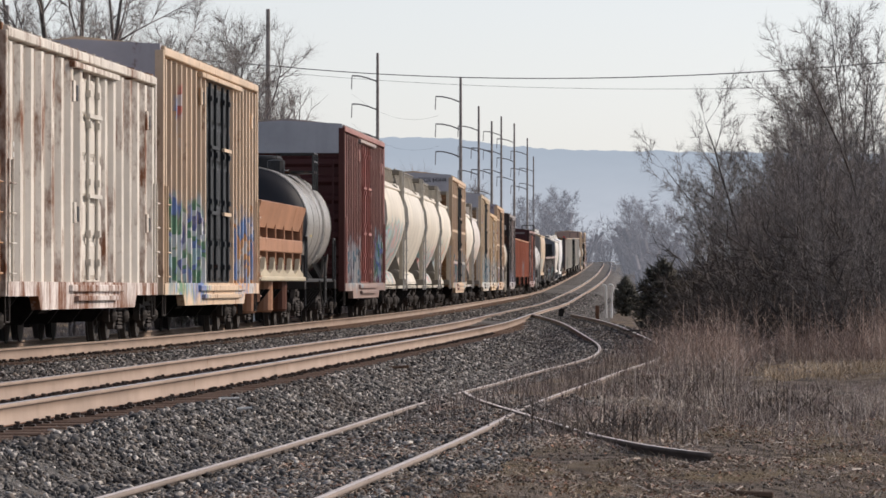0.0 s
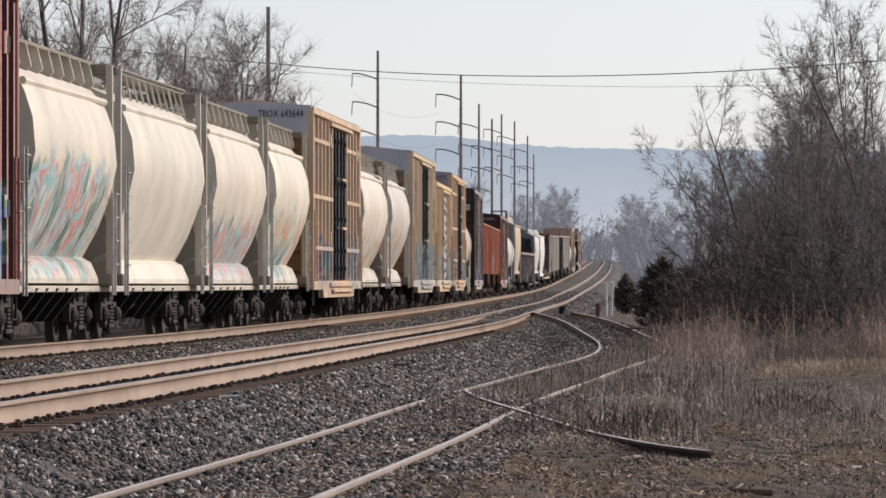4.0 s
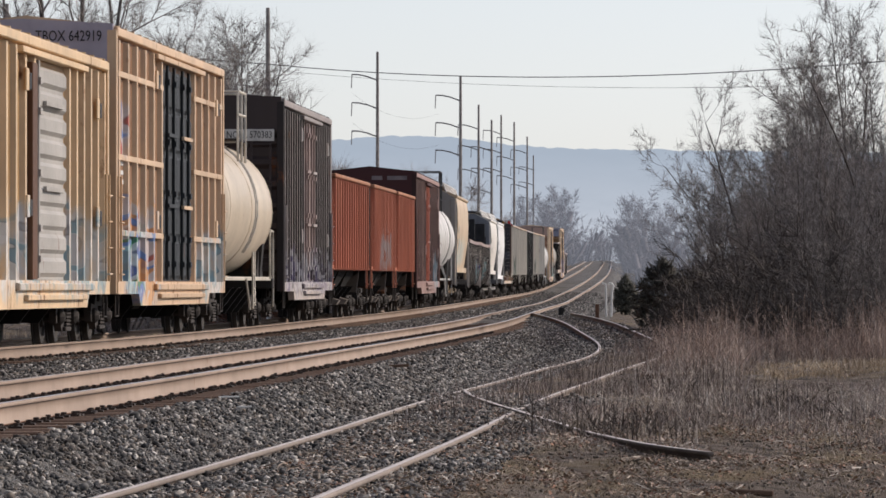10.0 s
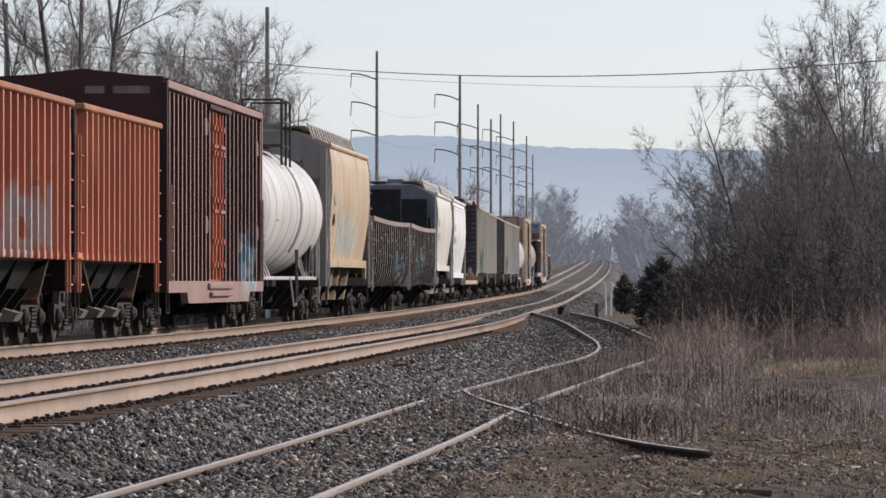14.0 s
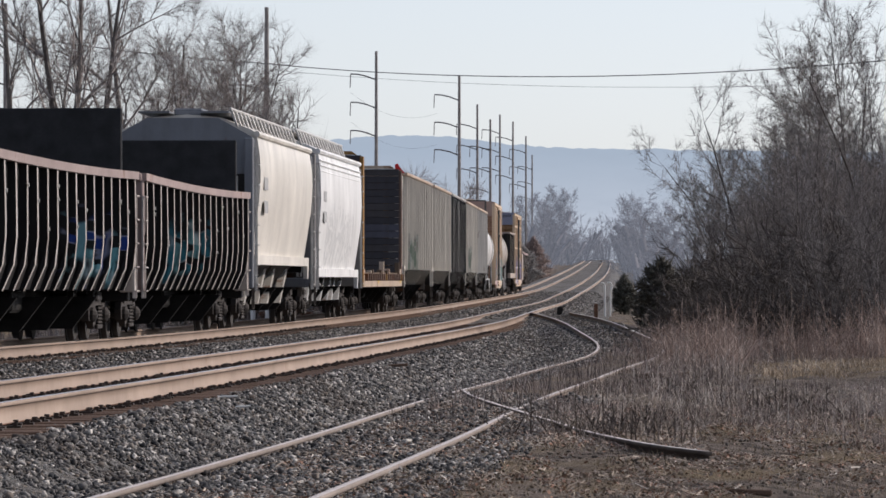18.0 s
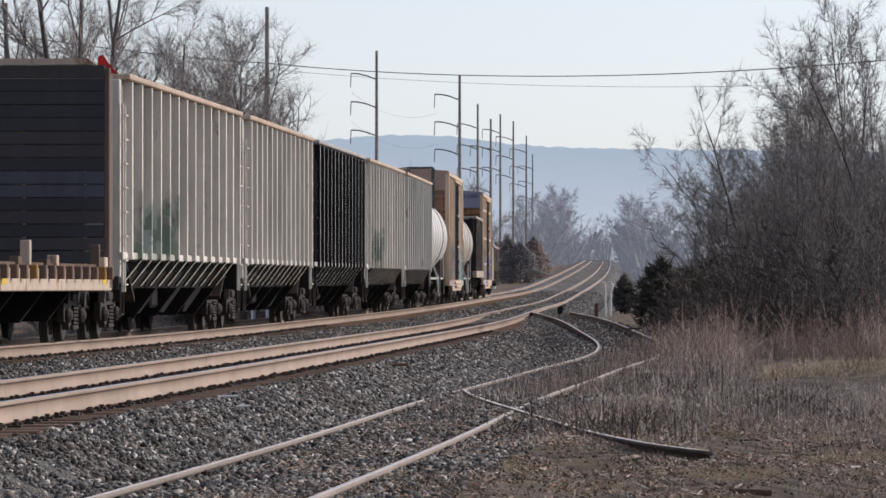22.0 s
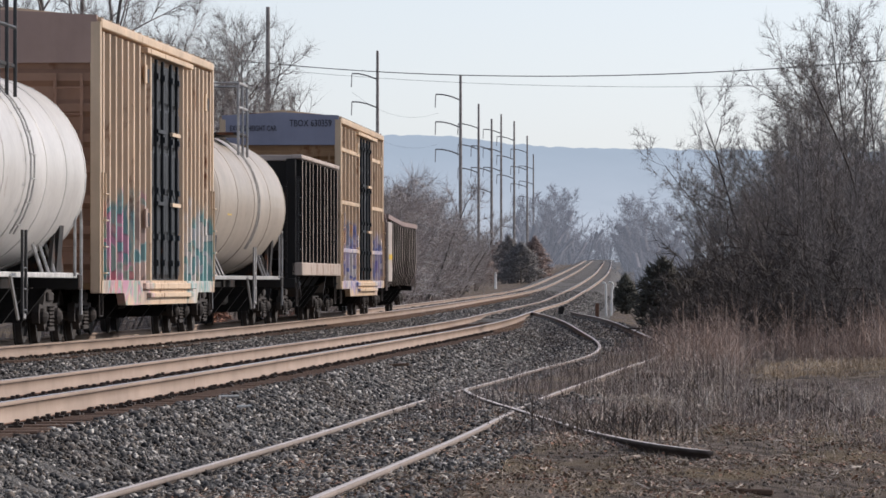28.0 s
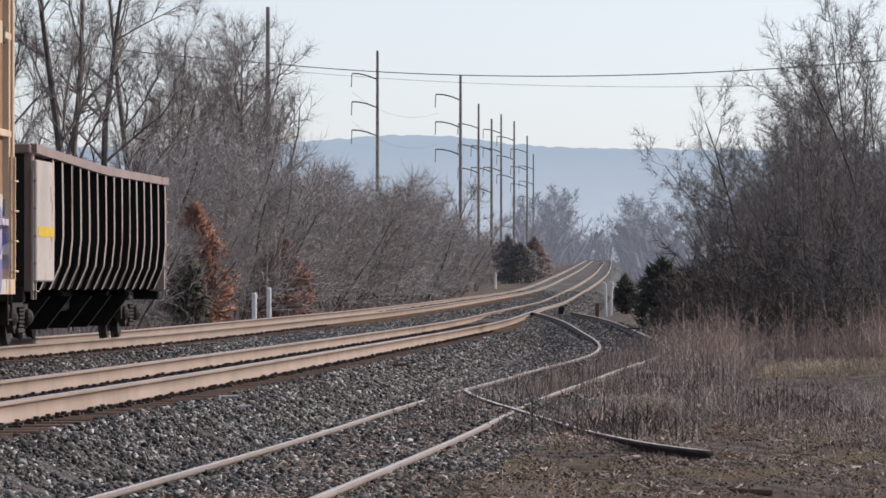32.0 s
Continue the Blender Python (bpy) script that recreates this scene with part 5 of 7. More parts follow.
    big_hopper(436.0, 453.7, "rust-stained tan covered hopper with graffiti", (0.60, 0.46, 0.31), (0.22, 0.205, 0.195), height=4.5, tags=((-5.5, 4.5, 1.6, 2.8, 4.6, ((0.62, 0.48, 0.3), (0.45, 0.55, 0.52), (0.3, 0.45, 0.5), (0.6, 0.56, 0.45))),), rust=0.22, words="GACX", words2="77124", rust_colour=(0.40, 0.20, 0.08))
    DARK, DRIB = (0.016, 0.015, 0.015), (0.52, 0.475, 0.44)
    gondola(454.5, 475.2, "black gondola car with worn grey ribs and blue graffiti", DARK, DRIB, tags=((0, 9, 1.0, 2.0, 3.2, ((0.02, 0.02, 0.02), (0.03, 0.07, 0.3), (0.02, 0.02, 0.02), (0.25, 0.5, 0.55))),), height=2.72, dots=True, wall=3.9, wide=0.14)
    gondola(475.9, 496.4, "black gondola car with worn grey ribs and teal graffiti", DARK, DRIB, tags=((-6, 2, 1.0, 2.1, 5.2, ((0.02, 0.02, 0.02), (0.05, 0.22, 0.28), (0.02, 0.02, 0.02), (0.2, 0.4, 0.42))),), height=2.72, dots=True, wall=3.9, wide=0.14)
    big_hopper(497.9, 515.5, "clean cream covered hopper with a grey end", (0.77, 0.73, 0.66), (0.19, 0.20, 0.22), height=4.2, rust=0.04, words="HMBX", words2="-", black_end=True)
    big_hopper(516.5, 534.8, "white covered hopper with grey patches on its side", (0.84, 0.84, 0.83), (0.26, 0.25, 0.24), height=4.27, rust=0.03, lines=True, skirt_z=1.3,
               tags=((-5.5, 5.5, 1.2, 2.9, 2.5, ((0.84, 0.84, 0.83), (0.60, 0.61, 0.61), (0.84, 0.84, 0.83), (0.6, 0.61, 0.61))),))
    bulkhead_flat(535.4, 556.4)
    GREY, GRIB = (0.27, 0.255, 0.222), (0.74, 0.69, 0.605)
    for a, b, col, rc, lab in ((557.4, 579.3, GREY, GRIB, "grey open hopper with pale ribs and rusty rim"), (580.0, 599.7, GREY, GRIB, "grey open hopper with pale ribs and rusty rim"),
                               (600.5, 620.5, (0.012, 0.013, 0.016), (0.52, 0.51, 0.49), "black open hopper with scuffed ribs"), (621.2, 641.4, (0.30, 0.285, 0.25), GRIB, "grey open hopper with pale ribs and faint graffiti"),
                               (642.0, 662.7, (0.26, 0.25, 0.235), (0.62, 0.595, 0.55), "grey open hopper with pale ribs at the tail of its block")):
        open_hopper(a, b, lab, col, rc, height=4.42, ribs=14, low=1.36, rim_colour=(0.55, 0.42, 0.32) if col[0] > 0.1 else (0.4, 0.38, 0.36), rust=0.16, depth=0.15, inset=0.6, rib_w=0.15 if col[0] > 0.1 else 0.09, end_colour=(0.05, 0.045, 0.04),
                    tags=((-9, -2, 1.2, 2.5, a, ((0.26, 0.25, 0.225), (0.2, 0.26, 0.2), (0.26, 0.25, 0.225), (0.12, 0.2, 0.15))),) if a < 570 or 610 < a < 630 and col[0] > 0.1 else ())
    tank_car(663.8, 679.6, "white tank car with streaked barrel and bolted band", (0.66, 0.64, 0.61), over=0.12, radius=1.53, axis_z=2.6, rail_colour=(0.04, 0.04, 0.04), platform=0.9, jacket=5, tall=1.0, deck=(0.5, 0.49, 0.47))
    box_car(680.4, 698.9, "yellow ribbed boxcar with black doors and pink and teal graffiti", (0.34, 0.205, 0.105), (0.68, 0.52, 0.365), cap=(0.36, 0.255, 0.215), cap_words="", posts=(9, 8), door=(0.42, 0.68), height=5.26,
            tags=((-9, -2, 0.5, 2.4, 4.2, PINKS), (4, 9, 0.5, 2.4, 9.9, ((0.2, 0.5, 0.48), (0.5, 0.55, 0.6), (0.15, 0.4, 0.42), (0.6, 0.6, 0.6)))), end_colour=(0.34, 0.20, 0.135))
    tank_car(700.0, 718.0, "beige tank car with yellow markings", (0.47, 0.41, 0.345), over=0.2, radius=1.5, axis_z=2.6, rail_colour=(0.35, 0.34, 0.33), platform=1.1, jacket=3, marks=(0.62, 0.45, 0.1), tall=1.0)
    open_hopper(721.0, 735.1, "black open hopper with battered ribs", (0.013, 0.012, 0.012), (0.42, 0.36, 0.31), height=3.92, ribs=11, low=1.2, rim_colour=(0.5, 0.42, 0.37), rust=0.2, kick=False, rib_w=0.13, depth=0.14, sill=(0.52, 0.43, 0.36), jitter=0.03)
    box_car(735.6, 754.7, "tan boxcar with bands, black doors and purple graffiti", (0.35, 0.205, 0.105), (0.66, 0.495, 0.335), cap=(0.32, 0.33, 0.42), cap_words="TBOX 630359", words="EXCESS HEIGHT CAR", posts=(6, 5), door=(0.42, 0.70), bands=(4.38, 3.02, 1.78),
            tags=((-9, -2.5, 0.6, 2.4, 3.7, PURPLE), (4, 9, 0.6, 2.4, 5.7, PURPLE), (-8.5, -4, 1.8, 2.6, 8.0, REDS)), height=5.3)
    gondola(756.8, 775.0, "black gondola car with bent rim at the end of the train", (0.016, 0.014, 0.013), (0.36, 0.31, 0.28), height=2.72, ribs=15, bent=0.16, low=0.86, corner=2.1, rim_colour=(0.34, 0.26, 0.24))


def dump_car(near, far):
    car = new_car("side_dump_car", near, far, "rusty orange side dump car with pale toothed skirt", "dump car")
    L = far - near
    h = L / 2
    body = weathered("dump_body", (0.42, 0.22, 0.13), 0.2, 0.3, owner=car)
    pale = weathered("dump_pale", (0.52, 0.46, 0.34), 0.12, 0.25, owner=car)
    dark = weathered("dump_inside", (0.10, 0.035, 0.02), 0.3, 0.4, owner=car)
    part("tub", Shape().box(-1.2, 1.15, -h + 0.5, h - 0.3, 1.25, 2.6), dark, car)
    part("top_board", Shape().prism([(1.2, 2.25), (1.36, 2.2), (1.5, 2.75), (1.42, 2.78), (1.15, 2.4)], -h + 0.3, h - 0.25), body, car)
    part("middle_board", Shape().box(1.3, 1.42, -h + 0.35, h - 0.3, 1.68, 1.98, 0.02), body, car)
    part("far_board", Shape().prism([(-1.2, 1.3), (-1.36, 1.3), (-1.5, 2.75), (-1.42, 2.78)], -h + 0.3, h - 0.25), body, car)
    n = 6
    for k in range(n):
        y = -h + 0.6 + (L - 1.2) * k / (n - 1)
        part("upright", Shape().box(1.2, 1.4, y - 0.06, y + 0.06, 1.4, 2.3, 0.015), body, car)
    for k in range(n - 1):
        a = -h + 0.6 + (L - 1.2) * k / (n - 1)
        d = (L - 1.2) / (n - 1)
        part("skirt_tooth", Shape().prism([(a, 1.1), (a + d, 1.1), (a + d, 1.2), (a + d * 0.62, 1.3), (a + d * 0.5, 1.56), (a + d * 0.38, 1.3), (a, 1.2)], 1.36, 1.46, "x"), pale, car)
    part("lower_edge", Shape().box(1.3, 1.5, -h + 0.35, h - 0.3, 1.04, 1.14, 0.02), pale, car)
    for y in (-h + 0.9, -h + 0.5 + L * 0.36, h - 4.2):
        part("tipping_cylinder", Shape().lathe([(0.35, 0.2), (0.4, 0.24), (1.05, 0.24)], (1.1, y, 0), "z", 14), body if y < 0 else dark, car)
    part("end_board", Shape().prism([(-1.35, 1.1), (1.35, 1.1), (1.45, 2.75), (-1.45, 2.75)], -h + 0.3, -h + 0.42), body, car)
    part("end_board", Shape().prism([(-1.35, 1.1), (1.35, 1.1), (1.45, 2.75), (-1.45, 2.75)], h - 0.42, h - 0.3), body, car)
    ladder(car, 1.42, -h + 0.2, 0.6, 2.5, body)
    running_gear(car, L)


def bulkhead_flat(near, far):
    car = new_car("bulkhead_flatcar", near, far, "empty bulkhead flatcar with dark plank end walls", "flatcar")
    L = far - near
    h = L / 2
    deck = plain("deck_planks", (0.12, 0.085, 0.06), 0.9, 0, 0.4, 2.0, 0.4)
    yellow = weathered("bulkhead_yellow", (0.30, 0.165, 0.05), 0.3, 0.35, owner=car)
    sill = weathered("flat_sill", (0.55, 0.44, 0.34), 0.3, 0.3, owner=car)
    planks = [weathered("bulkhead_plank", c, 0.1, 0.5, owner=car, rough=0.85, rust_colour=(0.05, 0.032, 0.026)) for c in ((0.06, 0.058, 0.066), (0.105, 0.107, 0.135), (0.075, 0.07, 0.074))]
    part("deck", Shape().box(-1.45, 1.45, -h + 0.3, h - 0.3, 1.14, 1.24), deck, car)
    for s in (1, -1):
        x0, x1 = sorted((s * 1.4, s * 1.5))
        part("side_sill", Shape().box(x0, x1, -h + 0.25, h - 0.25, 0.82, 1.16, 0.015), sill, car)
    pocket = weathered("stake_pocket", (0.16, 0.105, 0.08), 0.3, 0.4, owner=car)
    part("yellow_mark", Shape().box(1.501, 1.506, -3.2, -2.6, 0.92, 1.08), plain("reflector_yellow", (0.62, 0.42, 0.04), 0.5, 0, 0.2, 5, 0), car)
    part("yellow_mark", Shape().box(1.501, 1.506, h - 1.6, h - 1.0, 0.92, 1.08), plain("reflector_yellow", (0.62, 0.42, 0.04), 0.5, 0, 0.2, 5, 0), car)
    rnd = random.Random(3)
    for k in range(19):
        y = -h + 0.9 + k * (L - 1.8) / 18
        part("stake_pocket", Shape().box(1.48, 1.6, y - 0.09, y + 0.09, 1.0, 1.2, 0.012), yellow if k in (9, 17) else pocket, car)
        if rnd.random() < 0.5:
            z = 1.26 + rnd.choice((0.03, 0.06, 0.1, 0.3))
            part("stake", Shape().box(1.36, 1.5, y - 0.1 + rnd.uniform(-0.25, 0.05), y + 0.1, 1.2, z, 0.01), deck if k % 3 else sill, car)
    for way in (-1, 1):
        y = way * (h - 0.55)
        k, z = 0, 1.26
        while z < 4.3:
            part("plank", Shape().box(-1.42, 1.42, y - 0.07 + rnd.uniform(-0.016, 0.016), y + 0.07, z, z + 0.205, 0.008), planks[1] if 2.3 < z < 2.75 else planks[0] if rnd.random() < 0.6 else planks[2], car)
            z += 0.215
        part("bulkhead_top", Shape().prism([(-1.46, z), (1.3, z), (1.15, z + 0.1), (-1.46, z + 0.1)], y - 0.1, y + 0.1), yellow if way < 0 else sill, car)
        for x in (1.45, -1.45):
            part("bulkhead_post", Shape().box(x - 0.05, x + 0.05, y - 0.05 if way > 0 else y - 0.4, y + 0.4 if way > 0 else y + 0.05, 0.85, z - 0.05, 0.015), yellow if way < 0 else pocket, car)
        for x in (-1.0, 0, 1.0):
            part("bulkhead_brace", Shape().prism([(y, 4.0), (y + way * 0.12, 4.0), (y + way * 0.45, 1.25), (y, 1.25)], x - 0.08, x + 0.08, "x"), yellow, car)
    part("end_marker", Shape().prism([(1.28, 4.34), (1.6, 4.36), (1.5, 4.46), (1.36, 4.66), (1.28, 4.62)], h - 0.36, h - 0.33), plain("marker_red", (0.6, 0.03, 0.03), 0.5), car, "small red flag on the end wall")
    running_gear(car, L, 2.0)


build_train()


# ================= plants =================
def grow(rng, out, p, d, length, r, level, spec):
    """One limb as a bent line of pieces, then its own limbs. out gathers (p, q, r0, r1, level)."""
    n = spec["pieces"][level]
    step = length / n
    tip = spec.get("tip", 0.012)
    r_end = max(tip, r * spec["taper"][level])
    for i in range(n):
        bend = spec["bend"][level]
        d = (d + Vector((rng.gauss(0, bend), rng.gauss(0, bend), rng.gauss(0, bend) + spec["lift"][level]))).normalized()
        q = p + d * step
        ra, rb = r + (r_end - r) * i / n, r + (r_end - r) * (i + 1) / n
        out.append((p.x, p.y, p.z, q.x, q.y, q.z, ra, rb, level, spec["stem"]))
        if level + 1 < len(spec["pieces"]) and (i + 1) / n > spec["from"][level]:
            for _ in range(spec["kids"][level] if rng.random() < 0.85 else 1):
                side = d.cross(Vector((rng.gauss(0, 1), rng.gauss(0, 1), rng.gauss(0, 1)))).normalized()
                open_ = rng.uniform(*spec["angle"][level])
                kd = (d * math.cos(open_) + side * math.sin(open_)).normalized()
                left = 1 - 0.6 * (i + 1) / n
                grow(rng, out, q, kd, length * spec["ratio"][level] * left * rng.uniform(0.6, 1.15), max(tip, rb * 0.6), level + 1, spec)
        p = q


def stem_mesh(name, segs, sides=6):
    """One stem as a single tapered tube through its bends, closed at both ends."""
    pts = [Vector(segs[0][0:3])] + [Vector(s[3:6]) for s in segs]
    rad = [segs[0][6]] + [s[7] for s in segs]
    v, f, a = [], [], Vector((1, 0, 0))
    for i, p in enumerate(pts):
        d = (pts[min(i + 1, len(pts) - 1)] - pts[max(i - 1, 0)]).normalized()
        a = (a - d * a.dot(d)).normalized()
        b = d.cross(a)
        v += [p + (a * math.cos(6.28319 * k / sides) + b * math.sin(6.28319 * k / sides)) * rad[i] for k in range(sides)]
    for i in range(len(pts) - 1):
        f += [(i * sides + k, i * sides + (k + 1) % sides, (i + 1) * sides + (k + 1) % sides, (i + 1) * sides + k) for k in range(sides)]
    f += [tuple(range(sides))[::-1], tuple(range((len(pts) - 1) * sides, len(pts) * sides))]
    return Shape().add(v, f).mesh(name, True)


def twig_mesh(name, segs, fine=0, reach=0.5, thin=0.006):
    """Twigs: three-sided pieces; the last piece of each limb runs to a point. fine: hair-thin shoots on each outer twig."""
    s = np.array(segs, float)
    top = s[:, 8].max()
    end = np.zeros(len(s), bool)
    end[:-1] = (s[:-1, 8] == top) & (np.abs(s[:-1, 3:6] - s[1:, 0:3]).sum(1) > 1e-6)
    end[-1] = True
    p, q, r0, r1 = s[:, 0:3], s[:, 3:6], s[:, 6:7], s[:, 7:8]
    d = q - p
    d /= np.linalg.norm(d, axis=1, keepdims=True) + 1e-9
    ref = np.where(np.abs(d[:, 2:3]) < 0.9, np.array([[0, 0, 1.0]]), np.array([[1.0, 0, 0]]))
    a = np.cross(d, ref)
    a /= np.linalg.norm(a, axis=1, keepdims=True) + 1e-9
    b = np.cross(d, a)
    ring = lambda base, r, i: np.stack([base[i] + r[i] * (a[i] * math.cos(t) + b[i] * math.sin(t)) for t in (0, 2.0944, 4.1888)], 1)
    body, tips = ~end, end
    v1 = np.concatenate([ring(p, r0, body), ring(q, r1, body)], 1)
    f1 = np.array([(0, 1, 4), (0, 4, 3), (1, 2, 5), (1, 5, 4), (2, 0, 3), (2, 3, 5)])[None] + 6 * np.arange(len(v1))[:, None, None]
    v2 = np.concatenate([ring(p, r0, tips), q[tips][:, None]], 1)
    f2 = np.array([(0, 1, 3), (1, 2, 3), (2, 0, 3)])[None] + 4 * np.arange(len(v2))[:, None, None] + 6 * len(v1)
    vs, fs = [v1.reshape(-1, 3), v2.reshape(-1, 3)], [f1.reshape(-1, 3), f2.reshape(-1, 3)]
    if fine:
        rng = np.random.default_rng(len(s))
        o = np.repeat(s[s[:, 8] == top], fine, 0)
        n = len(o)
        at = o[:, 0:3] + (o[:, 3:6] - o[:, 0:3]) * rng.random((n, 1))
        way = o[:, 3:6] - o[:, 0:3]
        way = way / (np.linalg.norm(way, axis=1, keepdims=True) + 1e-9) + rng.normal(0, 0.55, (n, 3)) + np.array([0, 0, 0.15])
        way /= np.linalg.norm(way, axis=1, keepdims=True)
        across = np.cross(way, rng.normal(size=(n, 3)))
        across /= np.linalg.norm(across, axis=1, keepdims=True) + 1e-9
        v3 = np.stack([at - across * thin, at + across * thin, at + way * reach * rng.uniform(0.4, 1.2, (n, 1))], 1)
        vs.append(v3.reshape(-1, 3))
        fs.append(np.arange(3 * n).reshape(-1, 3) + sum(len(v) for v in vs[:2]))
    return fast_mesh(name, np.concatenate(vs), np.concatenate(fs))


def bark(name, colour):
    m, n, l, b = nodes_of(name)
    co = n.new("ShaderNodeTexCoord").outputs["Object"]
    g = n.new("ShaderNodeNewGeometry")
    base = mix_rgb(n, l, g.outputs["Random Per Island"], tuple(c * 0.5 for c in colour), tuple(min(0.7, c * 1.9) for c in colour))
    base = mix_rgb(n, l, ramp(n, l, noise_at(n, l, co, 6, 4, (1, 1, 0.3)), 0.35, 0.7), base, tuple(c * 0.5 for c in colour))
    info = n.new("ShaderNodeObjectInfo")
    base = mix_rgb(n, l, math_node(n, l, "MULTIPLY", info.outputs["Random"], 0.35), base, (0.13, 0.09, 0.065))
    l.new(base, b.inputs["Base Color"])
    b.inputs["Roughness"].default_value = 0.85
    return m


M_BARK = bark("bark_dark", (0.10, 0.088, 0.08))
M_TWIG = bark("twig_grey", (0.27, 0.24, 0.225))
M_HEDGE = bark("hedge_twig", (0.53, 0.435, 0.40))
M_TWIGR = bark("twig_thicket", (0.195, 0.178, 0.172))
M_BRUSH = bark("brush_brown", (0.062, 0.056, 0.054))
M_CEDAR = bark("cedar_red", (0.30, 0.145, 0.095))
M_CEDARD = bark("cedar_green", (0.075, 0.075, 0.06))
# far evergreens: cedar colours paled and greyed to put haze in them
M_FARCEDAR = bark("far_cedar_hazed", (0.20, 0.20, 0.205))
M_FARRED = bark("far_cedar_red_hazed", (0.30, 0.225, 0.205))

TALL = dict(pieces=(9, 6, 4, 2), kids=(2, 2, 2), taper=(0.22, 0.25, 0.3, 0.5), bend=(0.05, 0.10, 0.13, 0.18), lift=(0.03, 0.07, 0.05, 0.03), angle=((0.45, 0.95), (0.4, 0.85), (0.4, 0.9)), ratio=(0.5, 0.5, 0.6), tip=0.009)
TALL["from"] = (0.3, 0.2, 0.2)
BROAD = dict(TALL, pieces=(7, 6, 4, 2), kids=(3, 2, 2), ratio=(0.75, 0.5, 0.5), bend=(0.07, 0.12, 0.18, 0.22))
BROAD["from"] = (0.22, 0.2, 0.1)
BUSH = dict(pieces=(6, 5, 2), kids=(3, 2), taper=(0.3, 0.35, 0.6), bend=(0.11, 0.16, 0.22), lift=(0.04, 0.03, 0.0), angle=((0.35, 1.0), (0.4, 1.1)), ratio=(0.6, 0.5), tip=0.011)
BUSH["from"] = (0.1, 0.1)
WAND = dict(pieces=(8, 4, 2), kids=(2, 2), taper=(0.22, 0.35, 0.6), bend=(0.06, 0.12, 0.2), lift=(0.02, 0.06, 0.03), angle=((0.35, 0.85), (0.35, 0.9)), ratio=(0.42, 0.5), tip=0.0085)
WAND["from"] = (0.2, 0.12)
LEANING = dict(BROAD, pieces=(8, 5, 3, 2), kids=(2, 2, 2), ratio=(0.52, 0.5, 0.5), bend=(0.06, 0.11, 0.16, 0.22), tip=0.0075)
LEANING["from"] = (0.3, 0.2, 0.2)
BRIAR = dict(pieces=(6, 2), kids=(4,), taper=(0.5, 0.7), bend=(0.2, 0.28), lift=(-0.07, -0.02), angle=((0.4, 1.2),), ratio=(0.5,), tip=0.010)
BRIAR["from"] = (0.05,)


def woody(seed, spec, stems, height, radius, lean, base=0.3):
    rng = random.Random(seed)
    out = []
    for k in range(stems):
        a = rng.uniform(0, 6.28)
        t = rng.uniform(0.2, 1.0) * lean
        d = Vector((math.cos(a) * t, math.sin(a) * t, 1)).normalized()
        spec = dict(spec, stem=k)
        grow(rng, out, Vector((math.cos(a) * base * rng.random(), math.sin(a) * base * rng.random(), -0.15)), d, height * rng.uniform(0.75, 1.05), radius * rng.uniform(0.7, 1.1), 0, spec)
    return out


def plant(name, segs, thick_mat, thin_mat, label, category, group, trunk="trunk", crown="crown", fine=0, reach=0.5, thin=0.006):
    """A plant at the origin: its thick limbs and its twigs as two parts."""
    ob = tagged(new(name), label, category, group)
    twigs = [s for s in segs if s[8] > 0]
    for k in sorted({s[9] for s in segs}):
        part(trunk, stem_mesh(trunk, [s for s in segs if s[8] == 0 and s[9] == k], 6 if trunk != "cane" else 4), thick_mat, ob)
    part(crown, twig_mesh(crown, twigs, fine, reach, thin), thin_mat, ob)
    return ob


def set_down(proto, spots):
    """Copies of a plant at (x, y, size, turn); the first spot takes the plant itself."""
    for i, (x, y, size, turn) in enumerate(spots):
        m = Matrix.Translation((x, y, float(ground_z(x, y)) - 0.05)) @ Euler((0, 0, turn)).to_matrix().to_4x4()
        if i == 0:
            proto.matrix_basis = m @ Matrix.Diagonal((size, size, size, 1))
        else:
            c = copy_thing(proto, m)
            c.scale = (size, size, size)


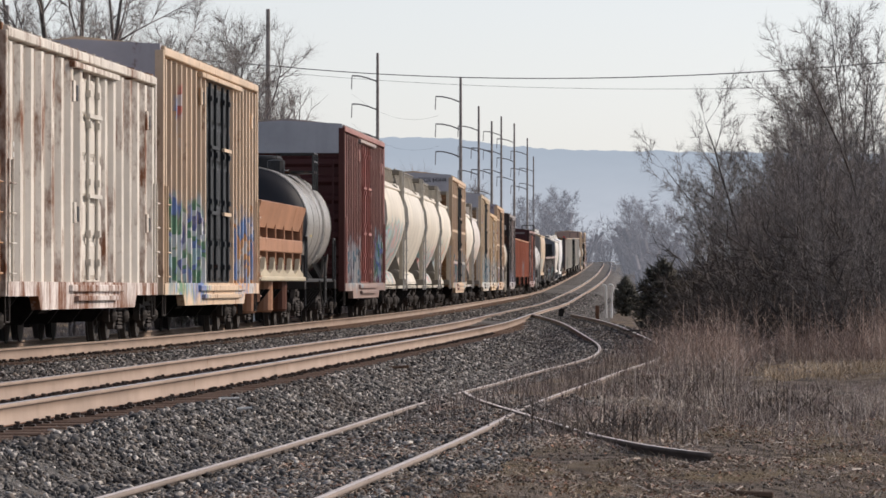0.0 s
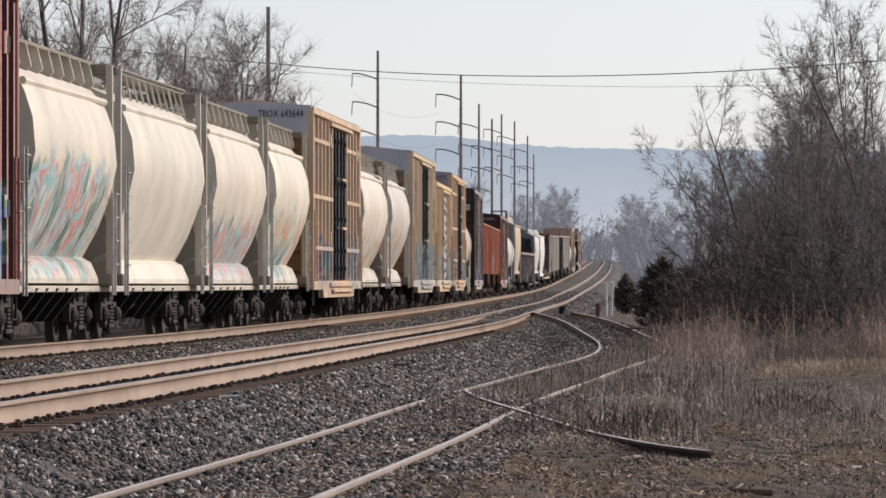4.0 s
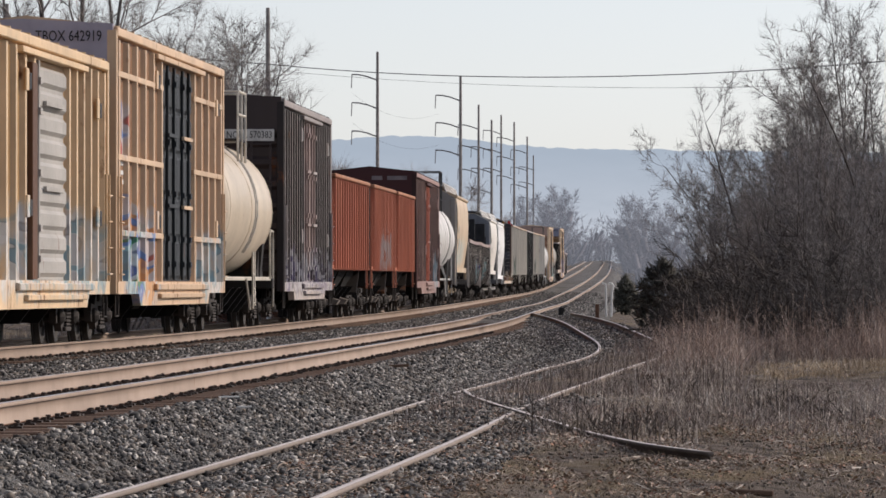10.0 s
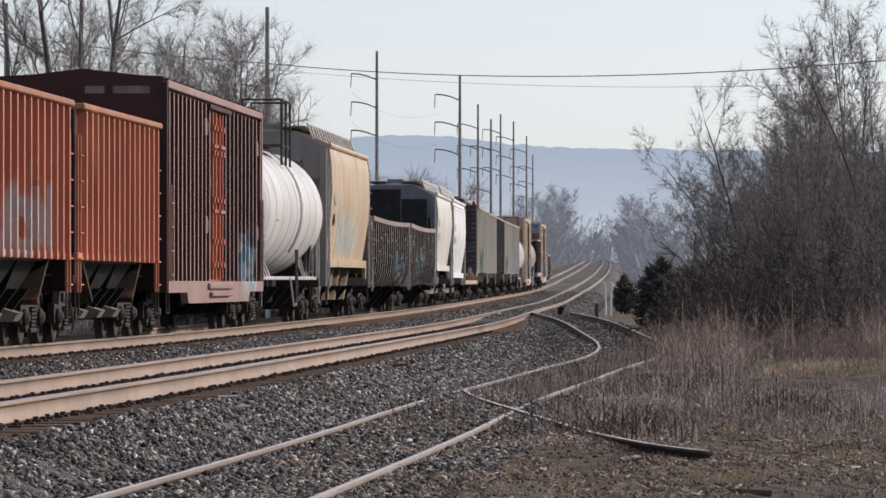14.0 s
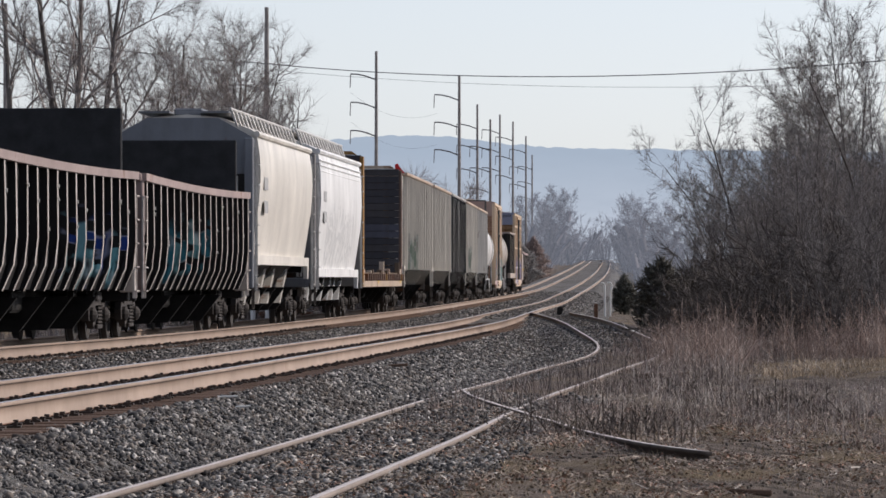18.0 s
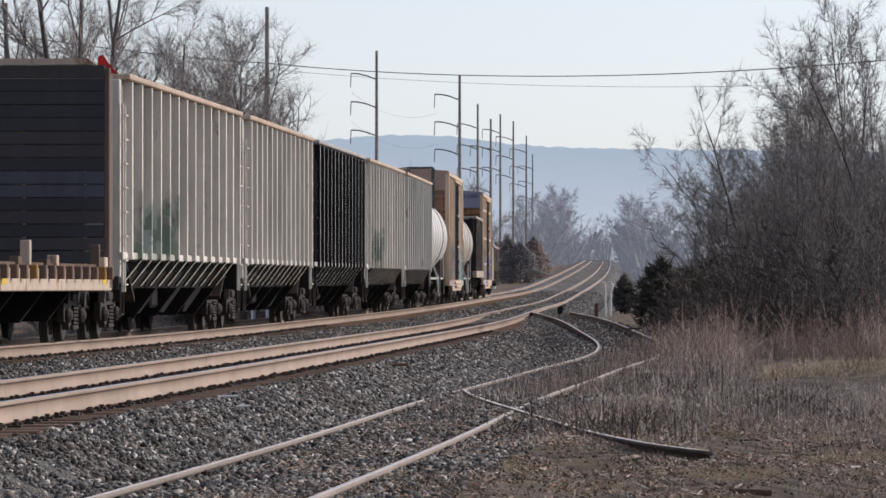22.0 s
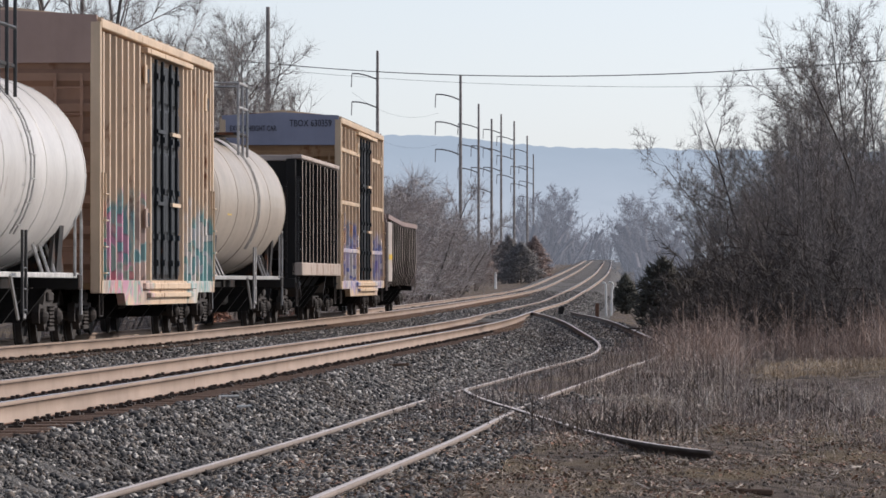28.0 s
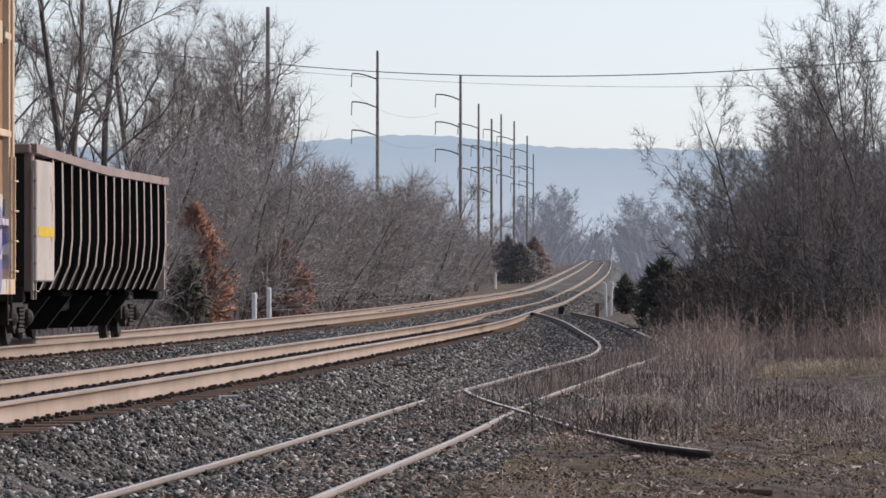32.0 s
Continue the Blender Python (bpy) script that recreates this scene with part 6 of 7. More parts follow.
def woods():
    rnd = random.Random(12)
    # tall bare trees behind the railway hedge
    t1 = plant("bare_tree", woody(1, TALL, 1, 15.5, 0.22, 0.08), M_BARK, M_TWIG, "tall bare winter tree behind the tracks", "tree", "tall bare trees", fine=2, reach=0.9, thin=0.004)
    t2 = plant("bare_tree", woody(5, TALL, 2, 15.0, 0.20, 0.16), M_BARK, M_TWIG, "tall forked bare winter tree behind the tracks", "tree", "tall bare trees", fine=2, reach=0.9, thin=0.004)
    t3 = plant("bare_tree", woody(9, BROAD, 1, 13.0, 0.26, 0.06), M_BARK, M_TWIG, "broad bare winter tree with fine branches", "tree", "tall bare trees", fine=2, reach=0.9, thin=0.004)

    def px(p, y):
        return (p - 784) * y / FOCAL
    set_down(t1, [(px(178, 212), 212, 1.0, 0.3), (px(235, 226), 226, 0.98, 2.1), (px(20, 215), 215, 0.95, 4.0), (px(300, 262), 262, 0.9, 5.0)])
    set_down(t2, [(px(108, 205), 205, 1.0, 0.9), (px(330, 300), 300, 0.85, 3.0)])
    set_down(t3, [(px(310, 236), 236, 0.95, 1.2), (px(400, 262), 262, 1.02, 2.6), (px(478, 300), 300, 1.0, 4.4), (px(230, 300), 300, 1.1, 0.4), (px(448, 282), 282, 1.18, 3.5), (px(410, 320), 320, 1.3, 1.9)])
    # the hedge along the train's track
    kinds = [plant("bare_shrub", woody(20 + k, BUSH, 5, 5.4, 0.07, 0.75, 0.8), M_BARK, M_HEDGE, "dense bare brown shrub beside the track", "shrub", "hedge beside the track", "stem", "crown", 4, 0.8, 0.006) for k in range(3)]
    spots = [[], [], []]
    y = 158.0
    k = 0
    while y < 540:
        x = float(main_x(y)) - 6.3 - rnd.uniform(0, 1.4)
        spots[k % 3].append((x, y, rnd.uniform(0.95, 1.3) * (0.62 if y < 196 else 1.0 if y < 300 else 1.22 if y < 430 else 1.0), rnd.uniform(0, 6.28)))
        if 205 < y < 420 and k % 2 == 0:
            spots[(k + 1) % 3].append((x - 3.2 - rnd.uniform(0, 2), y + 4, rnd.uniform(1.1, 1.45), rnd.uniform(0, 6.28)))
        y += rnd.uniform(5.5, 8.5) * (1 + y / 700)
        k += 1
    for p, s in zip(kinds, spots):
        set_down(p, s)
    # the thicket on the near side of the line
    kinds = [plant("thicket_shrub", woody(40 + k, WAND, 8, 7.2, 0.042, 0.42, 0.7), M_BRUSH, M_TWIGR, "tall spindly bare thicket of thin upright branches", "shrub", "thicket beside the siding", "stem", "crown", 3, 0.55, 0.0045) for k in range(4)]
    spots = [[], [], [], []]
    k = 0
    for y, p0, p1, n, lo, hi in ((128, 1450, 1640, 3, 0.45, 0.6), (142, 1380, 1650, 5, 0.5, 0.75), (158, 1350, 1650, 6, 0.6, 0.85), (176, 1300, 1640, 6, 0.65, 0.95), (198, 1262, 1580, 6, 0.7, 0.98), (225, 1240, 1520, 5, 0.75, 1.0)):
        for i in range(n):
            p = p0 + (p1 - p0) * (i + rnd.uniform(0.1, 0.9)) / n
            yy = y + rnd.uniform(-7, 7)
            edge = 0.72 + 0.28 * min(1.0, max(0.0, (p - 1260) / 130))
            spots[k % 4].append((px(p, yy), yy, rnd.uniform(lo, hi) * edge, rnd.uniform(0, 6.28)))
            k += 1
    for p, s in zip(kinds, spots):
        set_down(p, s)
    # slender trees that lean out of it, with spreading limbs
    lean = [plant("thicket_tree", woody(70 + k, LEANING, 2, 9.2, 0.075, 0.26, 0.4), M_BRUSH, M_TWIGR, "slender bare tree with spreading limbs in the thicket", "tree", "slender trees in the thicket", fine=2, reach=0.5, thin=0.004) for k in range(3)]
    for k, p in enumerate(lean):
        set_down(p, [(px(q, yy), yy, size, turn) for q, yy, size, turn in (((1345, 172, 0.66, 0.4), (1432, 150, 0.76, 2.2), (1545, 168, 0.95, 4.0), (1275, 225, 0.72, 5.1), (1460, 225, 1.1, 1.5)), ((1385, 190, 0.84, 1.1), (1480, 175, 0.90, 3.1), (1590, 150, 0.9, 5.2), (1330, 225, 0.86, 4.2)),
                                                                               ((1300, 205, 0.66, 2.7), (1415, 205, 0.95, 4.6), (1520, 205, 1.05, 0.2), (1400, 160, 0.62, 3.6)))[k]])
    # low briars that close the foot of the thicket
    kinds = [plant("briar", woody(60 + k, BRIAR, 22, 3.0, 0.016, 1.1, 1.2), M_BRUSH, M_BRUSH, "dark tangled briar at the foot of the thicket", "shrub", "briars under the thicket", "cane", "crown", 2, 0.4, 0.007) for k in range(2)]
    spots = [[], []]
    for k in range(40):
        y = rnd.uniform(130, 205)
        p = rnd.uniform(1300 if y > 155 else 1370, 1640)
        spots[k % 2].append((px(p, y), y, rnd.uniform(0.75, 1.35), rnd.uniform(0, 6.28)))
    # and a higher dark tangle behind, which no sky shows through
    for k in range(22):
        y = rnd.uniform(185, 235)
        p = rnd.uniform(1350, 1660)
        spots[k % 2].append((px(p, y), y, rnd.uniform(1.15, 1.6) * (0.75 if p < 1400 else 1.0), rnd.uniform(0, 6.28)))
    for p, s in zip(kinds, spots):
        set_down(p, s)
    # bare trees far down the line, one mass of them with haze painted in
    m, n, l, b = nodes_of("far_woods")
    g = n.new("ShaderNodeNewGeometry")
    # greyed base colour and a faint bluish emission stand for the haze
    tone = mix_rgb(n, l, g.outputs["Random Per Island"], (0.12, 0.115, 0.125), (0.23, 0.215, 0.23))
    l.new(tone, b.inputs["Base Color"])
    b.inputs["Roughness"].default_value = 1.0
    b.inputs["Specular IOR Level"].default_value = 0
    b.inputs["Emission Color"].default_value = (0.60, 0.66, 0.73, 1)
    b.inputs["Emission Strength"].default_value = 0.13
    rows = ((1150, 430, 11.5, 0), (1165, 520, 8, 1), (1192, 400, 9.5, 0), (1125, 600, 12.5, 0), (1150, 620, 7, 1), (1142, 760, 9, 1), (1132, 900, 11, 1), (1122, 1100, 13, 1), (955, 900, 17, 0), (925, 860, 14, 1), (972, 1000, 20, 0), (940, 1050, 18, 1), (990, 1200, 21, 0), (1000, 1150, 15, 1), (1012, 1300, 17, 1), (962, 980, 15, 1), (1140, 500, 10, 1), (1155, 640, 13, 1), (1118, 800, 12, 1), (1030, 1500, 17, 1),
            (992, 1350, 10, 1), (915, 780, 6.5, 1), (880, 700, 5.5, 1), (905, 740, 6, 1), (862, 650, 5.5, 1), (1170, 480, 11, 0), (1178, 540, 8, 1), (975, 1150, 11, 1), (930, 830, 7, 1), (1072, 1800, 17, 1), (1045, 1850, 17, 1), (1108, 1500, 11, 1), (1018, 1750, 18, 1))
    vs, fs, k = [], [], 0
    protos = [woody(80, dict(BROAD, tip=0.03), 2, 0.8, 0.016, 0.3, 0.02), woody(83, dict(BUSH, tip=0.03), 6, 0.72, 0.012, 0.6, 0.06)]
    for i, (p, y, h, kind) in enumerate(rows):
        segs = np.array(protos[kind])
        turn = 1.7 * i
        c, sn = math.cos(turn), math.sin(turn)
        for o in (0, 3):
            xx, yy = segs[:, o] * c - segs[:, o + 1] * sn, segs[:, o] * sn + segs[:, o + 1] * c
            segs[:, o], segs[:, o + 1] = xx, yy
        x = px(p, y)
        z = float(ground_z(x, y))
        segs[:, 0:6] = segs[:, 0:6] * h + np.array([x, y, z, x, y, z])
        lim = 0.000038 * y
        segs[:, 6:8] = np.maximum(segs[:, 6:8] * np.where(segs[:, 8:9] == 0, h, 0.0), lim)
        me = twig_mesh("far_woods", [tuple(r) for r in segs[::2]], 1, 0.055 * h, lim)
        co = np.empty(len(me.vertices) * 3, np.float32)
        me.vertices.foreach_get("co", co)
        ix = np.empty(len(me.loops), np.int32)
        me.loops.foreach_get("vertex_index", ix)
        vs.append(co.reshape(-1, 3))
        fs.append(ix.reshape(-1, 3) + k)
        k += len(me.vertices)
        bpy.data.meshes.remove(me)
    thing("far_woods", fast_mesh("far_woods", np.concatenate(vs), np.concatenate(fs)), m, "bare woods far down the line, haze painted in as pallor", "woods", kind="stuff")


def cedar_mesh(seed, height, width):
    """An evergreen of many short drooping sprays round a stem; returns the segments."""
    rng = random.Random(seed)
    out = [(0, 0, -0.1, 0, 0, height * 0.95, 0.07, 0.02, 0, 0)]
    for k in range(420 if height < 3.5 else 900):
        z = height * rng.uniform(0.04, 1) ** 0.9
        w = width * (1 - (z / height) ** (4.5 if height < 2.5 else 2.6)) * rng.uniform(0.35, 1.05) * (0.7 + 0.3 * min(1, z / (0.25 * height)))
        a = rng.uniform(0, 6.28)
        p = Vector((math.cos(a) * w * 0.35, math.sin(a) * w * 0.35, z - 0.1))
        q = Vector((math.cos(a) * w, math.sin(a) * w, z + rng.uniform(-0.05, 0.2)))
        out.append((*p, *q, 0.015, 0.03, 1, 0))
        for j in range(5):
            e = q + Vector((rng.gauss(0, 0.13), rng.gauss(0, 0.13), rng.gauss(0.04, 0.14)))
            out.append((*q.lerp(p, rng.uniform(0, 0.5)), *e, 0.05, 0.02, 1, 0))
    return out


def cedars():
    def px(p, y):
        return (p - 784) * y / FOCAL
    for seed, h, w, mat, lab, p, y in ((1, 4.0, 1.5, M_CEDAR, "rust-brown cedar beside the track", 345, 186), (2, 3.2, 1.4, M_CEDAR, "rust-brown cedar beside the track", 505, 222), (3, 2.6, 0.8, M_CEDARD, "dark green cedar beside the track", 330, 180),
                                       (4, 2.1, 0.75, M_CEDARD, "dark round evergreen bush beside the line", 1107, 330), (5, 2.45, 1.1, M_CEDARD, "dark cedar at the edge of the thicket", 1172, 195), (11, 2.0, 1.0, M_CEDARD, "dark cedar at the edge of the thicket", 1225, 190), (6, 2.4, 0.7, M_CEDARD, "dark green cedar beside the track", 465, 226),
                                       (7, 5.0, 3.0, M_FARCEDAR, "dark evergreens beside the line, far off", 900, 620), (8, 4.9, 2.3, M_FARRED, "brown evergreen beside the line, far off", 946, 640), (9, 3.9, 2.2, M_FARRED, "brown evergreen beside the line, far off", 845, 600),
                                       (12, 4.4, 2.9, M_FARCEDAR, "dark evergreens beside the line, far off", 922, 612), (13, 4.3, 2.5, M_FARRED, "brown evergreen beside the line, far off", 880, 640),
                                       (10, 2.6, 1.4, M_CEDARD, "dark cedar at the edge of the thicket", 1500, 150)):
        ob = plant("cedar", cedar_mesh(seed, h, w), M_BARK, mat, lab, "evergreen", "", "trunk", "foliage")
        x = px(p, y)
        ob.location = (x, y, float(ground_z(x, y)))


def straw_mat(name, stops, patches=0.65):
    m, n, l, b = nodes_of(name)
    g = n.new("ShaderNodeNewGeometry")
    cr = n.new("ShaderNodeValToRGB")
    e = cr.color_ramp.elements
    e[0].color, e[1].color = (*stops[0], 1), (*stops[-1], 1)
    for i, c in enumerate(stops[1:-1]):
        x = e.new((i + 1) / (len(stops) - 1))
        x.color = (*c, 1)
    l.new(g.outputs["Random Per Island"], cr.inputs[0])
    co = n.new("ShaderNodeTexCoord").outputs["Object"]
    patch = noise_at(n, l, co, 0.9, 4, (1.0, 0.25, 1.0))
    base = mix_rgb(n, l, math_node(n, l, "MULTIPLY", ramp(n, l, patch, 0.42, 0.62), patches), cr.outputs[0], tuple(0.42 * c for c in stops[1]))
    base = mix_rgb(n, l, math_node(n, l, "MULTIPLY", ramp(n, l, patch, 0.44, 0.30), 0.4), base, stops[-1])
    l.new(base, b.inputs["Base Color"])
    b.inputs["Roughness"].default_value = 0.8
    return m


def blades(name, x, y, z, tall, lean, width, rng):
    """Bent blades, two quads each."""
    n = len(x)
    a = rng.uniform(0, 2 * math.pi, n)
    t = rng.uniform(0, 2 * math.pi, n)
    wx, wy = np.cos(t) * width / 2, np.sin(t) * width / 2
    lx, ly = np.cos(a) * lean * tall, np.sin(a) * lean * tall
    rows = []
    for k, (h, s, w) in enumerate(((0, 0, 1), (0.55, 0.3, 0.8), (1, 1, 0.25))):
        cx, cy, cz = x + lx * s, y + ly * s, z + tall * h * (1 - 0.25 * lean * s)
        rows += [np.stack([cx - wx * w, cy - wy * w, cz], -1), np.stack([cx + wx * w, cy + wy * w, cz], -1)]
    v = np.stack(rows, 1)
    f = np.array([(0, 1, 3, 2), (2, 3, 5, 4)])[None] + 6 * np.arange(n)[:, None, None]
    return fast_mesh(name, v.reshape(-1, 3), f.reshape(-1, 4))


def weed_plants(name, x, y, z, tall, rng, shoots=7, thick=0.006):
    """Dead weeds: a leaning stem with side shoots that fork upward, each a long thin sliver."""
    n = len(x)
    a = rng.uniform(0, 2 * math.pi, n)
    lean = 1.3 * rng.random(n) ** 1.6
    foot = np.stack([x, y, z], -1)
    tip = foot + np.stack([np.cos(a) * lean * tall, np.sin(a) * lean * tall, tall * (1 - 0.3 * lean)], -1)
    starts, ends, wide = [foot], [tip], [np.full(n, thick)]
    for k in range(shoots):
        f = rng.uniform(0.25, 0.97, n)[:, None]
        p = foot + (tip - foot) * f
        t = rng.uniform(0, 2 * math.pi, n)
        out, ln = rng.uniform(0.25, 1.0, n), tall * rng.uniform(0.12, 0.38, n) * (1.25 - f[:, 0])
        q = p + np.stack([np.cos(t) * out * ln, np.sin(t) * out * ln, ln * rng.uniform(0.3, 1.0, n)], -1)
        starts.append(p)
        ends.append(q)
        wide.append(np.full(n, thick * 0.75))
    p, q, w = np.concatenate(starts), np.concatenate(ends), np.concatenate(wide)
    t = rng.uniform(0, 2 * math.pi, len(p))
    side = np.stack([np.cos(t), np.sin(t), np.zeros(len(p))], -1) * w[:, None]
    v = np.stack([p - side, p + side, q + side * 0.5, q - side * 0.5], 1)
    return fast_mesh(name, v.reshape(-1, 3), np.arange(4 * len(p)).reshape(-1, 4))


def patchy(x, y, rng, s=1.0, bias=0.0):
    """Which of the spots fall on a clump rather than on a gap."""
    w = np.sin(x * 1.1 * s + 2.0) * np.sin(y * 0.33 * s + x * 0.5) + 0.6 * np.sin(x * 2.7 * s - y * 0.21) * np.sin(y * 0.9 * s + 1.0)
    return w + rng.normal(0, 0.4, len(x)) > bias


def grasses():
    rng = np.random.default_rng(5)
    straw = straw_mat("straw", ((0.19, 0.16, 0.145), (0.36, 0.30, 0.255), (0.45, 0.38, 0.31), (0.25, 0.195, 0.175), (0.76, 0.70, 0.63)), 0.6)
    weeds = straw_mat("weed_stalk", ((0.11, 0.092, 0.088), (0.25, 0.20, 0.182), (0.34, 0.255, 0.22), (0.19, 0.158, 0.148), (0.58, 0.51, 0.45)), 0.8)

    def field(n, y0, y1, lo, hi, power=1.0):
        y = y0 + (y1 - y0) * rng.random(n) ** power
        x = side_x(y) + lo + (np.minimum(0.105 * y, hi) + 1.0 - lo - np.clip(side_x(y), -5, 9)) * rng.random(n)
        keep = np.sin(x * 1.1 + 2.0) * np.sin(y * 0.33 + x * 0.5) + rng.normal(0, 0.5, n) > -0.2
        return x[keep], y[keep]
    # dead weeds over the field: low growth near the camera, higher and denser towards the thicket
    def below_glade(x, y, tall):
        """Weeds in front of the glade stay low enough to show it."""
        cap = np.maximum(0.05, 1.52 - 0.0152 * y) * rng.uniform(0.5, 1.0, len(x))
        return np.where((x > 0.053 * y) & (y < 101), np.minimum(tall, cap), tall)
    x, y = field(56000, 54, 175, 1.9, 16, 1.2)
    near = smooth_step(54, 84, y)
    keep = patchy(x, y, rng, 1.0, -0.25)
    x, y, near = x[keep], y[keep], near[keep]
    clump = 0.5 + 0.5 * np.sin(x * 0.9 + 0.21 * y) * np.sin(0.13 * y - 0.5 * x)
    tall = (0.10 + 0.40 * rng.random(len(x)) ** 1.5) * (0.35 + 0.65 * near) * (0.55 + 0.75 * clump)
    tall = np.where(x < 0.036 * y, np.minimum(tall, 0.22), tall)
    tall = tall * (0.75 + 0.65 * smooth_step(-0.3, 0.8, np.sin(x * 2.3 + 0.5 * y) * np.sin(0.37 * y + 1.3 * x)))
    glade = (x > 0.053 * y + 0.3 * np.sin(y)) & (y > 98) & (y < 118)
    tall = np.where(glade, tall * 0.2, tall)
    thing("dead_weeds", weed_plants("dead_weeds", x, y, ground_z(x, y) - 0.03, below_glade(x, y, tall), rng, 5, 0.0055), weeds, "dead brown weeds over the field", "weeds", kind="stuff")
    x, y = field(11000, 60, 170, 2.1, 16)
    keep = (x > 0.034 * y + 0.8 * rng.random(len(x))) & patchy(x, y, rng, 0.7, 0.0) & ~((x > 0.053 * y) & (y > 93) & (y < 118))
    x, y = x[keep], y[keep]
    tall = (0.30 + 0.55 * rng.random(len(x)) ** 1.6) * (0.5 + 0.5 * smooth_step(66, 90, y))
    thing("weed_stalks", weed_plants("weed_stalks", x, y, ground_z(x, y) - 0.03, below_glade(x, y, tall), rng, 9, 0.0045), straw, "tall thin pale weed stalks over the field", "weeds", kind="stuff")
    # single pale stalks that catch the sun
    n = 2600
    y = 58 + 52 * rng.random(n) ** 0.9
    x = y * rng.uniform(0.026, 0.082, n)
    keep = patchy(x, y, rng, 1.4, 0.05) & (x > side_x(np.clip(y, 38, 135)) + 2.2)
    x, y = x[keep], y[keep]
    thing("pale_stalks", weed_plants("pale_stalks", x, y, ground_z(x, y) - 0.02, below_glade(x, y, 0.12 + 0.42 * rng.random(len(x)) ** 1.4), rng, 3, 0.0042), straw_mat("pale_stalk", ((0.40, 0.34, 0.29), (0.56, 0.49, 0.42), (0.70, 0.63, 0.55), (0.48, 0.40, 0.34), (0.82, 0.77, 0.70)), 0.1), "single pale dead stalks over the field", "weeds", kind="stuff")
    # a high fringe along the foot of the thicket
    n = 10000
    y = rng.uniform(106, 138, n)
    x = y * rng.uniform(0.030, 0.084, n)
    keep = patchy(x, y, rng, 0.8, -0.1) & (rng.random(n) < smooth_step(0.030, 0.050, x / y)) & ~((x > 0.053 * y) & (y < 118))
    x, y = x[keep], y[keep]
    tall = (0.42 + 1.2 * rng.random(len(x)) ** 1.6) * (0.5 + 0.5 * smooth_step(0.032, 0.052, x / y)) * (0.6 + 0.5 * np.sin(x * 1.9 + y) ** 2)
    thing("tall_weeds", weed_plants("tall_weeds", x, y, ground_z(x, y) - 0.03, tall, rng, 9, 0.0055), straw_mat("tall_weed", ((0.18, 0.135, 0.115), (0.36, 0.26, 0.215), (0.48, 0.34, 0.265), (0.28, 0.21, 0.18), (0.70, 0.59, 0.50)), 0.55), "high brown weeds at the foot of the thicket", "weeds", kind="stuff")
    x, y = field(60000, 36, 125, 1.7, 14, 1.6)
    keep = patchy(x, y, rng, 1.6, 0.15)
    x, y = x[keep], y[keep]
    tall = (0.03 + 0.2 * rng.random(len(x)) ** 1.8) * (0.4 + 0.6 * smooth_step(50, 80, y))
    thing("dry_grass", blades("dry_grass", x, y, ground_z(x, y) - 0.02, tall, rng.uniform(0.3, 1.6, len(x)), 0.006, rng), straw, "short dry straw-coloured grass", "grass", kind="stuff")
    # matted dead grass and moss on the bare soil
    n = 64000
    y = 35 + 33 * rng.random(n) ** 1.2
    x = side_x(y) + 1.6 + rng.random(n) * (0.085 * y + 2.4 - np.clip(side_x(y), -5, 5))
    keep = patchy(x, y, rng, 2.3, 0.0)
    x, y = x[keep], y[keep]
    thing("matted_grass", blades("matted_grass", x, y, ground_z(x, y) - 0.01, 0.02 + 0.08 * rng.random(len(x)) ** 2, rng.uniform(0.6, 2.0, len(x)), 0.008, rng), straw_mat("matted", ((0.05, 0.04, 0.033), (0.30, 0.24, 0.165), (0.46, 0.365, 0.22), (0.11, 0.09, 0.06), (0.72, 0.64, 0.54)), 0.5), "matted dead grass and moss on bare soil", "grass", kind="stuff")
    # a strip of golden grass in the glade before the thicket
    n = 7000
    y = rng.uniform(101, 116, n)
    x = y * rng.uniform(0.046, 0.084, n)
    keep = (rng.random(n) < smooth_step(0.046, 0.062, x / y)) & patchy(x, y, rng, 1.3, -0.5)
    x, y = x[keep], y[keep]
    thing("golden_grass", blades("golden_grass", x, y, ground_z(x, y) - 0.02, 0.07 + 0.13 * rng.random(len(x)), rng.uniform(0.2, 1.2, len(x)), 0.012, rng), straw_mat("gold_straw", ((0.30, 0.22, 0.15), (0.44, 0.335, 0.22), (0.52, 0.40, 0.26), (0.34, 0.26, 0.18), (0.62, 0.52, 0.38)), 0.4), "short golden dead grass in a glade", "grass", kind="stuff")
    # dark broken brush lying in the weeds
    n = 420
    cx, cy = np.array([1.75, 4.4, 3.3]), np.array([58.5, 72.0, 84.0])
    k = rng.integers(0, 3, n)
    x, y = cx[k] + rng.normal(0, 0.42, n), cy[k] + rng.normal(0, 1.6, n)
    thing("fallen_brush", weed_plants("fallen_brush", x, y, ground_z(x, y) - 0.02, 0.14 + 0.3 * rng.random(n), rng, 12, 0.008), straw_mat("brush_dark", ((0.05, 0.042, 0.038), (0.09, 0.072, 0.062), (0.13, 0.10, 0.085), (0.07, 0.058, 0.05), (0.30, 0.25, 0.21)), 0.2), "dark broken brush lying in the weeds", "brush", kind="stuff")
    # weeds between the siding's rails and at the loose rail
    n = 5200
    y = rng.uniform(62, 140, n)
    x = side_x(y) + rng.uniform(0.35, 1.9, n)
    keep = np.sin(y * 0.45) + rng.normal(0, 0.6, n) > 0.1
    x, y = x[keep], y[keep]
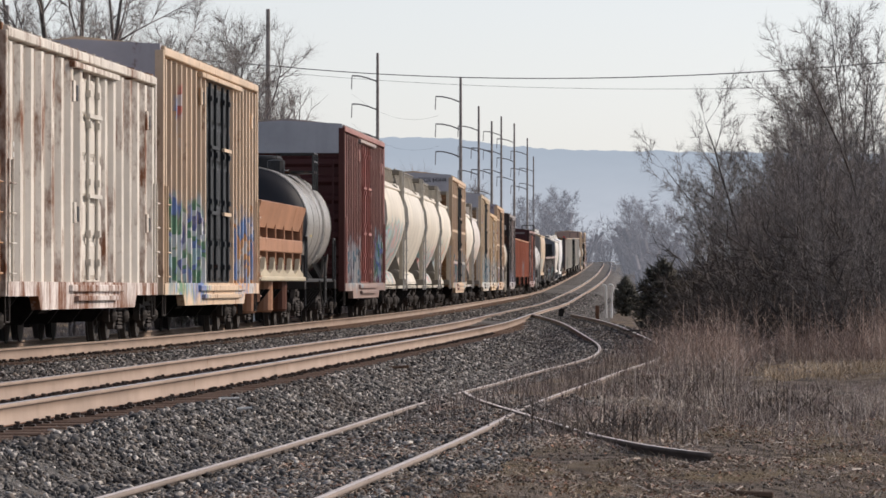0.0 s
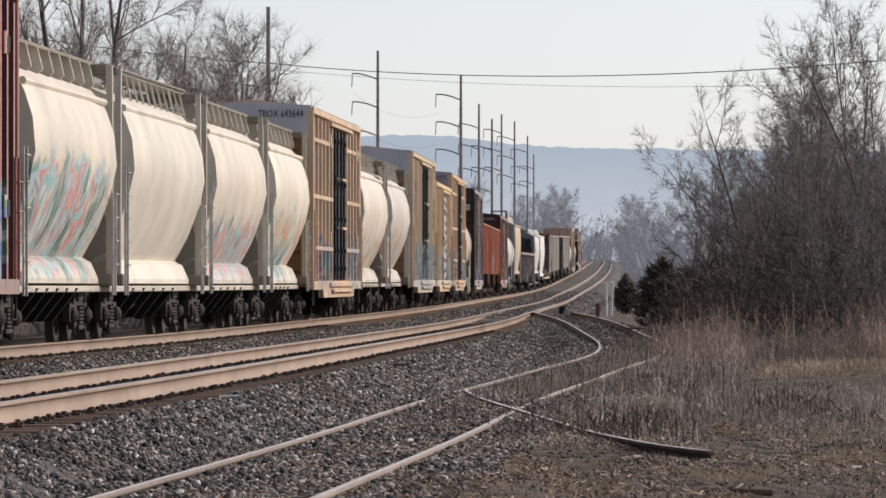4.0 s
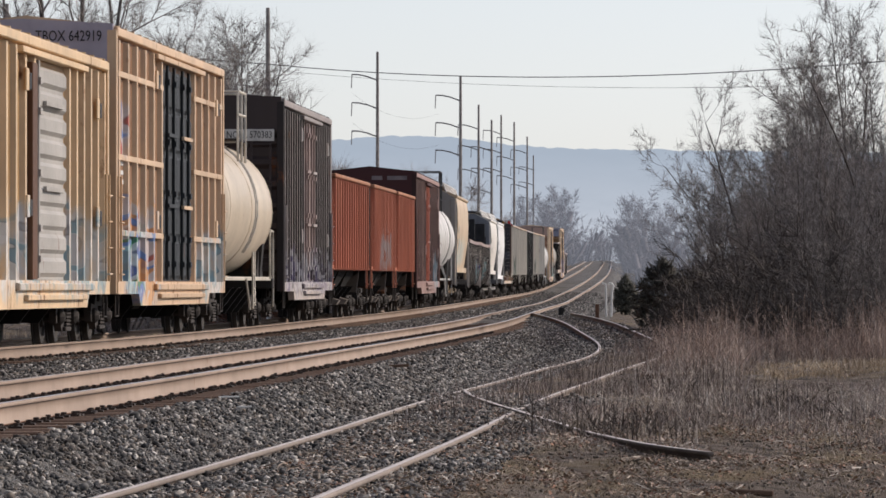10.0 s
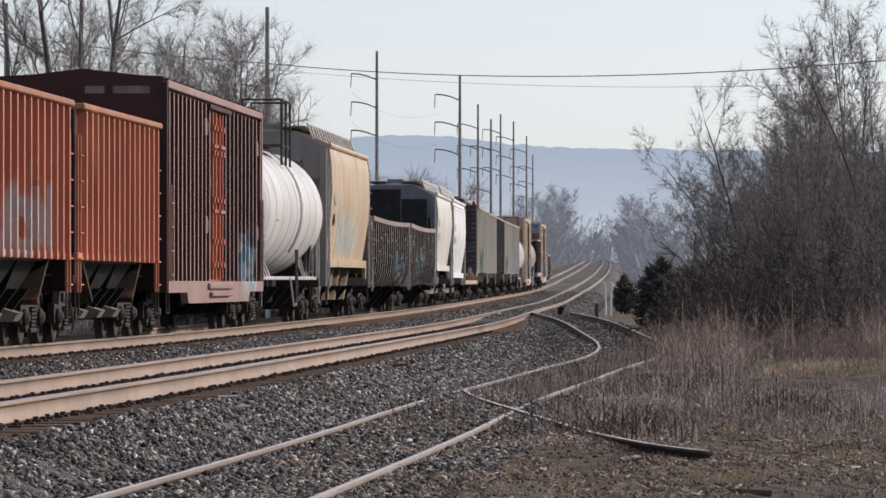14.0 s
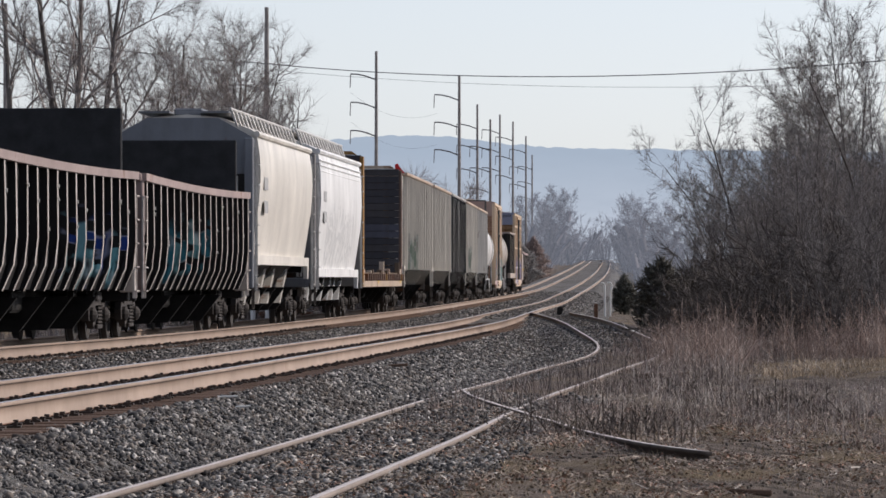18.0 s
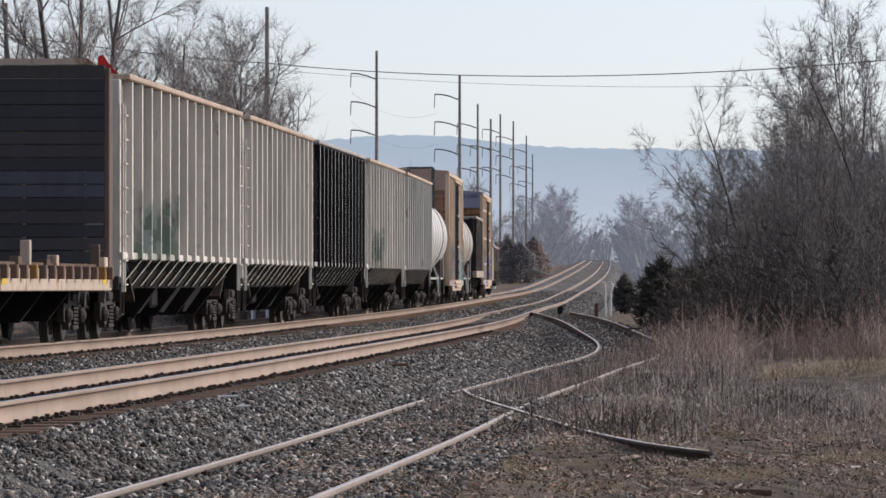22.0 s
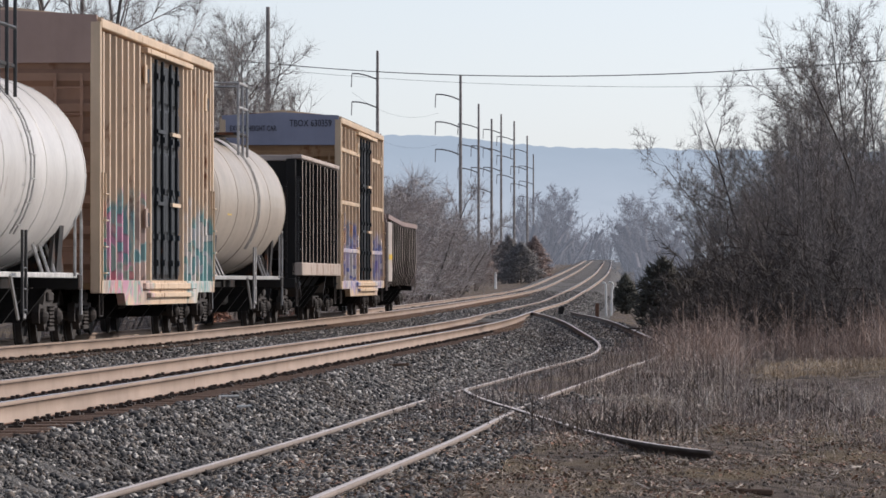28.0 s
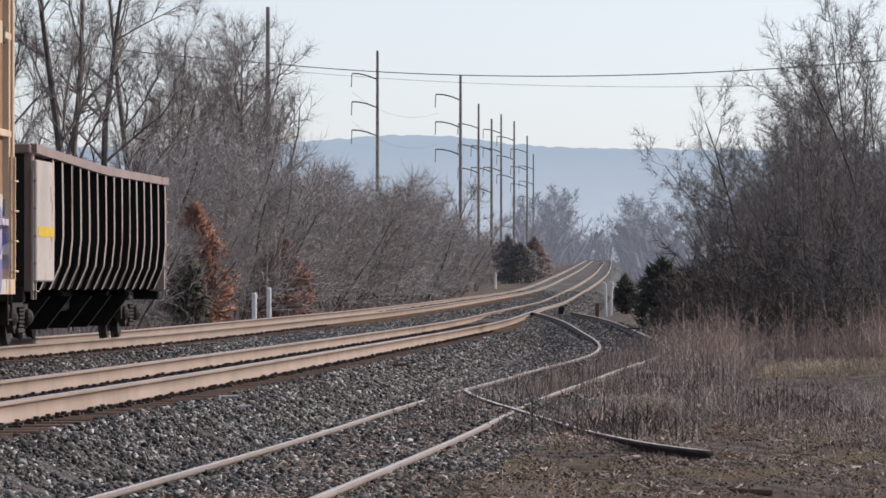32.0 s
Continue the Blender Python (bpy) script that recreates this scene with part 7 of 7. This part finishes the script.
    thing("siding_weeds", blades("siding_weeds", x, y, side_z(y) - 0.14, 0.12 + 0.45 * rng.random(len(x)) ** 1.6, rng.uniform(0.05, 0.5, len(x)), 0.009, rng), weeds, "thin dead weeds growing through the siding", "weeds", kind="stuff")
    # litter of straw, sticks and leaves on the bare ground
    def litter(name, n, lo, hi, thin, mat, label, bias, far=82):
        y = 34 + (far - 34) * rng.random(n) ** 1.2
        x = side_x(y) + 0.3 + rng.random(n) * (0.085 * y + 3.4 - np.clip(side_x(y), -5, 5))
        keep = patchy(x, y, rng, 1.9, bias)
        x, y = x[keep], y[keep]
        n = len(x)
        t = rng.uniform(0, 2 * math.pi, n)
        ln = lo + (hi - lo) * rng.random(n) ** 2
        w = ln * thin * rng.uniform(0.6, 1.4, n)
        z = np.maximum(ground_z(x, y), bed_z(x, y) - 5 * (x > second_x(y) + 3.8)) + 0.012 + 0.02 * rng.random(n)
        dx, dy, tilt, roll = np.cos(t), np.sin(t), rng.uniform(-0.45, 0.45, n), rng.uniform(-1.3, 1.3, n)
        v = np.stack([np.stack([x + sx * dx * ln - sy * dy * w, y + sx * dy * ln + sy * dx * w, z + sx * tilt * ln + sy * roll * w], -1) for sx, sy in ((-1, -1), (1, -1), (1, 1), (-1, 1))], 1)
        thing(name, fast_mesh(name, v.reshape(-1, 3), np.arange(4 * n).reshape(-1, 4)), mat, label, "litter", kind="stuff")
    litter("straw_litter", 70000, 0.012, 0.07, 0.055, straw_mat("litter_straw", ((0.22, 0.175, 0.14), (0.40, 0.335, 0.27), (0.52, 0.44, 0.35), (0.30, 0.235, 0.185), (0.74, 0.68, 0.60)), 0.15), "broken straw and sticks lying on bare soil", 0.1)
    litter("leaf_litter", 120000, 0.006, 0.016, 0.6, straw_mat("dead_leaf", ((0.08, 0.062, 0.05), (0.25, 0.19, 0.15), (0.40, 0.20, 0.12), (0.21, 0.17, 0.14), (0.52, 0.44, 0.36)), 0.3), "dead brown leaves and crumbs on the soil", -0.2, 74)
    # dead grass below the hedge beyond the tracks
    n = 9000
    y = 110 + 330 * rng.random(n) ** 1.5
    x = main_x(y) - 3.2 - 4.5 * rng.random(n)
    thing("verge_grass", blades("verge_grass", x, y, ground_z(x, y) - 0.03, 0.2 + 0.6 * rng.random(n) ** 1.5, rng.uniform(0.05, 0.5, n), 0.02, rng), weeds, "dead brown grass along the far verge", "grass", kind="stuff")


def scatter_stones(name, x, y, z, size, rng, sides8=True, label="grey crushed ballast stones"):
    """Angular stones: cubes or eight-sided lumps pulled out of shape."""
    n = len(x)
    if sides8:
        base = np.array([(a, b, c) for a in (-1, 1) for b in (-1, 1) for c in (-1, 1)], float) * 0.6
        faces = np.array([(0, 1, 3, 2), (4, 6, 7, 5), (0, 4, 5, 1), (2, 3, 7, 6), (0, 2, 6, 4), (1, 5, 7, 3)])
    else:
        base = np.array([(1, 0, 0), (-1, 0, 0), (0, 1, 0), (0, -1, 0), (0, 0, 1), (0, 0, -1)], float)
        faces = np.array([(0, 2, 4), (2, 1, 4), (1, 3, 4), (3, 0, 4), (2, 0, 5), (1, 2, 5), (3, 1, 5), (0, 3, 5)])
    k = len(base)
    v = base[None] * rng.uniform(0.6, 1.25, (n, 1, 3)) + rng.uniform(-0.28, 0.28, (n, k, 3))
    q = rng.normal(size=(n, 4))
    q /= np.linalg.norm(q, axis=1, keepdims=True)
    w, a, b, c = q.T
    rot = np.stack([np.stack([1 - 2 * (b * b + c * c), 2 * (a * b - c * w), 2 * (a * c + b * w)], -1), np.stack([2 * (a * b + c * w), 1 - 2 * (a * a + c * c), 2 * (b * c - a * w)], -1),
                    np.stack([2 * (a * c - b * w), 2 * (b * c + a * w), 1 - 2 * (a * a + b * b)], -1)], 1)
    v = np.einsum("nij,nkj->nki", rot, v) * size[:, None, None]
    v[:, :, 2] *= 0.8
    v += np.stack([x, y, z + size * 0.3], -1)[:, None]
    f = faces[None] + k * np.arange(n)[:, None, None]
    thing(name, fast_mesh(name, v.reshape(-1, 3), f.reshape(-1, f.shape[-1])), M_STONE, label, "ballast stones", kind="stuff")


def ballast_stones():
    rng = np.random.default_rng(8)
    # clods and pebbles on the bare soil
    n = 9000
    y = 34 + 42 * rng.random(n)
    x = side_x(y) + 1.9 + rng.random(n) * (0.085 * y + 2.2 - np.clip(side_x(y), -5, 5))
    scatter_stones("soil_clods", x, y, ground_z(x, y) - 0.004, 0.008 + 0.022 * rng.random(n) ** 2, rng, False, "brown clods and pebbles on bare soil")
    bpy.data.objects["soil_clods"].data.materials[0] = straw_mat("clod", ((0.04, 0.033, 0.028), (0.11, 0.09, 0.073), (0.20, 0.165, 0.135), (0.07, 0.058, 0.048), (0.34, 0.30, 0.25)))
    # the shoulder in front of the near track, down to and between the siding's rails
    n = 82000
    y = 31 + 49 * rng.random(n) ** 1.1
    x = second_x(y) + 1.1 + (side_x(y) + 2.3 - second_x(y) - 1.1) * rng.random(n) ** 1.08
    z = np.maximum(bed_z(x, y), ground_z(x, y))
    scatter_stones("shoulder_stones", x, y, z, 0.013 + 0.022 * rng.random(n) ** 1.6, rng, False)
    # some lie loose on top
    n = 2600
    y = 32 + 50 * rng.random(n)
    x = second_x(y) + 1.2 + (side_x(y) + 2.2 - second_x(y) - 1.2) * rng.random(n)
    scatter_stones("loose_stones", x, y, np.maximum(bed_z(x, y), ground_z(x, y)) + 0.01, rng.uniform(0.028, 0.046, n), rng)
    n = 34000
    y = 80 + 130 * rng.random(n) ** 1.4
    x = second_x(y) + 1.02 + np.maximum(0.3, np.minimum(side_x(y), second_x(y) + 3.9) + 0.4 - second_x(y) - 1.02) * rng.random(n)
    scatter_stones("far_shoulder_stones", x, y, np.maximum(bed_z(x, y), ground_z(x, y)), rng.uniform(0.022, 0.046, n), rng, False)
    # among the old siding's ties at the junction
    n = 5000
    y = rng.uniform(128, 226, n)
    x = side_x(y) + rng.uniform(-0.4, 2.2, n)
    scatter_stones("junction_stones", x, y, ground_z(x, y), rng.uniform(0.02, 0.045, n), rng, False)
    # between the two tracks, and between the rails
    n = 34000
    y = 60 + 150 * rng.random(n) ** 1.3
    a, b = main_x(y) + 0.95, second_x(y) - 1.3
    x = a + (b - a) * rng.random(n)
    scatter_stones("middle_stones", x, y, bed_z(x, y), rng.uniform(0.02, 0.042, n), rng, False)
    n = 10000
    y = 40 + 80 * rng.random(n)
    x = second_x(y) + rng.uniform(-1.28, 1.28, n)
    scatter_stones("crib_stones", x, y, bed_z(x, y) - 0.03, rng.uniform(0.02, 0.038, n), rng, False)
    # further along the line
    n = 26000
    y = 205 + 260 * rng.random(n) ** 1.3
    x = main_x(y) - 2.2 + (second_x(y) - main_x(y) + 5.2) * rng.random(n)
    scatter_stones("distant_ballast", x, y, bed_z(x, y), rng.uniform(0.03, 0.06, n), rng, False)


# ================= poles, wires, distance =================
def utility_poles():
    wood = plain("pole_wood", (0.27, 0.245, 0.23), 0.85, 0, 0.25, 2.0, 0.2)
    steel = plain("arm_steel", (0.22, 0.21, 0.21), 0.6, 0.2, 0.2, 2.0, 0)
    rows = ((474, 430, 22.2, 0.21, (6.2, 8.9)), (668, 520, 22.6, 0.165, (2.4, 5.0, 7.6)), (815, 535, 20.9, 0.165, (2.1, 4.7, 7.3)), (847, 650, 21.9, 0.155, (2.6, 5.0, 7.7)), (870, 655, 20.3, 0.155, (3.4, 5.9, 8.3)),
            (887, 745, 23.6, 0.155, (2.3, 4.8, 7.3)), (910, 770, 23.4, 0.155, (2.4, 5.0, 7.6)), (933, 815, 22.6, 0.145, (2.2, 4.7, 7.2)), (944, 930, 22.6, 0.145, (2.2, 4.7, 7.2)), (12, 430, 22.5, 0.2, (6.0,)))
    for p, y, top, r, arms in rows:
        top += 0.00035 * y
        x = (p - 784) * y / FOCAL
        base = float(ground_z(x, y)) - 0.3
        ob = tagged(new("utility_pole"), "tall weathered utility pole with curved arms", "utility pole", "line of utility poles")
        ob.location = (x, y, base)
        h = top - base
        part("pole", Shape().lathe([(0, r * 1.25), (h * 0.5, r), (h, r * 0.72)], (0, 0, 0), "z", 10), wood, ob, smooth=True)
        for d in arms:
            z = h - d
            s = Shape().pipe([(0, 0, z - 0.25), (-0.9, 0.0, z + 0.1), (-1.7, 0.0, z + 0.28), (-2.35, 0.0, z + 0.3)], 0.07, 6)
            arm = part("arm", s, steel, ob)
            part("insulator", Shape().bar((-2.35, 0, z + 0.3), (-2.4, 0, z - 0.95), 0.045, 5), steel, arm)
    cable = plain("cable", (0.06, 0.06, 0.065), 0.6, 0, 0.1, 1, 0)

    def wire(p0, y0, h0, p1, y1, h1, sag, r, label):
        a = Vector(((p0 - 784) * y0 / FOCAL, y0, h0))
        b = Vector(((p1 - 784) * y1 / FOCAL, y1, h1))
        pts = [a.lerp(b, t) + Vector((0, 0, -4 * sag * t * (1 - t))) for t in np.linspace(0, 1, 33)]
        thing("overhead_wire", Shape().pipe(pts, r, 5), cable, label, "cable", "overhead wires")
    up = lambda yp, y: 0.97 + (509.5 - yp) * y / FOCAL
    wire(474, 430, up(112, 430), 1720, 330, up(92, 330), 1.2, 0.032, "dark overhead wire crossing above the tracks")
    wire(474, 430, up(122, 430), 1720, 330, up(138, 330), 0.9, 0.012, "thin overhead wire crossing above the tracks")
    wire(12, 430, up(60, 430), 474, 430, up(112, 430), 0.25, 0.035, "dark overhead wire between two poles")
    wire(623, 520, up(163, 520), 776, 535, up(200, 535), 1.2, 0.008, "thin sagging wire between two poles")
    wire(623, 520, up(215, 520), 776, 535, up(255, 535), 1.2, 0.008, "thin sagging wire between two poles")


def distance():
    # the wooded ridge on the skyline
    rng = np.random.default_rng(2)
    xs = np.linspace(-1600, 1600, 1601)
    top = spline([-1600, -700, -330, -95, -45, 0, 50, 100, 160, 330, 800, 1600], [96, 104, 106, 110, 114, 114, 108, 105, 104, 102, 96, 90])(xs) + np.convolve(rng.normal(0, 0.75, 1601), [0.1, 0.2, 0.4, 0.2, 0.1], "same")
    rows = [(3300, 0.0), (3500, 0.22), (3750, 0.5), (4000, 0.8), (4200, 1.0), (4500, 0.8)]
    v = np.concatenate([np.stack([xs, np.full_like(xs, y), -6 + (top + 6) * k], -1) for y, k in rows])
    n = len(xs)
    i = np.arange(len(rows) - 1)[:, None] * n + np.arange(n - 1)[None]
    f = np.stack([i, i + 1, i + n + 1, i + n], -1).reshape(-1, 4)
    m, nn, l, b = nodes_of("far_ridge_haze")
    co = nn.new("ShaderNodeTexCoord").outputs["Object"]
    sep = nn.new("ShaderNodeSeparateXYZ")
    l.new(co, sep.inputs[0])
    # haze painted in as glow: paler at the foot, bluer towards the top
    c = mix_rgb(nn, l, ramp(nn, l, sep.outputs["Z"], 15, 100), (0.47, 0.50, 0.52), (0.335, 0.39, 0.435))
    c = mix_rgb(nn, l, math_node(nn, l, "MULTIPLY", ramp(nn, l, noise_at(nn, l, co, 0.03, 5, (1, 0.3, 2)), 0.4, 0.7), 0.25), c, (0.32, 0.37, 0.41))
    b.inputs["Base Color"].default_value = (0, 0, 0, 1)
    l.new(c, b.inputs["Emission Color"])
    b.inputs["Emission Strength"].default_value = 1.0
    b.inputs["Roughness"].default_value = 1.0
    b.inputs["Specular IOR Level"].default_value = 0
    thing("backdrop", fast_mesh("backdrop", v, f, smooth=True), m, "wooded ridge on the horizon, haze painted as a pale blue glow", "hill", kind="structure")
    # a road across the line at the crest
    s = Shape().prism([(20, 8.35), (75, 8.6), (75, 8.75), (20, 8.55)], 1545, 1560)
    thing("road_crossing", s, plain("pale_road", (0.45, 0.40, 0.35), 0.9, 0, 0.1, 0.3, 0), "pale road crossing the line at the crest", "road", kind="structure")


def trackside():
    white = plain("post_white", (0.72, 0.72, 0.70), 0.6, 0, 0.15, 3, 0)
    rusty = plain("post_rust", (0.14, 0.075, 0.05), 0.85, 0, 0.3, 3, 0.2)

    def px(p, y):
        return (p - 784) * y / FOCAL
    for p, y, h, r in ((450, 172, 1.25, 0.075), (476, 174, 1.3, 0.075), (877, 560, 1.6, 0.12)):
        x = px(p, y)
        z = float(ground_z(x, y))
        tagged(thing("marker_post", Shape().lathe([(z, r), (z + h - 0.05, r), (z + h, r * 0.6)], (x, y, 0), "z", 12), white, "short white marker post beside the track", "post", "white marker posts"), "")
    for p, way in ((1073, -1), (1082, 1)):
        y = 285
        x = px(p, y)
        z = float(ground_z(x, y))
        z = max(z, -0.45)
        s = Shape().pipe([(x, y, z), (x + way * 0.02, y, z + 1.2), (x + way * 0.1, y, z + 1.55), (x + way * 0.02, y, z + 1.68), (x - 0.14, y, z + 1.68)] if way > 0 else [(x, y, z), (x - 0.02, y, z + 1.5), (x - 0.06, y, z + 1.66), (x - 0.2, y, z + 1.68)], 0.05, 8)
        thing("vent_pipe", s, white, "white hooked vent pipe beside the track", "pipe", "white vent pipes")
    y = 270
    x = px(1057, y)
    z = float(ground_z(x, y))
    thing("switch_post", Shape().box(x - 0.09, x + 0.09, y - 0.09, y + 0.09, z, z + 0.85, 0.015), rusty, "rusty square post near the switch", "post")
    # switch machine and stand at the junction
    y = 226
    x = float(second_x(y)) + 0.75 + 1.15
    sw = tagged(new("switch_stand"), "dark low switch machine beside the rail", "switch")
    part("box", Shape().box(x - 0.14, x + 0.14, y - 0.4, y + 0.4, -0.25, -0.08, 0.03), M_TRUCK, sw)
    part("stand", Shape().prism([(x - 0.09, -0.08), (x + 0.09, -0.08), (x + 0.16, 0.14), (x + 0.05, 0.24), (x - 0.08, 0.16)], y - 0.06, y + 0.06), M_TRUCK, sw)
    part("lever", Shape().bar((x + 0.05, y, 0.16), (x + 0.26, y + 0.1, 0.27), 0.03, 6), M_TRUCK, sw)
    # pieces lying about
    rnd = random.Random(6)
    for p, yp, ln, mat, lab in ((630, 787, 0.2, M_TIE, "dark broken tie end lying on the ballast"), (690, 690, 0.6, M_TIE, "dark plank lying on the ballast"), (1330, 868, 0.34, M_TIE, "splintered plank on the soil"), (1180, 672, 0.9, M_TIE, "rotten tie in the weeds"), (1440, 612, 1.6, M_TIE, "dark log in the weeds")):
        zg = -0.62
        y = FOCAL * (0.97 - zg) / (yp - 509.5)
        x = px(p, y)
        zg = max(float(ground_z(x, y)), float(bed_z(x, y)) if x < float(second_x(y)) + 3.8 else -9)
        k = 0.4 if ln < 0.7 else 1.0
        s = Shape().box(-ln / 2, ln / 2, -0.1 * k, 0.1 * k, 0, 0.11 * k, 0.02 * k)
        ob = thing("broken_tie", s, mat, lab, "wood scrap")
        ob.matrix_basis = pose(x, y, zg - 0.01, rnd.uniform(-4, 4), rnd.uniform(-4, 4), rnd.uniform(-25, 25))
    for p, yp, ln in ((405, 736, 0.22), (432, 740, 0.16)):
        y = FOCAL * (0.97 + 0.4) / (yp - 509.5)
        x = px(p, y)
        ob = thing("pale_stick", Shape().bar((-ln / 2, 0, 0), (ln / 2, 0, 0.02), 0.012, 6), white, "pale stick lying on the ballast", "stick")
        ob.matrix_basis = pose(x, y, float(bed_z(x, y)) + 0.05, 0, 4, 12)


woods()
cedars()
grasses()
ballast_stones()
utility_poles()
distance()
trackside()


# ================= the train runs =================
def motions():
    for car, start, length in TRAIN:
        half = length / 2 - 1.75
        rows = []
        for k in range(33):
            q = start - SPEED * k
            x0, x1 = float(main_x(q - half)), float(main_x(q + half))
            z0, z1 = float(main_z(max(0, q - half))), float(main_z(max(0, q + half)))
            m = pose((x0 + x1) / 2, q, (z0 + z1) / 2, math.degrees(math.atan2(z1 - z0, 2 * half)), 0, -math.degrees(math.atan2(x1 - x0, 2 * half)))
            rows.append((float(k), m))
        walk(car, rows)


motions()
